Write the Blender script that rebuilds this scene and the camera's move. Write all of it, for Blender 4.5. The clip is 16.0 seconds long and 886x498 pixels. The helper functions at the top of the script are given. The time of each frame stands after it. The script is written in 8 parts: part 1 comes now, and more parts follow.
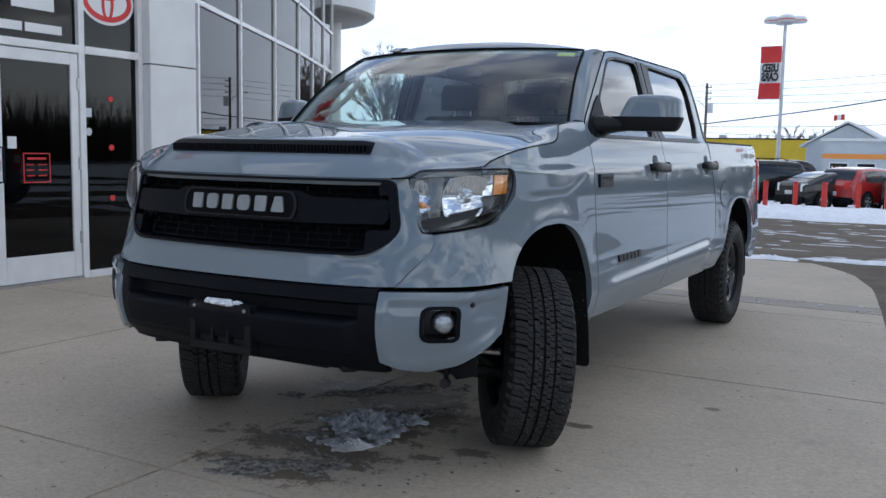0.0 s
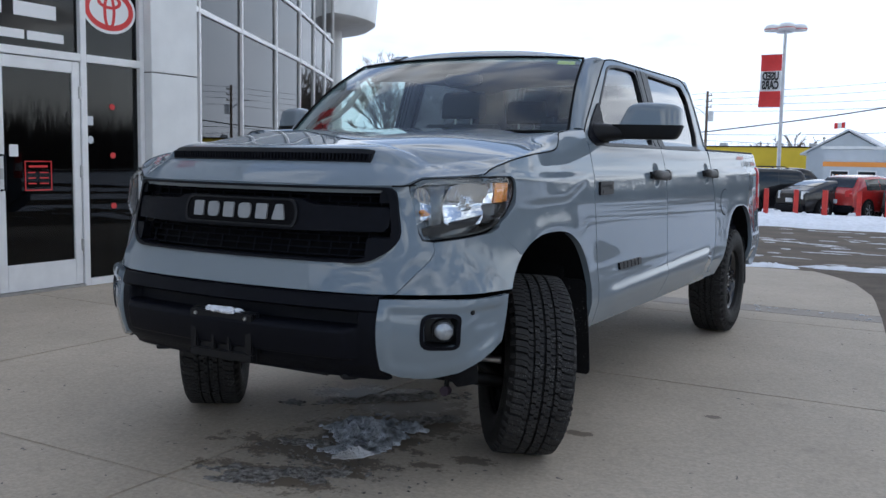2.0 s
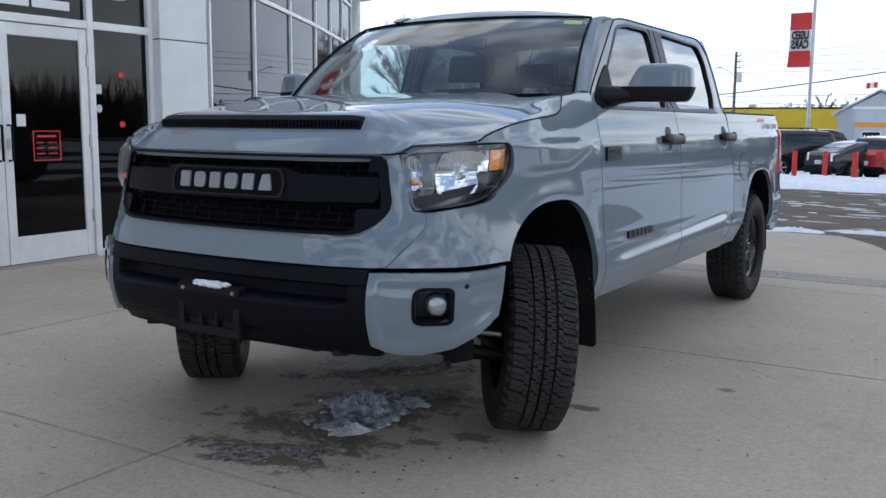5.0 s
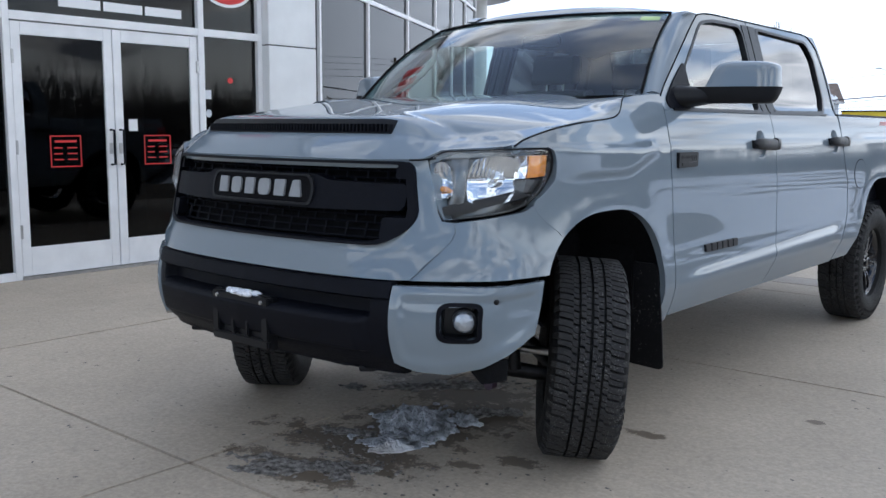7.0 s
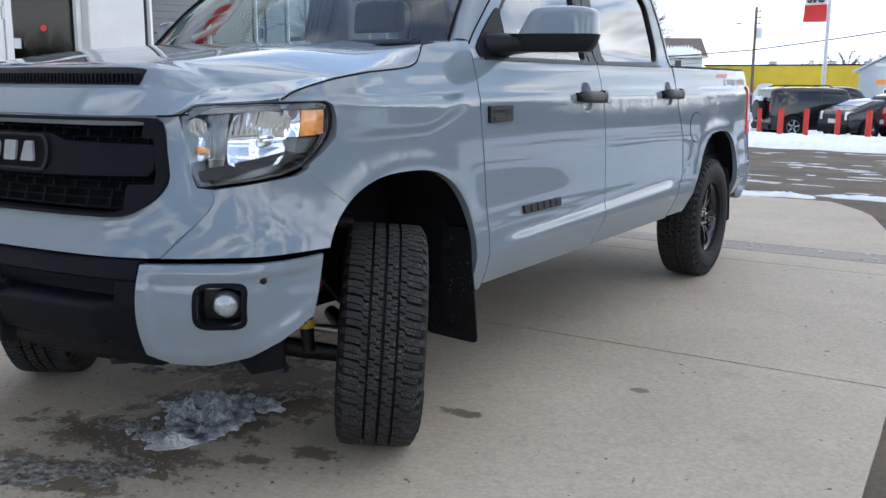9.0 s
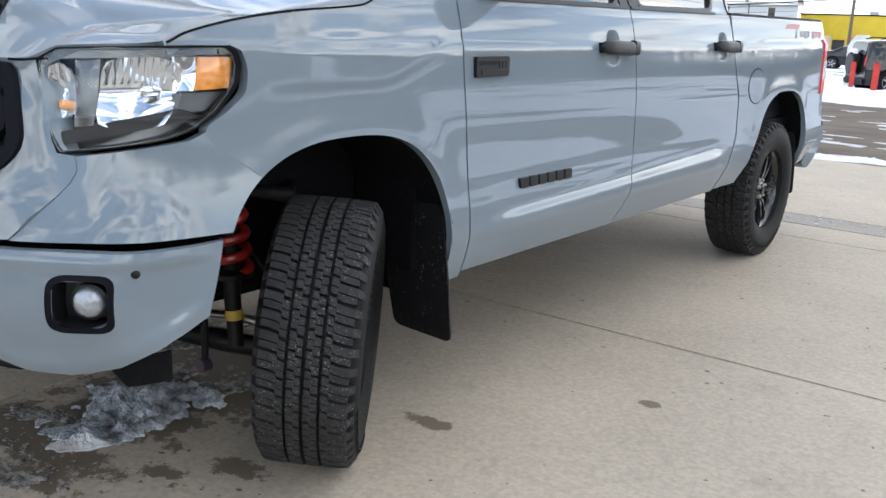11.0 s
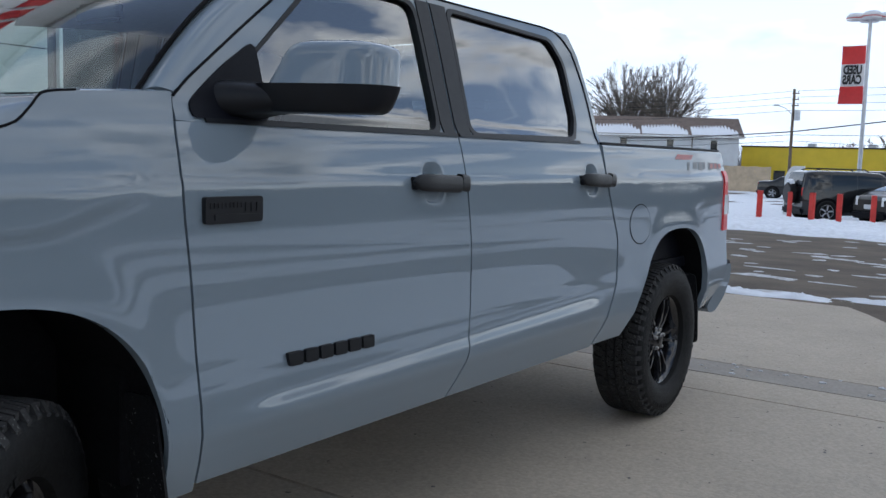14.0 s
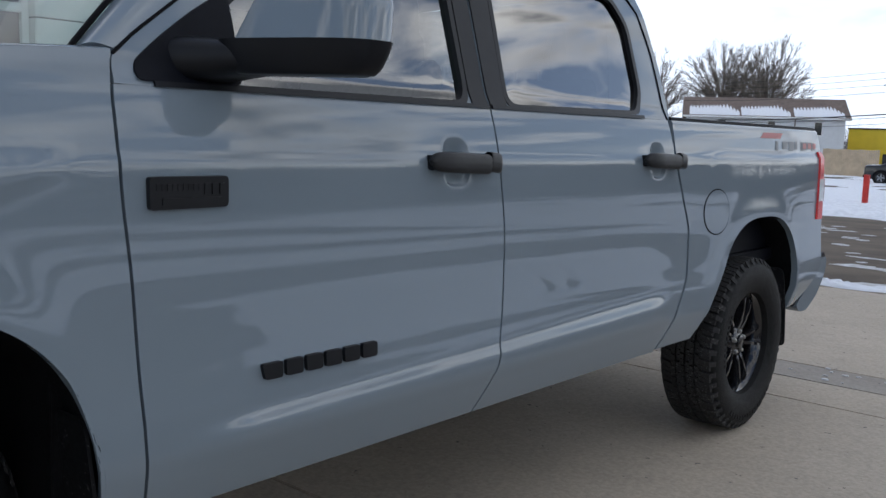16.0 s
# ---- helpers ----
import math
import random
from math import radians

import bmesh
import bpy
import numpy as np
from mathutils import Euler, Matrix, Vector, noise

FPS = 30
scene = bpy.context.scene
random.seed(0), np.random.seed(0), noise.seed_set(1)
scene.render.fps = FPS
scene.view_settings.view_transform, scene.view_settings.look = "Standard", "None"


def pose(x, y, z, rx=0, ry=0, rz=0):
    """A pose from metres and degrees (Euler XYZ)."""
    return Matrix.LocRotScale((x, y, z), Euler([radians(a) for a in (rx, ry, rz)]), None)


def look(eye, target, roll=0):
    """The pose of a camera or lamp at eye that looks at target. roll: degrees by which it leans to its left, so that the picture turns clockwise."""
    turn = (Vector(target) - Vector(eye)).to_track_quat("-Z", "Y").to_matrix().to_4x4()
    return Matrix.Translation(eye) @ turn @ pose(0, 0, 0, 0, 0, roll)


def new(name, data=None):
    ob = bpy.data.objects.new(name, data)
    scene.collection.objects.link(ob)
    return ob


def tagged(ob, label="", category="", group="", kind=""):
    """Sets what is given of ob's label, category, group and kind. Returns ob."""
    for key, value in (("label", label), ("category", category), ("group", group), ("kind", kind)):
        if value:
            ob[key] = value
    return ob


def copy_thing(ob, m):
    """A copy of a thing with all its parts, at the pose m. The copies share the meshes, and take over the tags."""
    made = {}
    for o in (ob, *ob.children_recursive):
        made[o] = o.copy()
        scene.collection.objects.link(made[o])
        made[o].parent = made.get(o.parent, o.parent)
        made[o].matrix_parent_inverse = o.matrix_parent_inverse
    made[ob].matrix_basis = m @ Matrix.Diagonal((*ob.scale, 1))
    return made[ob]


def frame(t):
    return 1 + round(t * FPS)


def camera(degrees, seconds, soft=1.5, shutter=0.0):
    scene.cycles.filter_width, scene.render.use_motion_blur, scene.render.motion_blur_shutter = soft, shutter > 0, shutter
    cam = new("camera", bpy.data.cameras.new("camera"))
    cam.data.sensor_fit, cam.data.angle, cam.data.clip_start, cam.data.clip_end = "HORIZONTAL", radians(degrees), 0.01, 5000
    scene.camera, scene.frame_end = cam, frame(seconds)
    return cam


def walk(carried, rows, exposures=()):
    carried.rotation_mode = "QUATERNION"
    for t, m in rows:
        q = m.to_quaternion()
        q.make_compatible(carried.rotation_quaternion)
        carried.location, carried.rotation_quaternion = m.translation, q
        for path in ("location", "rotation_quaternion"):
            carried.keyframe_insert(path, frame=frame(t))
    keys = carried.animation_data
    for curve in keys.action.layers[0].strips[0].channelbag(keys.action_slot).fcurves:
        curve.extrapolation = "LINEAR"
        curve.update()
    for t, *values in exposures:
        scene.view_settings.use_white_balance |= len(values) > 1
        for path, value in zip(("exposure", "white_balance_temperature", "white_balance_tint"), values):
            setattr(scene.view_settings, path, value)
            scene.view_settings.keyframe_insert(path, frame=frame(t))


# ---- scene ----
cam = camera(51.7, 16.0)
PATH = [
    (0, (2.562, -3.747, 1.323), (1.575, -2.021, 1.107), 1.0),
    (0.5, (2.561, -3.755, 1.319), (1.581, -2.025, 1.109), 0.9),
    (1, (2.561, -3.759, 1.32), (1.581, -2.027, 1.113), 0.9),
    (1.5, (2.563, -3.75, 1.327), (1.58, -2.02, 1.123), 1.1),
    (2, (2.568, -3.754, 1.323), (1.578, -2.027, 1.124), 1.0),
    (2.5, (2.565, -3.753, 1.318), (1.581, -2.023, 1.124), 1.1),
    (3, (2.569, -3.752, 1.322), (1.58, -2.025, 1.123), 0.9),
    (3.5, (2.578, -3.718, 1.329), (1.571, -2.003, 1.115), 0.8),
    (6, (2.636, -3.373, 1.328), (1.553, -1.717, 1.034), 0.2),
    (6.5, (2.721, -3.253, 1.342), (1.538, -1.662, 1.084), 0.9),
    (7, (2.783, -3.151, 1.328), (1.504, -1.637, 1.061), 0.3),
    (7.5, (2.804, -3.065, 1.316), (1.579, -1.513, 1.016), -0.8),
    (8, (2.774, -2.921, 1.335), (1.615, -1.322, 1.013), 1.1),
    (8.5, (2.765, -2.795, 1.325), (1.677, -1.148, 1.006), 1.5),
    (9, (2.812, -2.627, 1.318), (1.751, -0.971, 0.955), 0.3),
    (9.5, (2.843, -2.423, 1.338), (1.768, -0.773, 0.988), 1.2),
    (12, (2.66, -1.539, 1.322), (1.451, -0.047, 0.766), 1.7),
    (12.5, (2.639, -1.358, 1.314), (1.481, 0.213, 0.875), 2.4),
    (13, (2.642, -1.23, 1.317), (1.555, 0.43, 1.068), 2.8),
    (13.5, (2.658, -1.091, 1.314), (1.579, 0.579, 1.087), 1.9),
    (14, (2.736, -0.914, 1.341), (1.594, 0.715, 1.133), 1.7),
    (14.5, (2.771, -0.784, 1.336), (1.586, 0.816, 1.144), 2.2),
    (15, (2.775, -0.7, 1.324), (1.585, 0.889, 1.078), 1.2),
    (15.5, (2.699, -0.523, 1.326), (1.511, 1.066, 1.071), 2.0),
    (16, (2.626, -0.428, 1.324), (1.331, 1.075, 1.072), 1.8),
]
EXPOSURE = [(0.0, 0.1, 5700, 9), (3.5, 0.1, 5700, 9), (6.0, 0.38, 5700, 9), (8.0, 0.65, 5750, 9), (9.5, 0.81, 5970, 9), (12.0, 1.37, 6250, 9), (12.5, 1.42, 6250, 9), (13.0, 0.85, 5900, 9), (13.5, 0.42, 5830, 9), (14.0, 0.0, 5700, 8), (14.5, -0.12, 5660, 8), (16.0, 0.02, 5930, 10)]
walk(cam, [(t, look(eye, target, roll)) for t, eye, target, roll in PATH], EXPOSURE)

# ---- light ----
world = bpy.data.worlds.new("sky")
scene.world = world
world.use_nodes = True
wn, wl = world.node_tree.nodes, world.node_tree.links
wn.clear()
SUN_ELEV, SUN_TURN = radians(54), radians(-20)
sky = wn.new("ShaderNodeTexSky")
sky.sky_type, sky.sun_disc = "NISHITA", False
sky.sun_elevation, sky.sun_rotation = SUN_ELEV, SUN_TURN
sky.air_density, sky.dust_density = 1.0, 0.15
w_co = wn.new("ShaderNodeTexCoord")
w_sep = wn.new("ShaderNodeSeparateXYZ")
w_add = wn.new("ShaderNodeMath"); w_add.operation = "ADD"; w_add.inputs[1].default_value = 0.30
w_abs = wn.new("ShaderNodeMath"); w_abs.operation = "ABSOLUTE"
w_div = wn.new("ShaderNodeVectorMath"); w_div.operation = "DIVIDE"
w_com = wn.new("ShaderNodeCombineXYZ"); w_com.inputs[2].default_value = 1.0
w_noise = wn.new("ShaderNodeTexNoise")
w_noise.inputs["Scale"].default_value, w_noise.inputs["Detail"].default_value = 2.3, 5.0
w_noise.inputs["Roughness"].default_value, w_noise.inputs["Distortion"].default_value = 0.50, 0.6
w_ramp = wn.new("ShaderNodeValToRGB")
w_ramp.color_ramp.elements[0].position, w_ramp.color_ramp.elements[1].position = 0.47, 0.585
w_ramp.color_ramp.elements[0].color, w_ramp.color_ramp.elements[1].color = (0, 0, 0, 1), (1, 1, 1, 1)
w_shade = wn.new("ShaderNodeTexNoise")
w_shade.inputs["Scale"].default_value, w_shade.inputs["Detail"].default_value = 5.0, 3.0
w_core = wn.new("ShaderNodeMath"); w_core.operation = "MULTIPLY_ADD"; w_core.inputs[1].default_value = 0.30
# bright rims where a cloud is thin, grey undersides where it is thick
w_cloud = wn.new("ShaderNodeValToRGB")
w_cloud.color_ramp.elements[0].position, w_cloud.color_ramp.elements[1].position = 0.66, 0.82
w_cloud.color_ramp.elements[0].color, w_cloud.color_ramp.elements[1].color = (16.0, 15.2, 13.8, 1), (2.0, 2.05, 2.2, 1)
w_cloud.color_ramp.elements.new(0.73).color = (8.9, 8.4, 7.7, 1)
w_mix = wn.new("ShaderNodeMix"); w_mix.data_type = "RGBA"
w_hor = wn.new("ShaderNodeMapRange")
w_hor.inputs["From Min"].default_value, w_hor.inputs["From Max"].default_value = 0.03, 0.22
w_hor.inputs["To Min"].default_value, w_hor.inputs["To Max"].default_value = 0.75, 0.0
w_max = wn.new("ShaderNodeMath"); w_max.operation = "MAXIMUM"
w_dot = wn.new("ShaderNodeVectorMath"); w_dot.operation = "DOT_PRODUCT"
w_dot.inputs[1].default_value = (math.sin(SUN_TURN) * math.cos(SUN_ELEV), math.cos(SUN_TURN) * math.cos(SUN_ELEV), math.sin(SUN_ELEV))
w_pos = wn.new("ShaderNodeMath"); w_pos.operation = "MAXIMUM"; w_pos.inputs[1].default_value = 0.0
w_pow = wn.new("ShaderNodeMath"); w_pow.operation = "POWER"; w_pow.inputs[1].default_value = 7.0
w_gain = wn.new("ShaderNodeMath"); w_gain.operation = "MULTIPLY_ADD"; w_gain.inputs[1].default_value, w_gain.inputs[2].default_value = 0.10, 1.15
w_low = wn.new("ShaderNodeMapRange")
w_low.inputs["From Min"].default_value, w_low.inputs["From Max"].default_value = 0.02, 0.50
w_low.inputs["To Min"].default_value, w_low.inputs["To Max"].default_value = 1.35, 0.95
w_both = wn.new("ShaderNodeMath"); w_both.operation = "MULTIPLY"
w_lit = wn.new("ShaderNodeVectorMath"); w_lit.operation = "SCALE"
w_bg = wn.new("ShaderNodeBackground"); w_bg.inputs["Strength"].default_value = 0.119
w_out = wn.new("ShaderNodeOutputWorld")
wl.new(w_co.outputs["Generated"], w_sep.inputs[0])
wl.new(w_sep.outputs["Z"], w_abs.inputs[0]); wl.new(w_abs.outputs[0], w_add.inputs[0])
wl.new(w_sep.outputs["Z"], w_hor.inputs["Value"])
wl.new(w_add.outputs[0], w_com.inputs[0]); wl.new(w_add.outputs[0], w_com.inputs[1])
wl.new(w_co.outputs["Generated"], w_div.inputs[0]); wl.new(w_com.outputs[0], w_div.inputs[1])
w_move = wn.new("ShaderNodeVectorMath"); w_move.operation = "ADD"; w_move.inputs[1].default_value = (3.7, 1.9, 0.4)
wl.new(w_div.outputs[0], w_move.inputs[0])
wl.new(w_move.outputs[0], w_noise.inputs["Vector"]); wl.new(w_move.outputs[0], w_shade.inputs["Vector"])
wl.new(w_noise.outputs["Fac"], w_ramp.inputs[0]); wl.new(w_shade.outputs["Fac"], w_core.inputs[0]); wl.new(w_noise.outputs["Fac"], w_core.inputs[2]); wl.new(w_core.outputs[0], w_cloud.inputs[0])
wl.new(w_ramp.outputs["Color"], w_max.inputs[0]); wl.new(w_hor.outputs[0], w_max.inputs[1])
w_zen = wn.new("ShaderNodeMapRange")
w_zen.inputs["From Min"].default_value, w_zen.inputs["From Max"].default_value = 0.50, 0.80
w_zen.inputs["To Min"].default_value, w_zen.inputs["To Max"].default_value = 1.0, 0.70
w_amt = wn.new("ShaderNodeMath"); w_amt.operation = "MULTIPLY"
wl.new(w_sep.outputs["Z"], w_zen.inputs["Value"]); wl.new(w_max.outputs[0], w_amt.inputs[0]); wl.new(w_zen.outputs[0], w_amt.inputs[1])
wl.new(w_amt.outputs[0], w_mix.inputs["Factor"])
wl.new(w_co.outputs["Generated"], w_dot.inputs[0]); wl.new(w_dot.outputs["Value"], w_pos.inputs[0]); wl.new(w_pos.outputs[0], w_pow.inputs[0]); wl.new(w_pow.outputs[0], w_gain.inputs[0])
wl.new(w_cloud.outputs["Color"], w_lit.inputs[0]); wl.new(w_sep.outputs["Z"], w_low.inputs["Value"]); wl.new(w_gain.outputs[0], w_both.inputs[0]); wl.new(w_low.outputs[0], w_both.inputs[1]); wl.new(w_both.outputs[0], w_lit.inputs["Scale"])
wl.new(sky.outputs[0], w_mix.inputs["A"]); wl.new(w_lit.outputs[0], w_mix.inputs["B"])
w_haze = wn.new("ShaderNodeMix"); w_haze.data_type = "RGBA"
w_haze.inputs["B"].default_value = (8.6, 9.1, 10.0, 1)
w_veil = wn.new("ShaderNodeMapRange")
w_veil.inputs["From Min"].default_value, w_veil.inputs["From Max"].default_value = 0.10, 0.44
w_veil.inputs["To Min"].default_value, w_veil.inputs["To Max"].default_value = 0.94, 0.0
# the veil of thin cloud lies thickest over the far side of the lot
w_far = wn.new("ShaderNodeVectorMath"); w_far.operation = "DOT_PRODUCT"; w_far.inputs[1].default_value = (-0.55, 0.83, 0.0)
w_side = wn.new("ShaderNodeMapRange")
w_side.inputs["From Min"].default_value, w_side.inputs["From Max"].default_value = 0.40, 0.86
w_side.inputs["To Min"].default_value, w_side.inputs["To Max"].default_value = 0.04, 1.0
w_fac = wn.new("ShaderNodeMath"); w_fac.operation = "MULTIPLY"
wl.new(w_co.outputs["Generated"], w_far.inputs[0]); wl.new(w_far.outputs["Value"], w_side.inputs["Value"])
wl.new(w_sep.outputs["Z"], w_veil.inputs["Value"]); wl.new(w_veil.outputs[0], w_fac.inputs[0]); wl.new(w_side.outputs[0], w_fac.inputs[1]); wl.new(w_fac.outputs[0], w_haze.inputs["Factor"])
wl.new(w_mix.outputs["Result"], w_haze.inputs["A"])
wl.new(w_haze.outputs["Result"], w_bg.inputs[0]); wl.new(w_bg.outputs[0], w_out.inputs[0])

sun = new("sun", bpy.data.lights.new("sun", "SUN"))
sun.data.energy, sun.data.angle, sun.data.color = 0.5, radians(150), (1.0, 0.94, 0.84)
sun.matrix_world = look((math.sin(SUN_TURN) * math.cos(SUN_ELEV) * 50, math.cos(SUN_TURN) * math.cos(SUN_ELEV) * 50, math.sin(SUN_ELEV) * 50), (0, 0, 0))


# ---- materials ----
def material(name, color, rough=0.5, metal=0.0, vary=0.0, scale=8.0, bump=0.0, bump_scale=60.0, coat=0.0, spec=0.5, color2=None, detail=6.0, sheen=0.0):
    """A principled material: colour with noise at one scale towards color2, roughness variation, fine relief."""
    m = bpy.data.materials.new(name)
    m.use_nodes = True
    n, l = m.node_tree.nodes, m.node_tree.links
    b = n["Principled BSDF"]
    b.inputs["Base Color"].default_value = (*color, 1)
    b.inputs["Roughness"].default_value, b.inputs["Metallic"].default_value = rough, metal
    b.inputs["Coat Weight"].default_value, b.inputs["Coat Roughness"].default_value = coat, 0.03
    b.inputs["Specular IOR Level"].default_value = spec
    co = n.new("ShaderNodeTexCoord")
    if vary or color2:
        t = n.new("ShaderNodeTexNoise")
        t.inputs["Scale"].default_value, t.inputs["Detail"].default_value = scale, detail
        r = n.new("ShaderNodeValToRGB")
        r.color_ramp.elements[0].position, r.color_ramp.elements[1].position = 0.32, 0.68
        dark = color2 or tuple(c * (1 - vary) for c in color)
        light = color if color2 else tuple(min(1, c * (1 + vary)) for c in color)
        r.color_ramp.elements[0].color, r.color_ramp.elements[1].color = (*dark, 1), (*light, 1)
        l.new(co.outputs["Object"], t.inputs["Vector"])
        l.new(t.outputs["Fac"], r.inputs[0]); l.new(r.outputs[0], b.inputs["Base Color"])
        t2 = n.new("ShaderNodeTexNoise"); t2.inputs["Scale"].default_value = scale * 3.7
        mr = n.new("ShaderNodeMapRange")
        mr.inputs["To Min"].default_value, mr.inputs["To Max"].default_value = max(0.02, rough * 0.75), min(1, rough * 1.25)
        l.new(co.outputs["Object"], t2.inputs["Vector"]); l.new(t2.outputs["Fac"], mr.inputs["Value"]); l.new(mr.outputs[0], b.inputs["Roughness"])
    if bump:
        t3 = n.new("ShaderNodeTexNoise"); t3.inputs["Scale"].default_value, t3.inputs["Detail"].default_value = bump_scale, 5.0
        bp = n.new("ShaderNodeBump"); bp.inputs["Strength"].default_value, bp.inputs["Distance"].default_value = bump, 0.01
        l.new(co.outputs["Object"], t3.inputs["Vector"]); l.new(t3.outputs["Fac"], bp.inputs["Height"]); l.new(bp.outputs[0], b.inputs["Normal"])
    return m


def pane_material(name, tint, gloss=1.0, rough=0.0, ior=1.5):
    """A thin pane: tinted clear glass with a reflection by Fresnel."""
    m = bpy.data.materials.new(name)
    m.use_nodes = True
    n, l = m.node_tree.nodes, m.node_tree.links
    n.clear()
    out, mix = n.new("ShaderNodeOutputMaterial"), n.new("ShaderNodeMixShader")
    tr, gl, fr = n.new("ShaderNodeBsdfTransparent"), n.new("ShaderNodeBsdfGlossy"), n.new("ShaderNodeFresnel")
    tr.inputs[0].default_value = (*tint, 1)
    gl.inputs[0].default_value, gl.inputs["Roughness"].default_value = (gloss, gloss, gloss, 1), rough
    fr.inputs[0].default_value = ior
    l.new(fr.outputs[0], mix.inputs[0]); l.new(tr.outputs[0], mix.inputs[1]); l.new(gl.outputs[0], mix.inputs[2]); l.new(mix.outputs[0], out.inputs[0])
    return m


def thin_glass(name, tint, f0):
    """A thin pane whose reflection is the same from both sides: f0 head on, full at a glancing angle."""
    m = bpy.data.materials.new(name)
    m.use_nodes = True
    n, l = m.node_tree.nodes, m.node_tree.links
    n.clear()
    out, mix = n.new("ShaderNodeOutputMaterial"), n.new("ShaderNodeMixShader")
    tr, gl, lw = n.new("ShaderNodeBsdfTransparent"), n.new("ShaderNodeBsdfGlossy"), n.new("ShaderNodeLayerWeight")
    tr.inputs[0].default_value = (*tint, 1)
    gl.inputs[0].default_value, gl.inputs["Roughness"].default_value = (1, 1, 1, 1), 0.0
    lw.inputs["Blend"].default_value = 0.5
    pw, ma = n.new("ShaderNodeMath"), n.new("ShaderNodeMath")
    pw.operation, ma.operation = "POWER", "MULTIPLY_ADD"
    pw.inputs[1].default_value, ma.inputs[1].default_value, ma.inputs[2].default_value = 5.0, 1 - f0, f0
    l.new(lw.outputs["Facing"], pw.inputs[0]); l.new(pw.outputs[0], ma.inputs[0]); l.new(ma.outputs[0], mix.inputs[0])
    l.new(tr.outputs[0], mix.inputs[1]); l.new(gl.outputs[0], mix.inputs[2]); l.new(mix.outputs[0], out.inputs[0])
    return m


def spattered(name, color, rough, speck, scale, amount):
    """A dark rubber with dried grit and spatter in small specks."""
    m = material(name, color, rough, 0.0, 0.2, 30, 0.2, 400, spec=0.3)
    n, l = m.node_tree.nodes, m.node_tree.links
    co, t, big = n.new("ShaderNodeTexCoord"), n.new("ShaderNodeTexNoise"), n.new("ShaderNodeTexNoise")
    t.inputs["Scale"].default_value, t.inputs["Detail"].default_value = scale, 4.0
    big.inputs["Scale"].default_value = 9.0
    l.new(co.outputs["Object"], t.inputs["Vector"]); l.new(co.outputs["Object"], big.inputs["Vector"])
    ad = n.new("ShaderNodeMath"); ad.operation = "MULTIPLY_ADD"; ad.inputs[1].default_value = 0.25
    l.new(big.outputs["Fac"], ad.inputs[0]); l.new(t.outputs["Fac"], ad.inputs[2])
    r = n.new("ShaderNodeValToRGB")
    r.color_ramp.elements[0].position, r.color_ramp.elements[1].position = amount, amount + 0.06
    l.new(ad.outputs[0], r.inputs[0])
    mx = n.new("ShaderNodeMix"); mx.data_type = "RGBA"
    b = n["Principled BSDF"]
    l.new(b.inputs["Base Color"].links[0].from_socket, mx.inputs["A"]); mx.inputs["B"].default_value = (*speck, 1)
    l.new(r.outputs[0], mx.inputs["Factor"]); l.new(mx.outputs["Result"], b.inputs["Base Color"])
    return m


M = {}
M["spatter"] = spattered("spattered_rubber", (0.006, 0.006, 0.007), 0.6, (0.20, 0.19, 0.18), 130, 0.78)
M["paint"] = material("cement_grey_paint", (0.188, 0.225, 0.258), 0.6, coat=1.0, spec=0.0)
M["paint"].node_tree.nodes["Principled BSDF"].inputs["Coat Roughness"].default_value = 0.012
M["paint"].node_tree.nodes["Principled BSDF"].inputs["Coat IOR"].default_value = 1.62
M["plastic"] = material("black_textured_plastic", (0.0046, 0.0052, 0.0086), 0.50, 0.0, 0.15, 30, 0.12, 900, spec=0.11)
M["satin"] = material("satin_black_plastic", (0.007, 0.0075, 0.0095), 0.38, 0.0, 0.1, 12, spec=0.25)
M["gloss"] = material("gloss_black", (0.010, 0.010, 0.012), 0.12, 0.0, 0.1, 10, coat=0.6)
M["liner"] = material("wheel_liner_felt", (0.004, 0.004, 0.005), 0.9, 0.0, 0.3, 40, 0.3, 300, spec=0.15)
M["rubber"] = material("tyre_rubber", (0.0065, 0.0065, 0.0068), 0.62, 0.0, 0.35, 26, 0.3, 350, spec=0.22)
M["tread"] = spattered("gritty_tread_rubber", (0.027, 0.0262, 0.0262), 0.80, (0.15, 0.145, 0.14), 190, 0.745)
M["smoke"] = material("smoked_black_plastic", (0.007, 0.0075, 0.009), 0.45, 0.0, 0.1, 10, spec=0.4)
M["reflector"] = material("faceted_reflector", (0.84, 0.86, 0.90), 0.08, 0.95)
M["bezel"] = material("grey_lamp_bezel", (0.15, 0.155, 0.16), 0.22, 0.7, 0.1, 20)
M["grip"] = material("dark_grey_grip", (0.017, 0.0175, 0.019), 0.42, 0.0, 0.1, 20, 0.08, 500, spec=0.4)
M["decalgrey"] = material("grey_decal", (0.10, 0.11, 0.12), 0.4)
M["decalred"] = material("red_decal", (0.36, 0.07, 0.06), 0.4)
M["chrome"] = material("chrome", (0.86, 0.87, 0.88), 0.06, 1.0)
M["alu"] = material("brushed_metal", (0.50, 0.50, 0.50), 0.35, 1.0, 0.1, 20)
M["steel"] = material("dark_steel", (0.022, 0.022, 0.024), 0.5, 0.8, 0.3, 25)
M["spring"] = material("red_spring_enamel", (0.34, 0.018, 0.010), 0.35, 0.0, 0.15, 15, coat=0.4)
M["letters"] = material("silver_letters", (0.30, 0.31, 0.32), 0.35, 0.3, 0.05, 40)
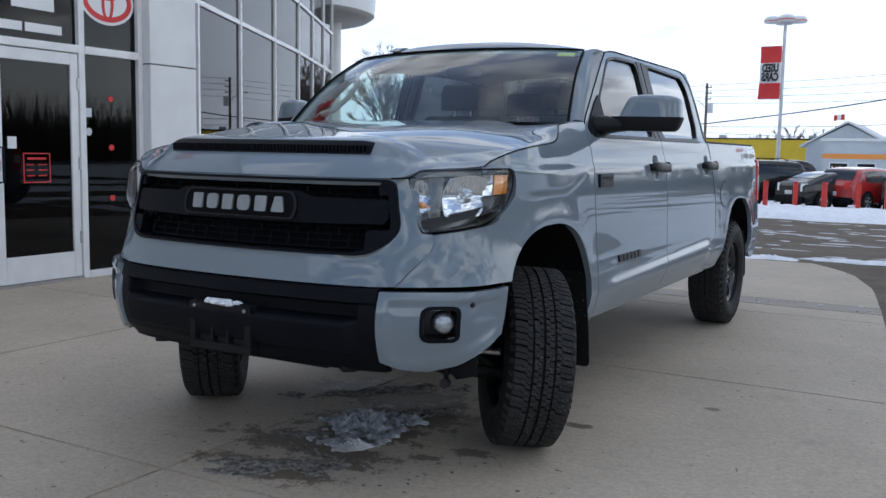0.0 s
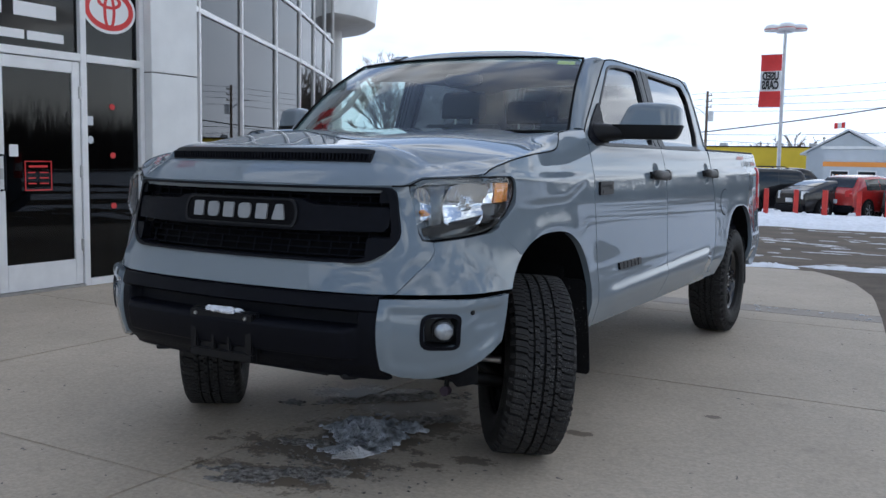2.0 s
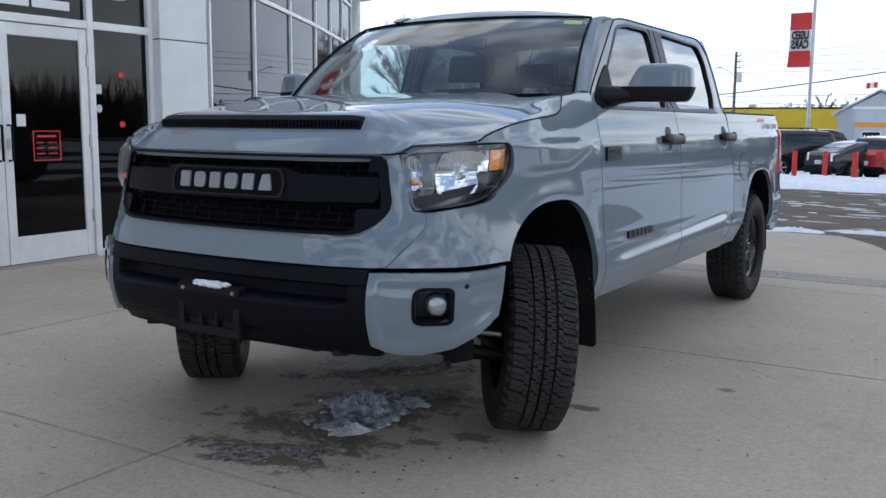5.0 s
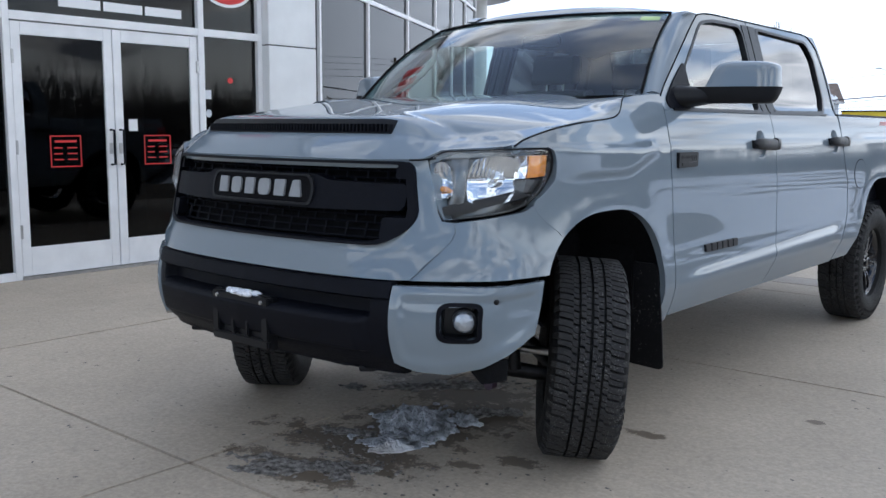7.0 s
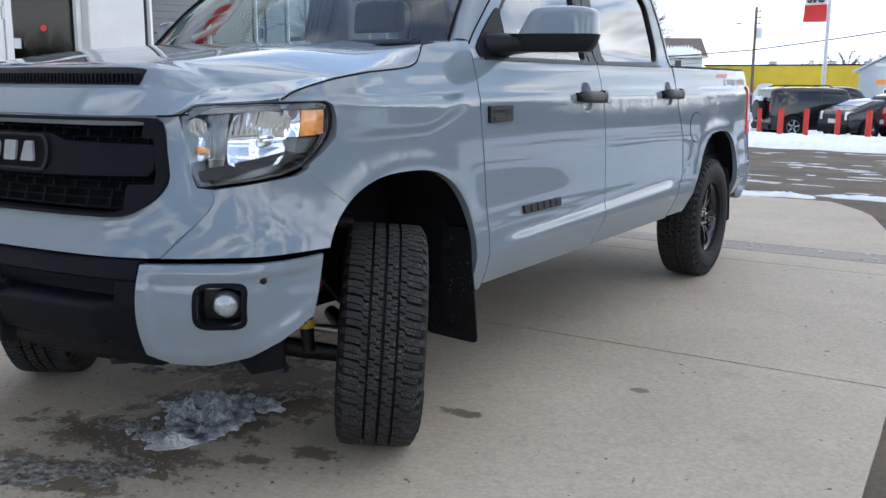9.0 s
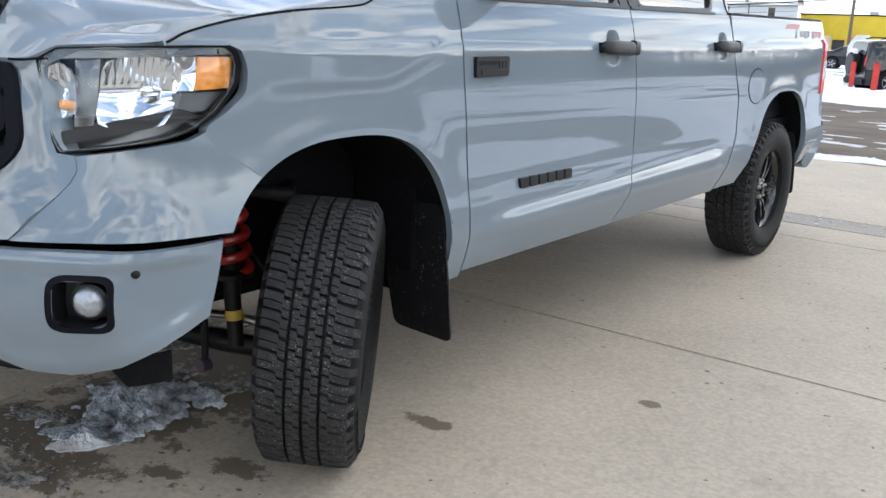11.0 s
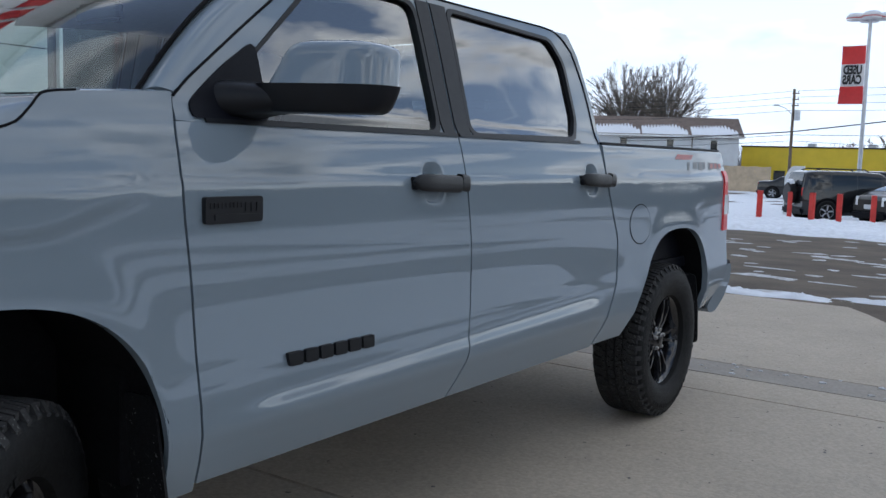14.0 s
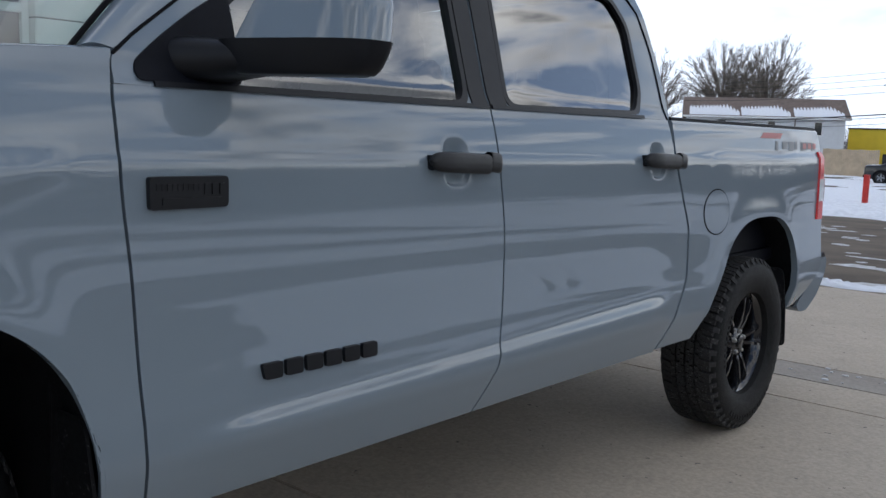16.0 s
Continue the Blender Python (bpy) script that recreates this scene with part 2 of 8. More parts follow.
M["amber"] = material("amber_reflector", (1.0, 0.33, 0.05), 0.18, 0.0, 0.2, 60, coat=1.0)
M["redlens"] = material("red_lamp_lens", (0.60, 0.012, 0.015), 0.30, 0.0, 0.2, 50, coat=0.25, spec=0.25)
M["clearlens"] = material("frosted_lamp_lens", (0.72, 0.74, 0.76), 0.15, 0.0, 0.15, 90, coat=1.0)
M["glass"] = thin_glass("car_glass", (0.78, 0.90, 0.88), 0.08)
M["sideglass"] = thin_glass("side_glass", (0.66, 0.76, 0.74), 0.19)
M["tint"] = thin_glass("privacy_glass", (0.07, 0.075, 0.08), 0.24)
M["foglass"] = material("ribbed_lamp_glass", (0.42, 0.46, 0.50), 0.12, 0.55, scale=42.0, bump=0.5, bump_scale=60, coat=1.0, color2=(0.30, 0.32, 0.35), detail=2.0)
M["lens"] = thin_glass("headlight_lens", (0.95, 0.97, 0.98), 0.04)
M["store"] = pane_material("storefront_glass", (0.13, 0.15, 0.17), 0.72, 0.0, 1.45)
M["cloth"] = material("grey_seat_cloth", (0.075, 0.075, 0.075), 0.9, 0.0, 0.2, 60, 0.3, 500)
M["dash"] = material("dashboard_vinyl", (0.045, 0.045, 0.045), 0.6, 0.0, 0.15, 30, 0.2, 700)
M["trim"] = material("pale_door_trim", (0.42, 0.42, 0.40), 0.8, 0.0, 0.08, 30, 0.1, 400)
M["headliner"] = material("light_headliner", (0.42, 0.42, 0.40), 0.9, 0.0, 0.06, 40)
M["white"] = material("white_painted_metal", (0.74, 0.75, 0.75), 0.42, 0.0, 0.05, 3.0, 0.05, 40)
M["frame"] = material("white_aluminium_frame", (0.80, 0.80, 0.80), 0.38, 0.0, 0.05, 6.0)
M["snow"] = material("snow", (0.82, 0.84, 0.88), 0.75, 0.0, 0.10, 7.0, 0.8, 45)
M["ice"] = material("grey_ice", (0.66, 0.69, 0.73), 0.45, 0.0, scale=17.0, bump=1.0, bump_scale=110, color2=(0.085, 0.088, 0.090), detail=12.0)
M["slush"] = material("brown_slush", (0.33, 0.31, 0.28), 0.75, 0.0, scale=36.0, bump=0.8, bump_scale=80, color2=(0.045, 0.036, 0.028), detail=9.0)
M["dirtysnow"] = material("dirty_snow", (0.70, 0.71, 0.73), 0.75, 0.0, scale=9.0, bump=0.9, bump_scale=30, color2=(0.36, 0.34, 0.32))
M["red"] = material("red_paint", (0.52, 0.035, 0.025), 0.5, 0.0, 0.15, 8)
M["redsign"] = material("red_vinyl", (0.62, 0.03, 0.03), 0.5, 0.0, 0.05, 8)
M["blackink"] = material("black_vinyl", (0.015, 0.015, 0.016), 0.5)
M["whiteink"] = material("white_vinyl", (0.80, 0.80, 0.80), 0.5)
# near-black stands for the unlit depth of rooms; it also backs panel joints
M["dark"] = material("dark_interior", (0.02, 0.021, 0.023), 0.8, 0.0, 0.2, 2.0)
M["metalpole"] = material("galvanised_pole", (0.55, 0.57, 0.60), 0.45, 0.4, 0.08, 5.0)
M["wood"] = material("weathered_pole_wood", (0.15, 0.115, 0.085), 0.85, 0.0, 0.25, 6.0, 0.4, 40)
M["wire"] = material("black_cable", (0.02, 0.02, 0.022), 0.6)


def ground_material(name, light, dark, spot, rough, wet=(), spec=0.4):
    """Stained paving: large blotches, fine grain, dark specks and wet patches with ragged edges at the given places (x, y, rx, ry)."""
    m = bpy.data.materials.new(name)
    m.use_nodes = True
    n, l = m.node_tree.nodes, m.node_tree.links
    b = n["Principled BSDF"]
    b.inputs["Specular IOR Level"].default_value = spec
    geo = n.new("ShaderNodeNewGeometry")
    def noise(scale, detail=6.0, rough_=0.6):
        t = n.new("ShaderNodeTexNoise")
        t.inputs["Scale"].default_value, t.inputs["Detail"].default_value, t.inputs["Roughness"].default_value = scale, detail, rough_
        l.new(geo.outputs["Position"], t.inputs["Vector"])
        return t
    def ramp(src, a, b_, ca, cb):
        r = n.new("ShaderNodeValToRGB")
        r.color_ramp.elements[0].position, r.color_ramp.elements[1].position = a, b_
        r.color_ramp.elements[0].color, r.color_ramp.elements[1].color = (*ca, 1), (*cb, 1)
        l.new(src, r.inputs[0])
        return r
    def mix(f, a, b_, mode="MIX"):
        x = n.new("ShaderNodeMix"); x.data_type, x.blend_type = "RGBA", mode
        for s_, v in (("Factor", f), ("A", a), ("B", b_)):
            if isinstance(v, (int, float)):
                x.inputs[s_].default_value = v
            elif isinstance(v, tuple):
                x.inputs[s_].default_value = (*v, 1)
            else:
                l.new(v, x.inputs[s_])
        return x.outputs["Result"]
    big = ramp(noise(0.9, 8, 0.62).outputs["Fac"], 0.34, 0.66, dark, light).outputs[0]
    grain = ramp(noise(55, 4).outputs["Fac"], 0.3, 0.7, (0.82, 0.82, 0.82), (1.12, 1.12, 1.12)).outputs[0]
    col = mix(1.0, big, grain, "MULTIPLY")
    specks = ramp(noise(24, 2, 0.4).outputs["Fac"], 0.745, 0.77, (0, 0, 0), (1, 1, 1)).outputs[0]
    col = mix(specks, col, spot)
    streak = ramp(noise(4.2, 7, 0.7).outputs["Fac"], 0.60, 0.72, (0, 0, 0), (0.5, 0.5, 0.5)).outputs[0]
    col = mix(streak, col, tuple(0.72 * c for c in dark))
    total = None
    for x, y, rx, ry in wet:
        sub = n.new("ShaderNodeVectorMath"); sub.operation = "SUBTRACT"; sub.inputs[1].default_value = (x, y, 0)
        div = n.new("ShaderNodeVectorMath"); div.operation = "DIVIDE"; div.inputs[1].default_value = (rx, ry, 1)
        ln = n.new("ShaderNodeVectorMath"); ln.operation = "LENGTH"
        l.new(geo.outputs["Position"], sub.inputs[0]); l.new(sub.outputs[0], div.inputs[0]); l.new(div.outputs[0], ln.inputs[0])
        nz = noise(9.0, 9, 0.78)
        ad = n.new("ShaderNodeMath"); ad.operation = "MULTIPLY_ADD"; ad.inputs[1].default_value = 4.2; ad.inputs[2].default_value = -2.05
        l.new(nz.outputs["Fac"], ad.inputs[0])
        sm = n.new("ShaderNodeMath"); sm.operation = "ADD"
        l.new(ad.outputs[0], sm.inputs[0]); l.new(ln.outputs["Value"], sm.inputs[1])
        r = ramp(sm.outputs[0], 0.80, 0.95, (1, 1, 1), (0, 0, 0)).outputs[0]
        if total is None:
            total = r
        else:
            total = mix(1.0, total, r, "LIGHTEN")
    rg = n.new("ShaderNodeMapRange"); rg.inputs["To Min"].default_value, rg.inputs["To Max"].default_value = rough * 0.85, min(1, rough * 1.15)
    l.new(noise(7, 5).outputs["Fac"], rg.inputs["Value"])
    if total is not None:
        col = mix(total, col, (0.40 * dark[0], 0.37 * dark[1], 0.335 * dark[2]))
        rr = mix(total, rg.outputs[0], (0.55, 0.55, 0.55))
        l.new(rr, b.inputs["Roughness"])
    else:
        l.new(rg.outputs[0], b.inputs["Roughness"])
    l.new(col, b.inputs["Base Color"])
    bp = n.new("ShaderNodeBump"); bp.inputs["Strength"].default_value, bp.inputs["Distance"].default_value = 0.14, 0.006
    l.new(noise(70, 6, 0.7).outputs["Fac"], bp.inputs["Height"]); l.new(bp.outputs[0], b.inputs["Normal"])
    return m


M["concrete"] = ground_material("stained_concrete", (0.480, 0.413, 0.324), (0.405, 0.346, 0.270), (0.12, 0.11, 0.10), 0.8,
                                ((0.10, -0.16, 0.36, 0.30), (0.02, -0.52, 0.48, 0.16), (0.10, -0.86, 0.40, 0.15), (-0.12, 0.42, 0.55, 0.26), (0.24, 0.15, 0.30, 0.34), (0.30, -0.68, 0.14, 0.08), (0.585, -0.395, 0.10, 0.05), (0.71, -0.22, 0.12, 0.06), (1.455, 1.095, 0.05, 0.035), (0.95, 0.42, 0.10, 0.05)))
M["asphalt"] = ground_material("wet_asphalt", (0.165, 0.132, 0.100), (0.095, 0.077, 0.058), (0.03, 0.03, 0.03), 0.85, spec=0.15)
M["patch"] = ground_material("dark_damp_concrete", (0.35, 0.312, 0.262), (0.27, 0.238, 0.20), (0.12, 0.115, 0.10), 0.75)


# ---- mesh helpers ----
def thing(name, label, category, group="", kind="", at=(0, 0, 0), turn=0.0):
    ob = new(name)
    ob.matrix_world = pose(*at, 0, 0, turn)
    return tagged(ob, label, category, group, kind)


def mesh_of(bm, name, smooth=40):
    bmesh.ops.recalc_face_normals(bm, faces=bm.faces)
    me = bpy.data.meshes.new(name)
    bm.to_mesh(me)
    bm.free()
    if smooth:
        me.polygons.foreach_set("use_smooth", [True] * len(me.polygons))
        me.set_sharp_from_angle(angle=radians(smooth))
    return me


def part(name, bm, mat, parent=None, label="", smooth=40):
    ob = new(name, mesh_of(bm, name, smooth))
    ob.data.materials.append(M[mat] if isinstance(mat, str) else mat)
    if parent is not None:
        ob.parent = parent
    if label:
        ob["label"] = label
    return ob


def flipped(bm):
    """The mirror image of a mesh across x = 0."""
    b = bm.copy()
    for v in b.verts:
        v.co.x = -v.co.x
    bmesh.ops.reverse_faces(b, faces=b.faces)
    return b


def both(name, bm, mat, parent, label="", smooth=40):
    b2 = flipped(bm)
    return part(name, bm, mat, parent, label, smooth), part(name, b2, mat, parent, label, smooth)


def relax(bm, rounds):
    """Even out a sheet inside its open edges."""
    inner = [v for v in bm.verts if not v.is_boundary]
    for _ in range(rounds):
        bmesh.ops.smooth_vert(bm, verts=inner, factor=0.5, use_axis_x=True, use_axis_y=True, use_axis_z=True)
    return bm


def grid(fn, nu, nv, bm=None, skip=None):
    bm = bm or bmesh.new()
    vs = [[bm.verts.new(fn(i / nu, j / nv)) for j in range(nv + 1)] for i in range(nu + 1)]
    for i in range(nu):
        for j in range(nv):
            if skip and skip((i + 0.5) / nu, (j + 0.5) / nv):
                continue
            bm.faces.new((vs[i][j], vs[i + 1][j], vs[i + 1][j + 1], vs[i][j + 1]))
    loose = [v for v in bm.verts if not v.link_faces]
    bmesh.ops.delete(bm, geom=loose, context="VERTS")
    return bm


def flange(bm, vec):
    """Fold the open edges of a sheet inwards, so that it has thickness at its edges."""
    edges = [e for e in bm.edges if e.is_boundary]
    got = bmesh.ops.extrude_edge_only(bm, edges=edges)["geom"]
    bmesh.ops.translate(bm, verts=[g for g in got if isinstance(g, bmesh.types.BMVert)], vec=vec)
    return bm


def ring(outer, inner, surf, n=6, bm=None):
    """A sheet between two closed outlines with the same number of points, laid on surf(a, b)."""
    bm = bm or bmesh.new()
    k = len(outer)
    rows = []
    for j in range(n + 1):
        f = j / n
        rows.append([bm.verts.new(surf(o[0] + (i[0] - o[0]) * f, o[1] + (i[1] - o[1]) * f)) for o, i in zip(outer, inner)])
    for j in range(n):
        for a in range(k):
            b = (a + 1) % k
            bm.faces.new((rows[j][a], rows[j][b], rows[j + 1][b], rows[j + 1][a]))
    return bm


def fill(outline, surf, n=6, bm=None):
    """A sheet inside a closed outline, laid on surf(a, b)."""
    c = (sum(p[0] for p in outline) / len(outline), sum(p[1] for p in outline) / len(outline))
    return ring(outline, [(c[0] + (p[0] - c[0]) * 0.0005, c[1] + (p[1] - c[1]) * 0.0005) for p in outline], surf, n, bm)


def resample(points, n, closed=True):
    """n points evenly along a polyline."""
    p = [Vector((*q, 0)[:3]) for q in points]
    if closed:
        p.append(p[0])
    d = [0.0]
    for a, b in zip(p, p[1:]):
        d.append(d[-1] + (b - a).length)
    out = []
    for i in range(n):
        t = d[-1] * i / (n if closed else n - 1)
        k = max(j for j in range(len(d) - 1) if d[j] <= t + 1e-9)
        f = 0 if d[k + 1] == d[k] else (t - d[k]) / (d[k + 1] - d[k])
        q = p[k].lerp(p[k + 1], min(1, f))
        out.append((q.x, q.y))
    return out


def rounded(points, r, n=4):
    """A closed outline with its corners rounded."""
    out = []
    k = len(points)
    for i in range(k):
        a, b, c = Vector(points[i - 1]), Vector(points[i]), Vector(points[(i + 1) % k])
        ra = min(r, (a - b).length * 0.45, (c - b).length * 0.45)
        p, q = b + (a - b).normalized() * ra, b + (c - b).normalized() * ra
        for j in range(n + 1):
            f = j / n
            w = p * (1 - f) ** 2 + b * 2 * f * (1 - f) + q * f * f
            out.append((w.x, w.y))
    return out


def prism(points, lo, hi, axis="z", bm=None, bevel=0.0):
    """A solid with an outline in the plane across axis: (y, z) for x, (x, z) for y, (x, y) for z."""
    own = bmesh.new()
    def at(p, h):
        return {"x": (h, p[0], p[1]), "y": (p[0], h, p[1]), "z": (p[0], p[1], h)}[axis]
    a = [own.verts.new(at(p, lo)) for p in points]
    b = [own.verts.new(at(p, hi)) for p in points]
    own.faces.new(a); own.faces.new(b[::-1])
    k = len(points)
    for i in range(k):
        own.faces.new((a[i], b[i], b[(i + 1) % k], a[(i + 1) % k]))
    if bevel:
        bmesh.ops.bevel(own, geom=own.edges[:] , offset=bevel, segments=2, affect="EDGES", clamp_overlap=True)
    return join(bm, own)


def join(bm, own):
    if bm is None:
        return own
    idx = {v: bm.verts.new(v.co) for v in own.verts}
    for f in own.faces:
        bm.faces.new([idx[v] for v in f.verts])
    own.free()
    return bm


def box(lo, hi, bm=None, bevel=0.004):
    own = bmesh.new()
    bmesh.ops.create_cube(own, size=1.0)
    for v in own.verts:
        v.co = [(l + h) / 2 + c * (h - l) for c, l, h in zip(v.co, lo, hi)]
    if bevel:
        bmesh.ops.bevel(own, geom=own.edges[:], offset=min(bevel, 0.45 * min(h - l for l, h in zip(lo, hi))), segments=2, affect="EDGES")
    return join(bm, own)


def tube(path, r, n=8, bm=None, closed=False):
    """A round bar along a path; r may be a list."""
    own = bmesh.new()
    pts = [Vector(p) for p in path]
    k = len(pts)
    rows = []
    up = Vector((0, 0, 1))
    for i, p in enumerate(pts):
        d = (pts[(i + 1) % k] - pts[i - 1]) if closed else (pts[min(i + 1, k - 1)] - pts[max(i - 1, 0)])
        d.normalize()
        a = d.cross(up if abs(d.z) < 0.95 else Vector((1, 0, 0))).normalized()
        b = a.cross(d)
        rr = r[i] if isinstance(r, (list, tuple)) else r
        rows.append([own.verts.new(p + (a * math.cos(t) + b * math.sin(t)) * rr) for t in (2 * math.pi * j / n for j in range(n))])
    for i in range(k if closed else k - 1):
        for j in range(n):
            own.faces.new((rows[i][j], rows[i][(j + 1) % n], rows[(i + 1) % k][(j + 1) % n], rows[(i + 1) % k][j]))
    if not closed:
        own.faces.new(rows[0]); own.faces.new(rows[-1][::-1])
    return join(bm, own)


def lathe(profile, n=48, axis="x", bm=None, at=(0, 0, 0), caps=True):
    """A turned shape: profile of (along the axis, radius)."""
    own = bmesh.new()
    rows = []
    for h, r in profile:
        row = []
        for j in range(n):
            t = 2 * math.pi * j / n
            c, s = r * math.cos(t), r * math.sin(t)
            co = {"x": (h, c, s), "y": (c, h, s), "z": (c, s, h)}[axis]
            row.append(own.verts.new(Vector(co) + Vector(at)))
        rows.append(row)
    for a, b in zip(rows, rows[1:]):
        for j in range(n):
            own.faces.new((a[j], a[(j + 1) % n], b[(j + 1) % n], b[j]))
    if caps:
        own.faces.new(rows[0]); own.faces.new(rows[-1][::-1])
    return join(bm, own)


def curve(xs, ys):
    """A smooth curve through points that does not overshoot."""
    xs, ys = np.array(xs, float), np.array(ys, float)
    d = np.diff(ys) / np.diff(xs)
    m = np.zeros(len(xs))
    m[0], m[-1] = d[0], d[-1]
    for i in range(1, len(xs) - 1):
        m[i] = 0 if d[i - 1] * d[i] <= 0 else 2 * d[i - 1] * d[i] / (d[i - 1] + d[i])
    def f(x):
        if x <= xs[0]:
            return float(ys[0] + m[0] * (x - xs[0]))
        if x >= xs[-1]:
            return float(ys[-1] + m[-1] * (x - xs[-1]))
        i = int(np.searchsorted(xs, x) - 1)
        h = xs[i + 1] - xs[i]
        t = (x - xs[i]) / h
        return float((1 + 2 * t) * (1 - t) ** 2 * ys[i] + t * (1 - t) ** 2 * h * m[i] + t * t * (3 - 2 * t) * ys[i + 1] + t * t * (t - 1) * h * m[i + 1])
    return f


def spline(xs, ys):
    """A natural cubic spline, straight beyond its ends."""
    xs, ys = np.array(xs, float), np.array(ys, float)
    n = len(xs)
    h, d = np.diff(xs), np.diff(ys) / np.diff(xs)
    a, r = np.eye(n), np.zeros(n)
    for i in range(1, n - 1):
        a[i, i - 1], a[i, i], a[i, i + 1] = h[i - 1], 2 * (h[i - 1] + h[i]), h[i]
        r[i] = 6 * (d[i] - d[i - 1])
    m = np.linalg.solve(a, r)
    s0, s1 = d[0] - h[0] * m[1] / 6, d[-1] + h[-1] * m[-2] / 6
    def f(x):
        if x <= xs[0]:
            return float(ys[0] + s0 * (x - xs[0]))
        if x >= xs[-1]:
            return float(ys[-1] + s1 * (x - xs[-1]))
        i = int(np.searchsorted(xs, x) - 1)
        t, w = x - xs[i], xs[i + 1] - x
        return float((m[i] * w ** 3 + m[i + 1] * t ** 3) / (6 * h[i]) + (ys[i] / h[i] - m[i] * h[i] / 6) * w + (ys[i + 1] / h[i] - m[i + 1] * h[i] / 6) * t)
    return f


def ease(a, b, x):
    t = max(0.0, min(1.0, (x - a) / (b - a)))
    return t * t * (3 - 2 * t)


def mix2(a, b, f):
    return a + (b - a) * f


# ---- ground ----
FLOOR = -0.025          # top of the forecourt
ground_z = lambda y: float(np.interp(y, [-60, 9, 26, 36, 70, 120, 400], [-0.045, -0.045, -0.44, -0.76, -0.80, -1.0, -1.6]))


def build_ground():
    ys = [-700, -200, -60, -20, 0, 9, 14, 20, 26, 31, 36, 50, 70, 100, 120, 160, 400, 900]
    xs = [-900, -300, -100, -40, -12, -5, 0, 5, 12, 40, 100, 300, 900]
    bm = bmesh.new()
    rows = [[bm.verts.new((x, y, ground_z(y))) for x in xs] for y in ys]
    for a, b in zip(rows, rows[1:]):
        for i in range(len(xs) - 1):
            bm.faces.new((a[i], a[i + 1], b[i + 1], b[i]))
    g = part("ground", bm, "asphalt", smooth=0)
    tagged(g, "worn wet grey asphalt lot with thin snow traces", "ground", kind="structure")


edge_x = lambda y: float(np.interp(y, [-14, -4, -1.5, 0.4, 1.4, 4.4, 5.1, 6.5, 7.7, 8.4, 8.85], [2.9, 2.75, 2.6, 2.46, 2.42, 2.05, 1.97, 1.79, 1.47, 1.05, 0.7]))


def build_pavement():
    root = tagged(new("pavement"), "pale stained concrete forecourt slabs with saw-cut joints", "pavement", kind="structure")
    gap = 0.0045
    ylines = [-14.0, -11.2, -8.6, -6.70, -3.90, -1.10, 1.74, 4.4, 4.86, 5.24, 8.55]
    xlines = [-5.12, -2.75, -0.285]
    for a, b in zip(ylines, ylines[1:]):
        mat = "patch" if a == 4.86 else "concrete"
        cells = [(xlines[0], xlines[1]), (xlines[1], xlines[2]), (xlines[2], None)]
        for lo, hi in cells:
            if hi is None:
                ys = [a + (b - a) * i / 10 for i in range(11)]
                right = [(edge_x(y), y) for y in ys if edge_x(y) > lo + 0.1]
                right[0], right[-1] = (right[0][0], a + gap), (right[-1][0], b - gap)
                pts = [(lo + gap, a + gap)] + right + [(lo + gap, b - gap)]
            else:
                pts = [(lo + gap, a + gap), (hi - gap, a + gap), (hi - gap, b - gap), (lo + gap, b - gap)]
            part("slab", prism(pts, -0.16, FLOOR - random.uniform(0.0, 0.0015), "z", bevel=0.004), mat, root, smooth=0)


def lumpy(cx, cy, rx, ry, h, seed, n=26, mat="dirtysnow", name="snow_patch", label="", z0=None, turn=0.0):
    """A low irregular patch of snow with a ragged outline."""
    bm = bmesh.new()
    rnd = random.Random(seed)
    off = rnd.uniform(0, 50)
    rings = 7
    rows = []
    for j in range(rings + 1):
        f = j / rings
        row = []
        for i in range(n):
            t = 2 * math.pi * i / n
            k = 1 + 0.55 * noise.noise((math.cos(t) * 1.7 + off, math.sin(t) * 1.7, 0.3)) + 0.35 * noise.noise((math.cos(t) * 5 + off, math.sin(t) * 5, 2.0))
            x, y = rx * f * k * math.cos(t), ry * f * k * math.sin(t)
            c, s = math.cos(turn), math.sin(turn)
            x, y = x * c - y * s, x * s + y * c
            base = z0 if z0 is not None else ground_z(cy + y)
            z = base + h * (1 - f ** 1.6) * (0.75 + 0.8 * noise.noise(((cx + x) * 9 / max(0.5, rx), (cy + y) * 9 / max(0.5, rx), off))) + (0.003 if f < 1 else -0.004)
            row.append(bm.verts.new((cx + x, cy + y, z)))
        rows.append(row)
    for a, b in zip(rows, rows[1:]):
        for i in range(n):
            bm.faces.new((a[i], a[(i + 1) % n], b[(i + 1) % n], b[i]))
    bmesh.ops.remove_doubles(bm, verts=bm.verts, dist=0.0005)
    return tagged(part(name, bm, mat, smooth=60), label or "patch of melting dirty snow on the paving", "snow", kind="stuff")


build_ground()
build_pavement()


# ---- dealership ----
WX = -5.1
DEALERSHIP = ("door_1", "door_2", "wall_storefront", "window_sign", "oval_emblem", "glass_sticker", "wall_showroom", "wall_pillar", "wall_north", "wall_fascia", "window_1", "wall_showroom_back", "canopy", "column", "roof", "ceiling")


def frame_bar(root, y0, y1, z0, z1, x0=WX - 0.06, x1=WX + 0.03, mat="frame", name="mullion", label=""):
    return part(name, box((x0, y0, z0), (x1, y1, z1), bevel=0.004), mat, root, label)


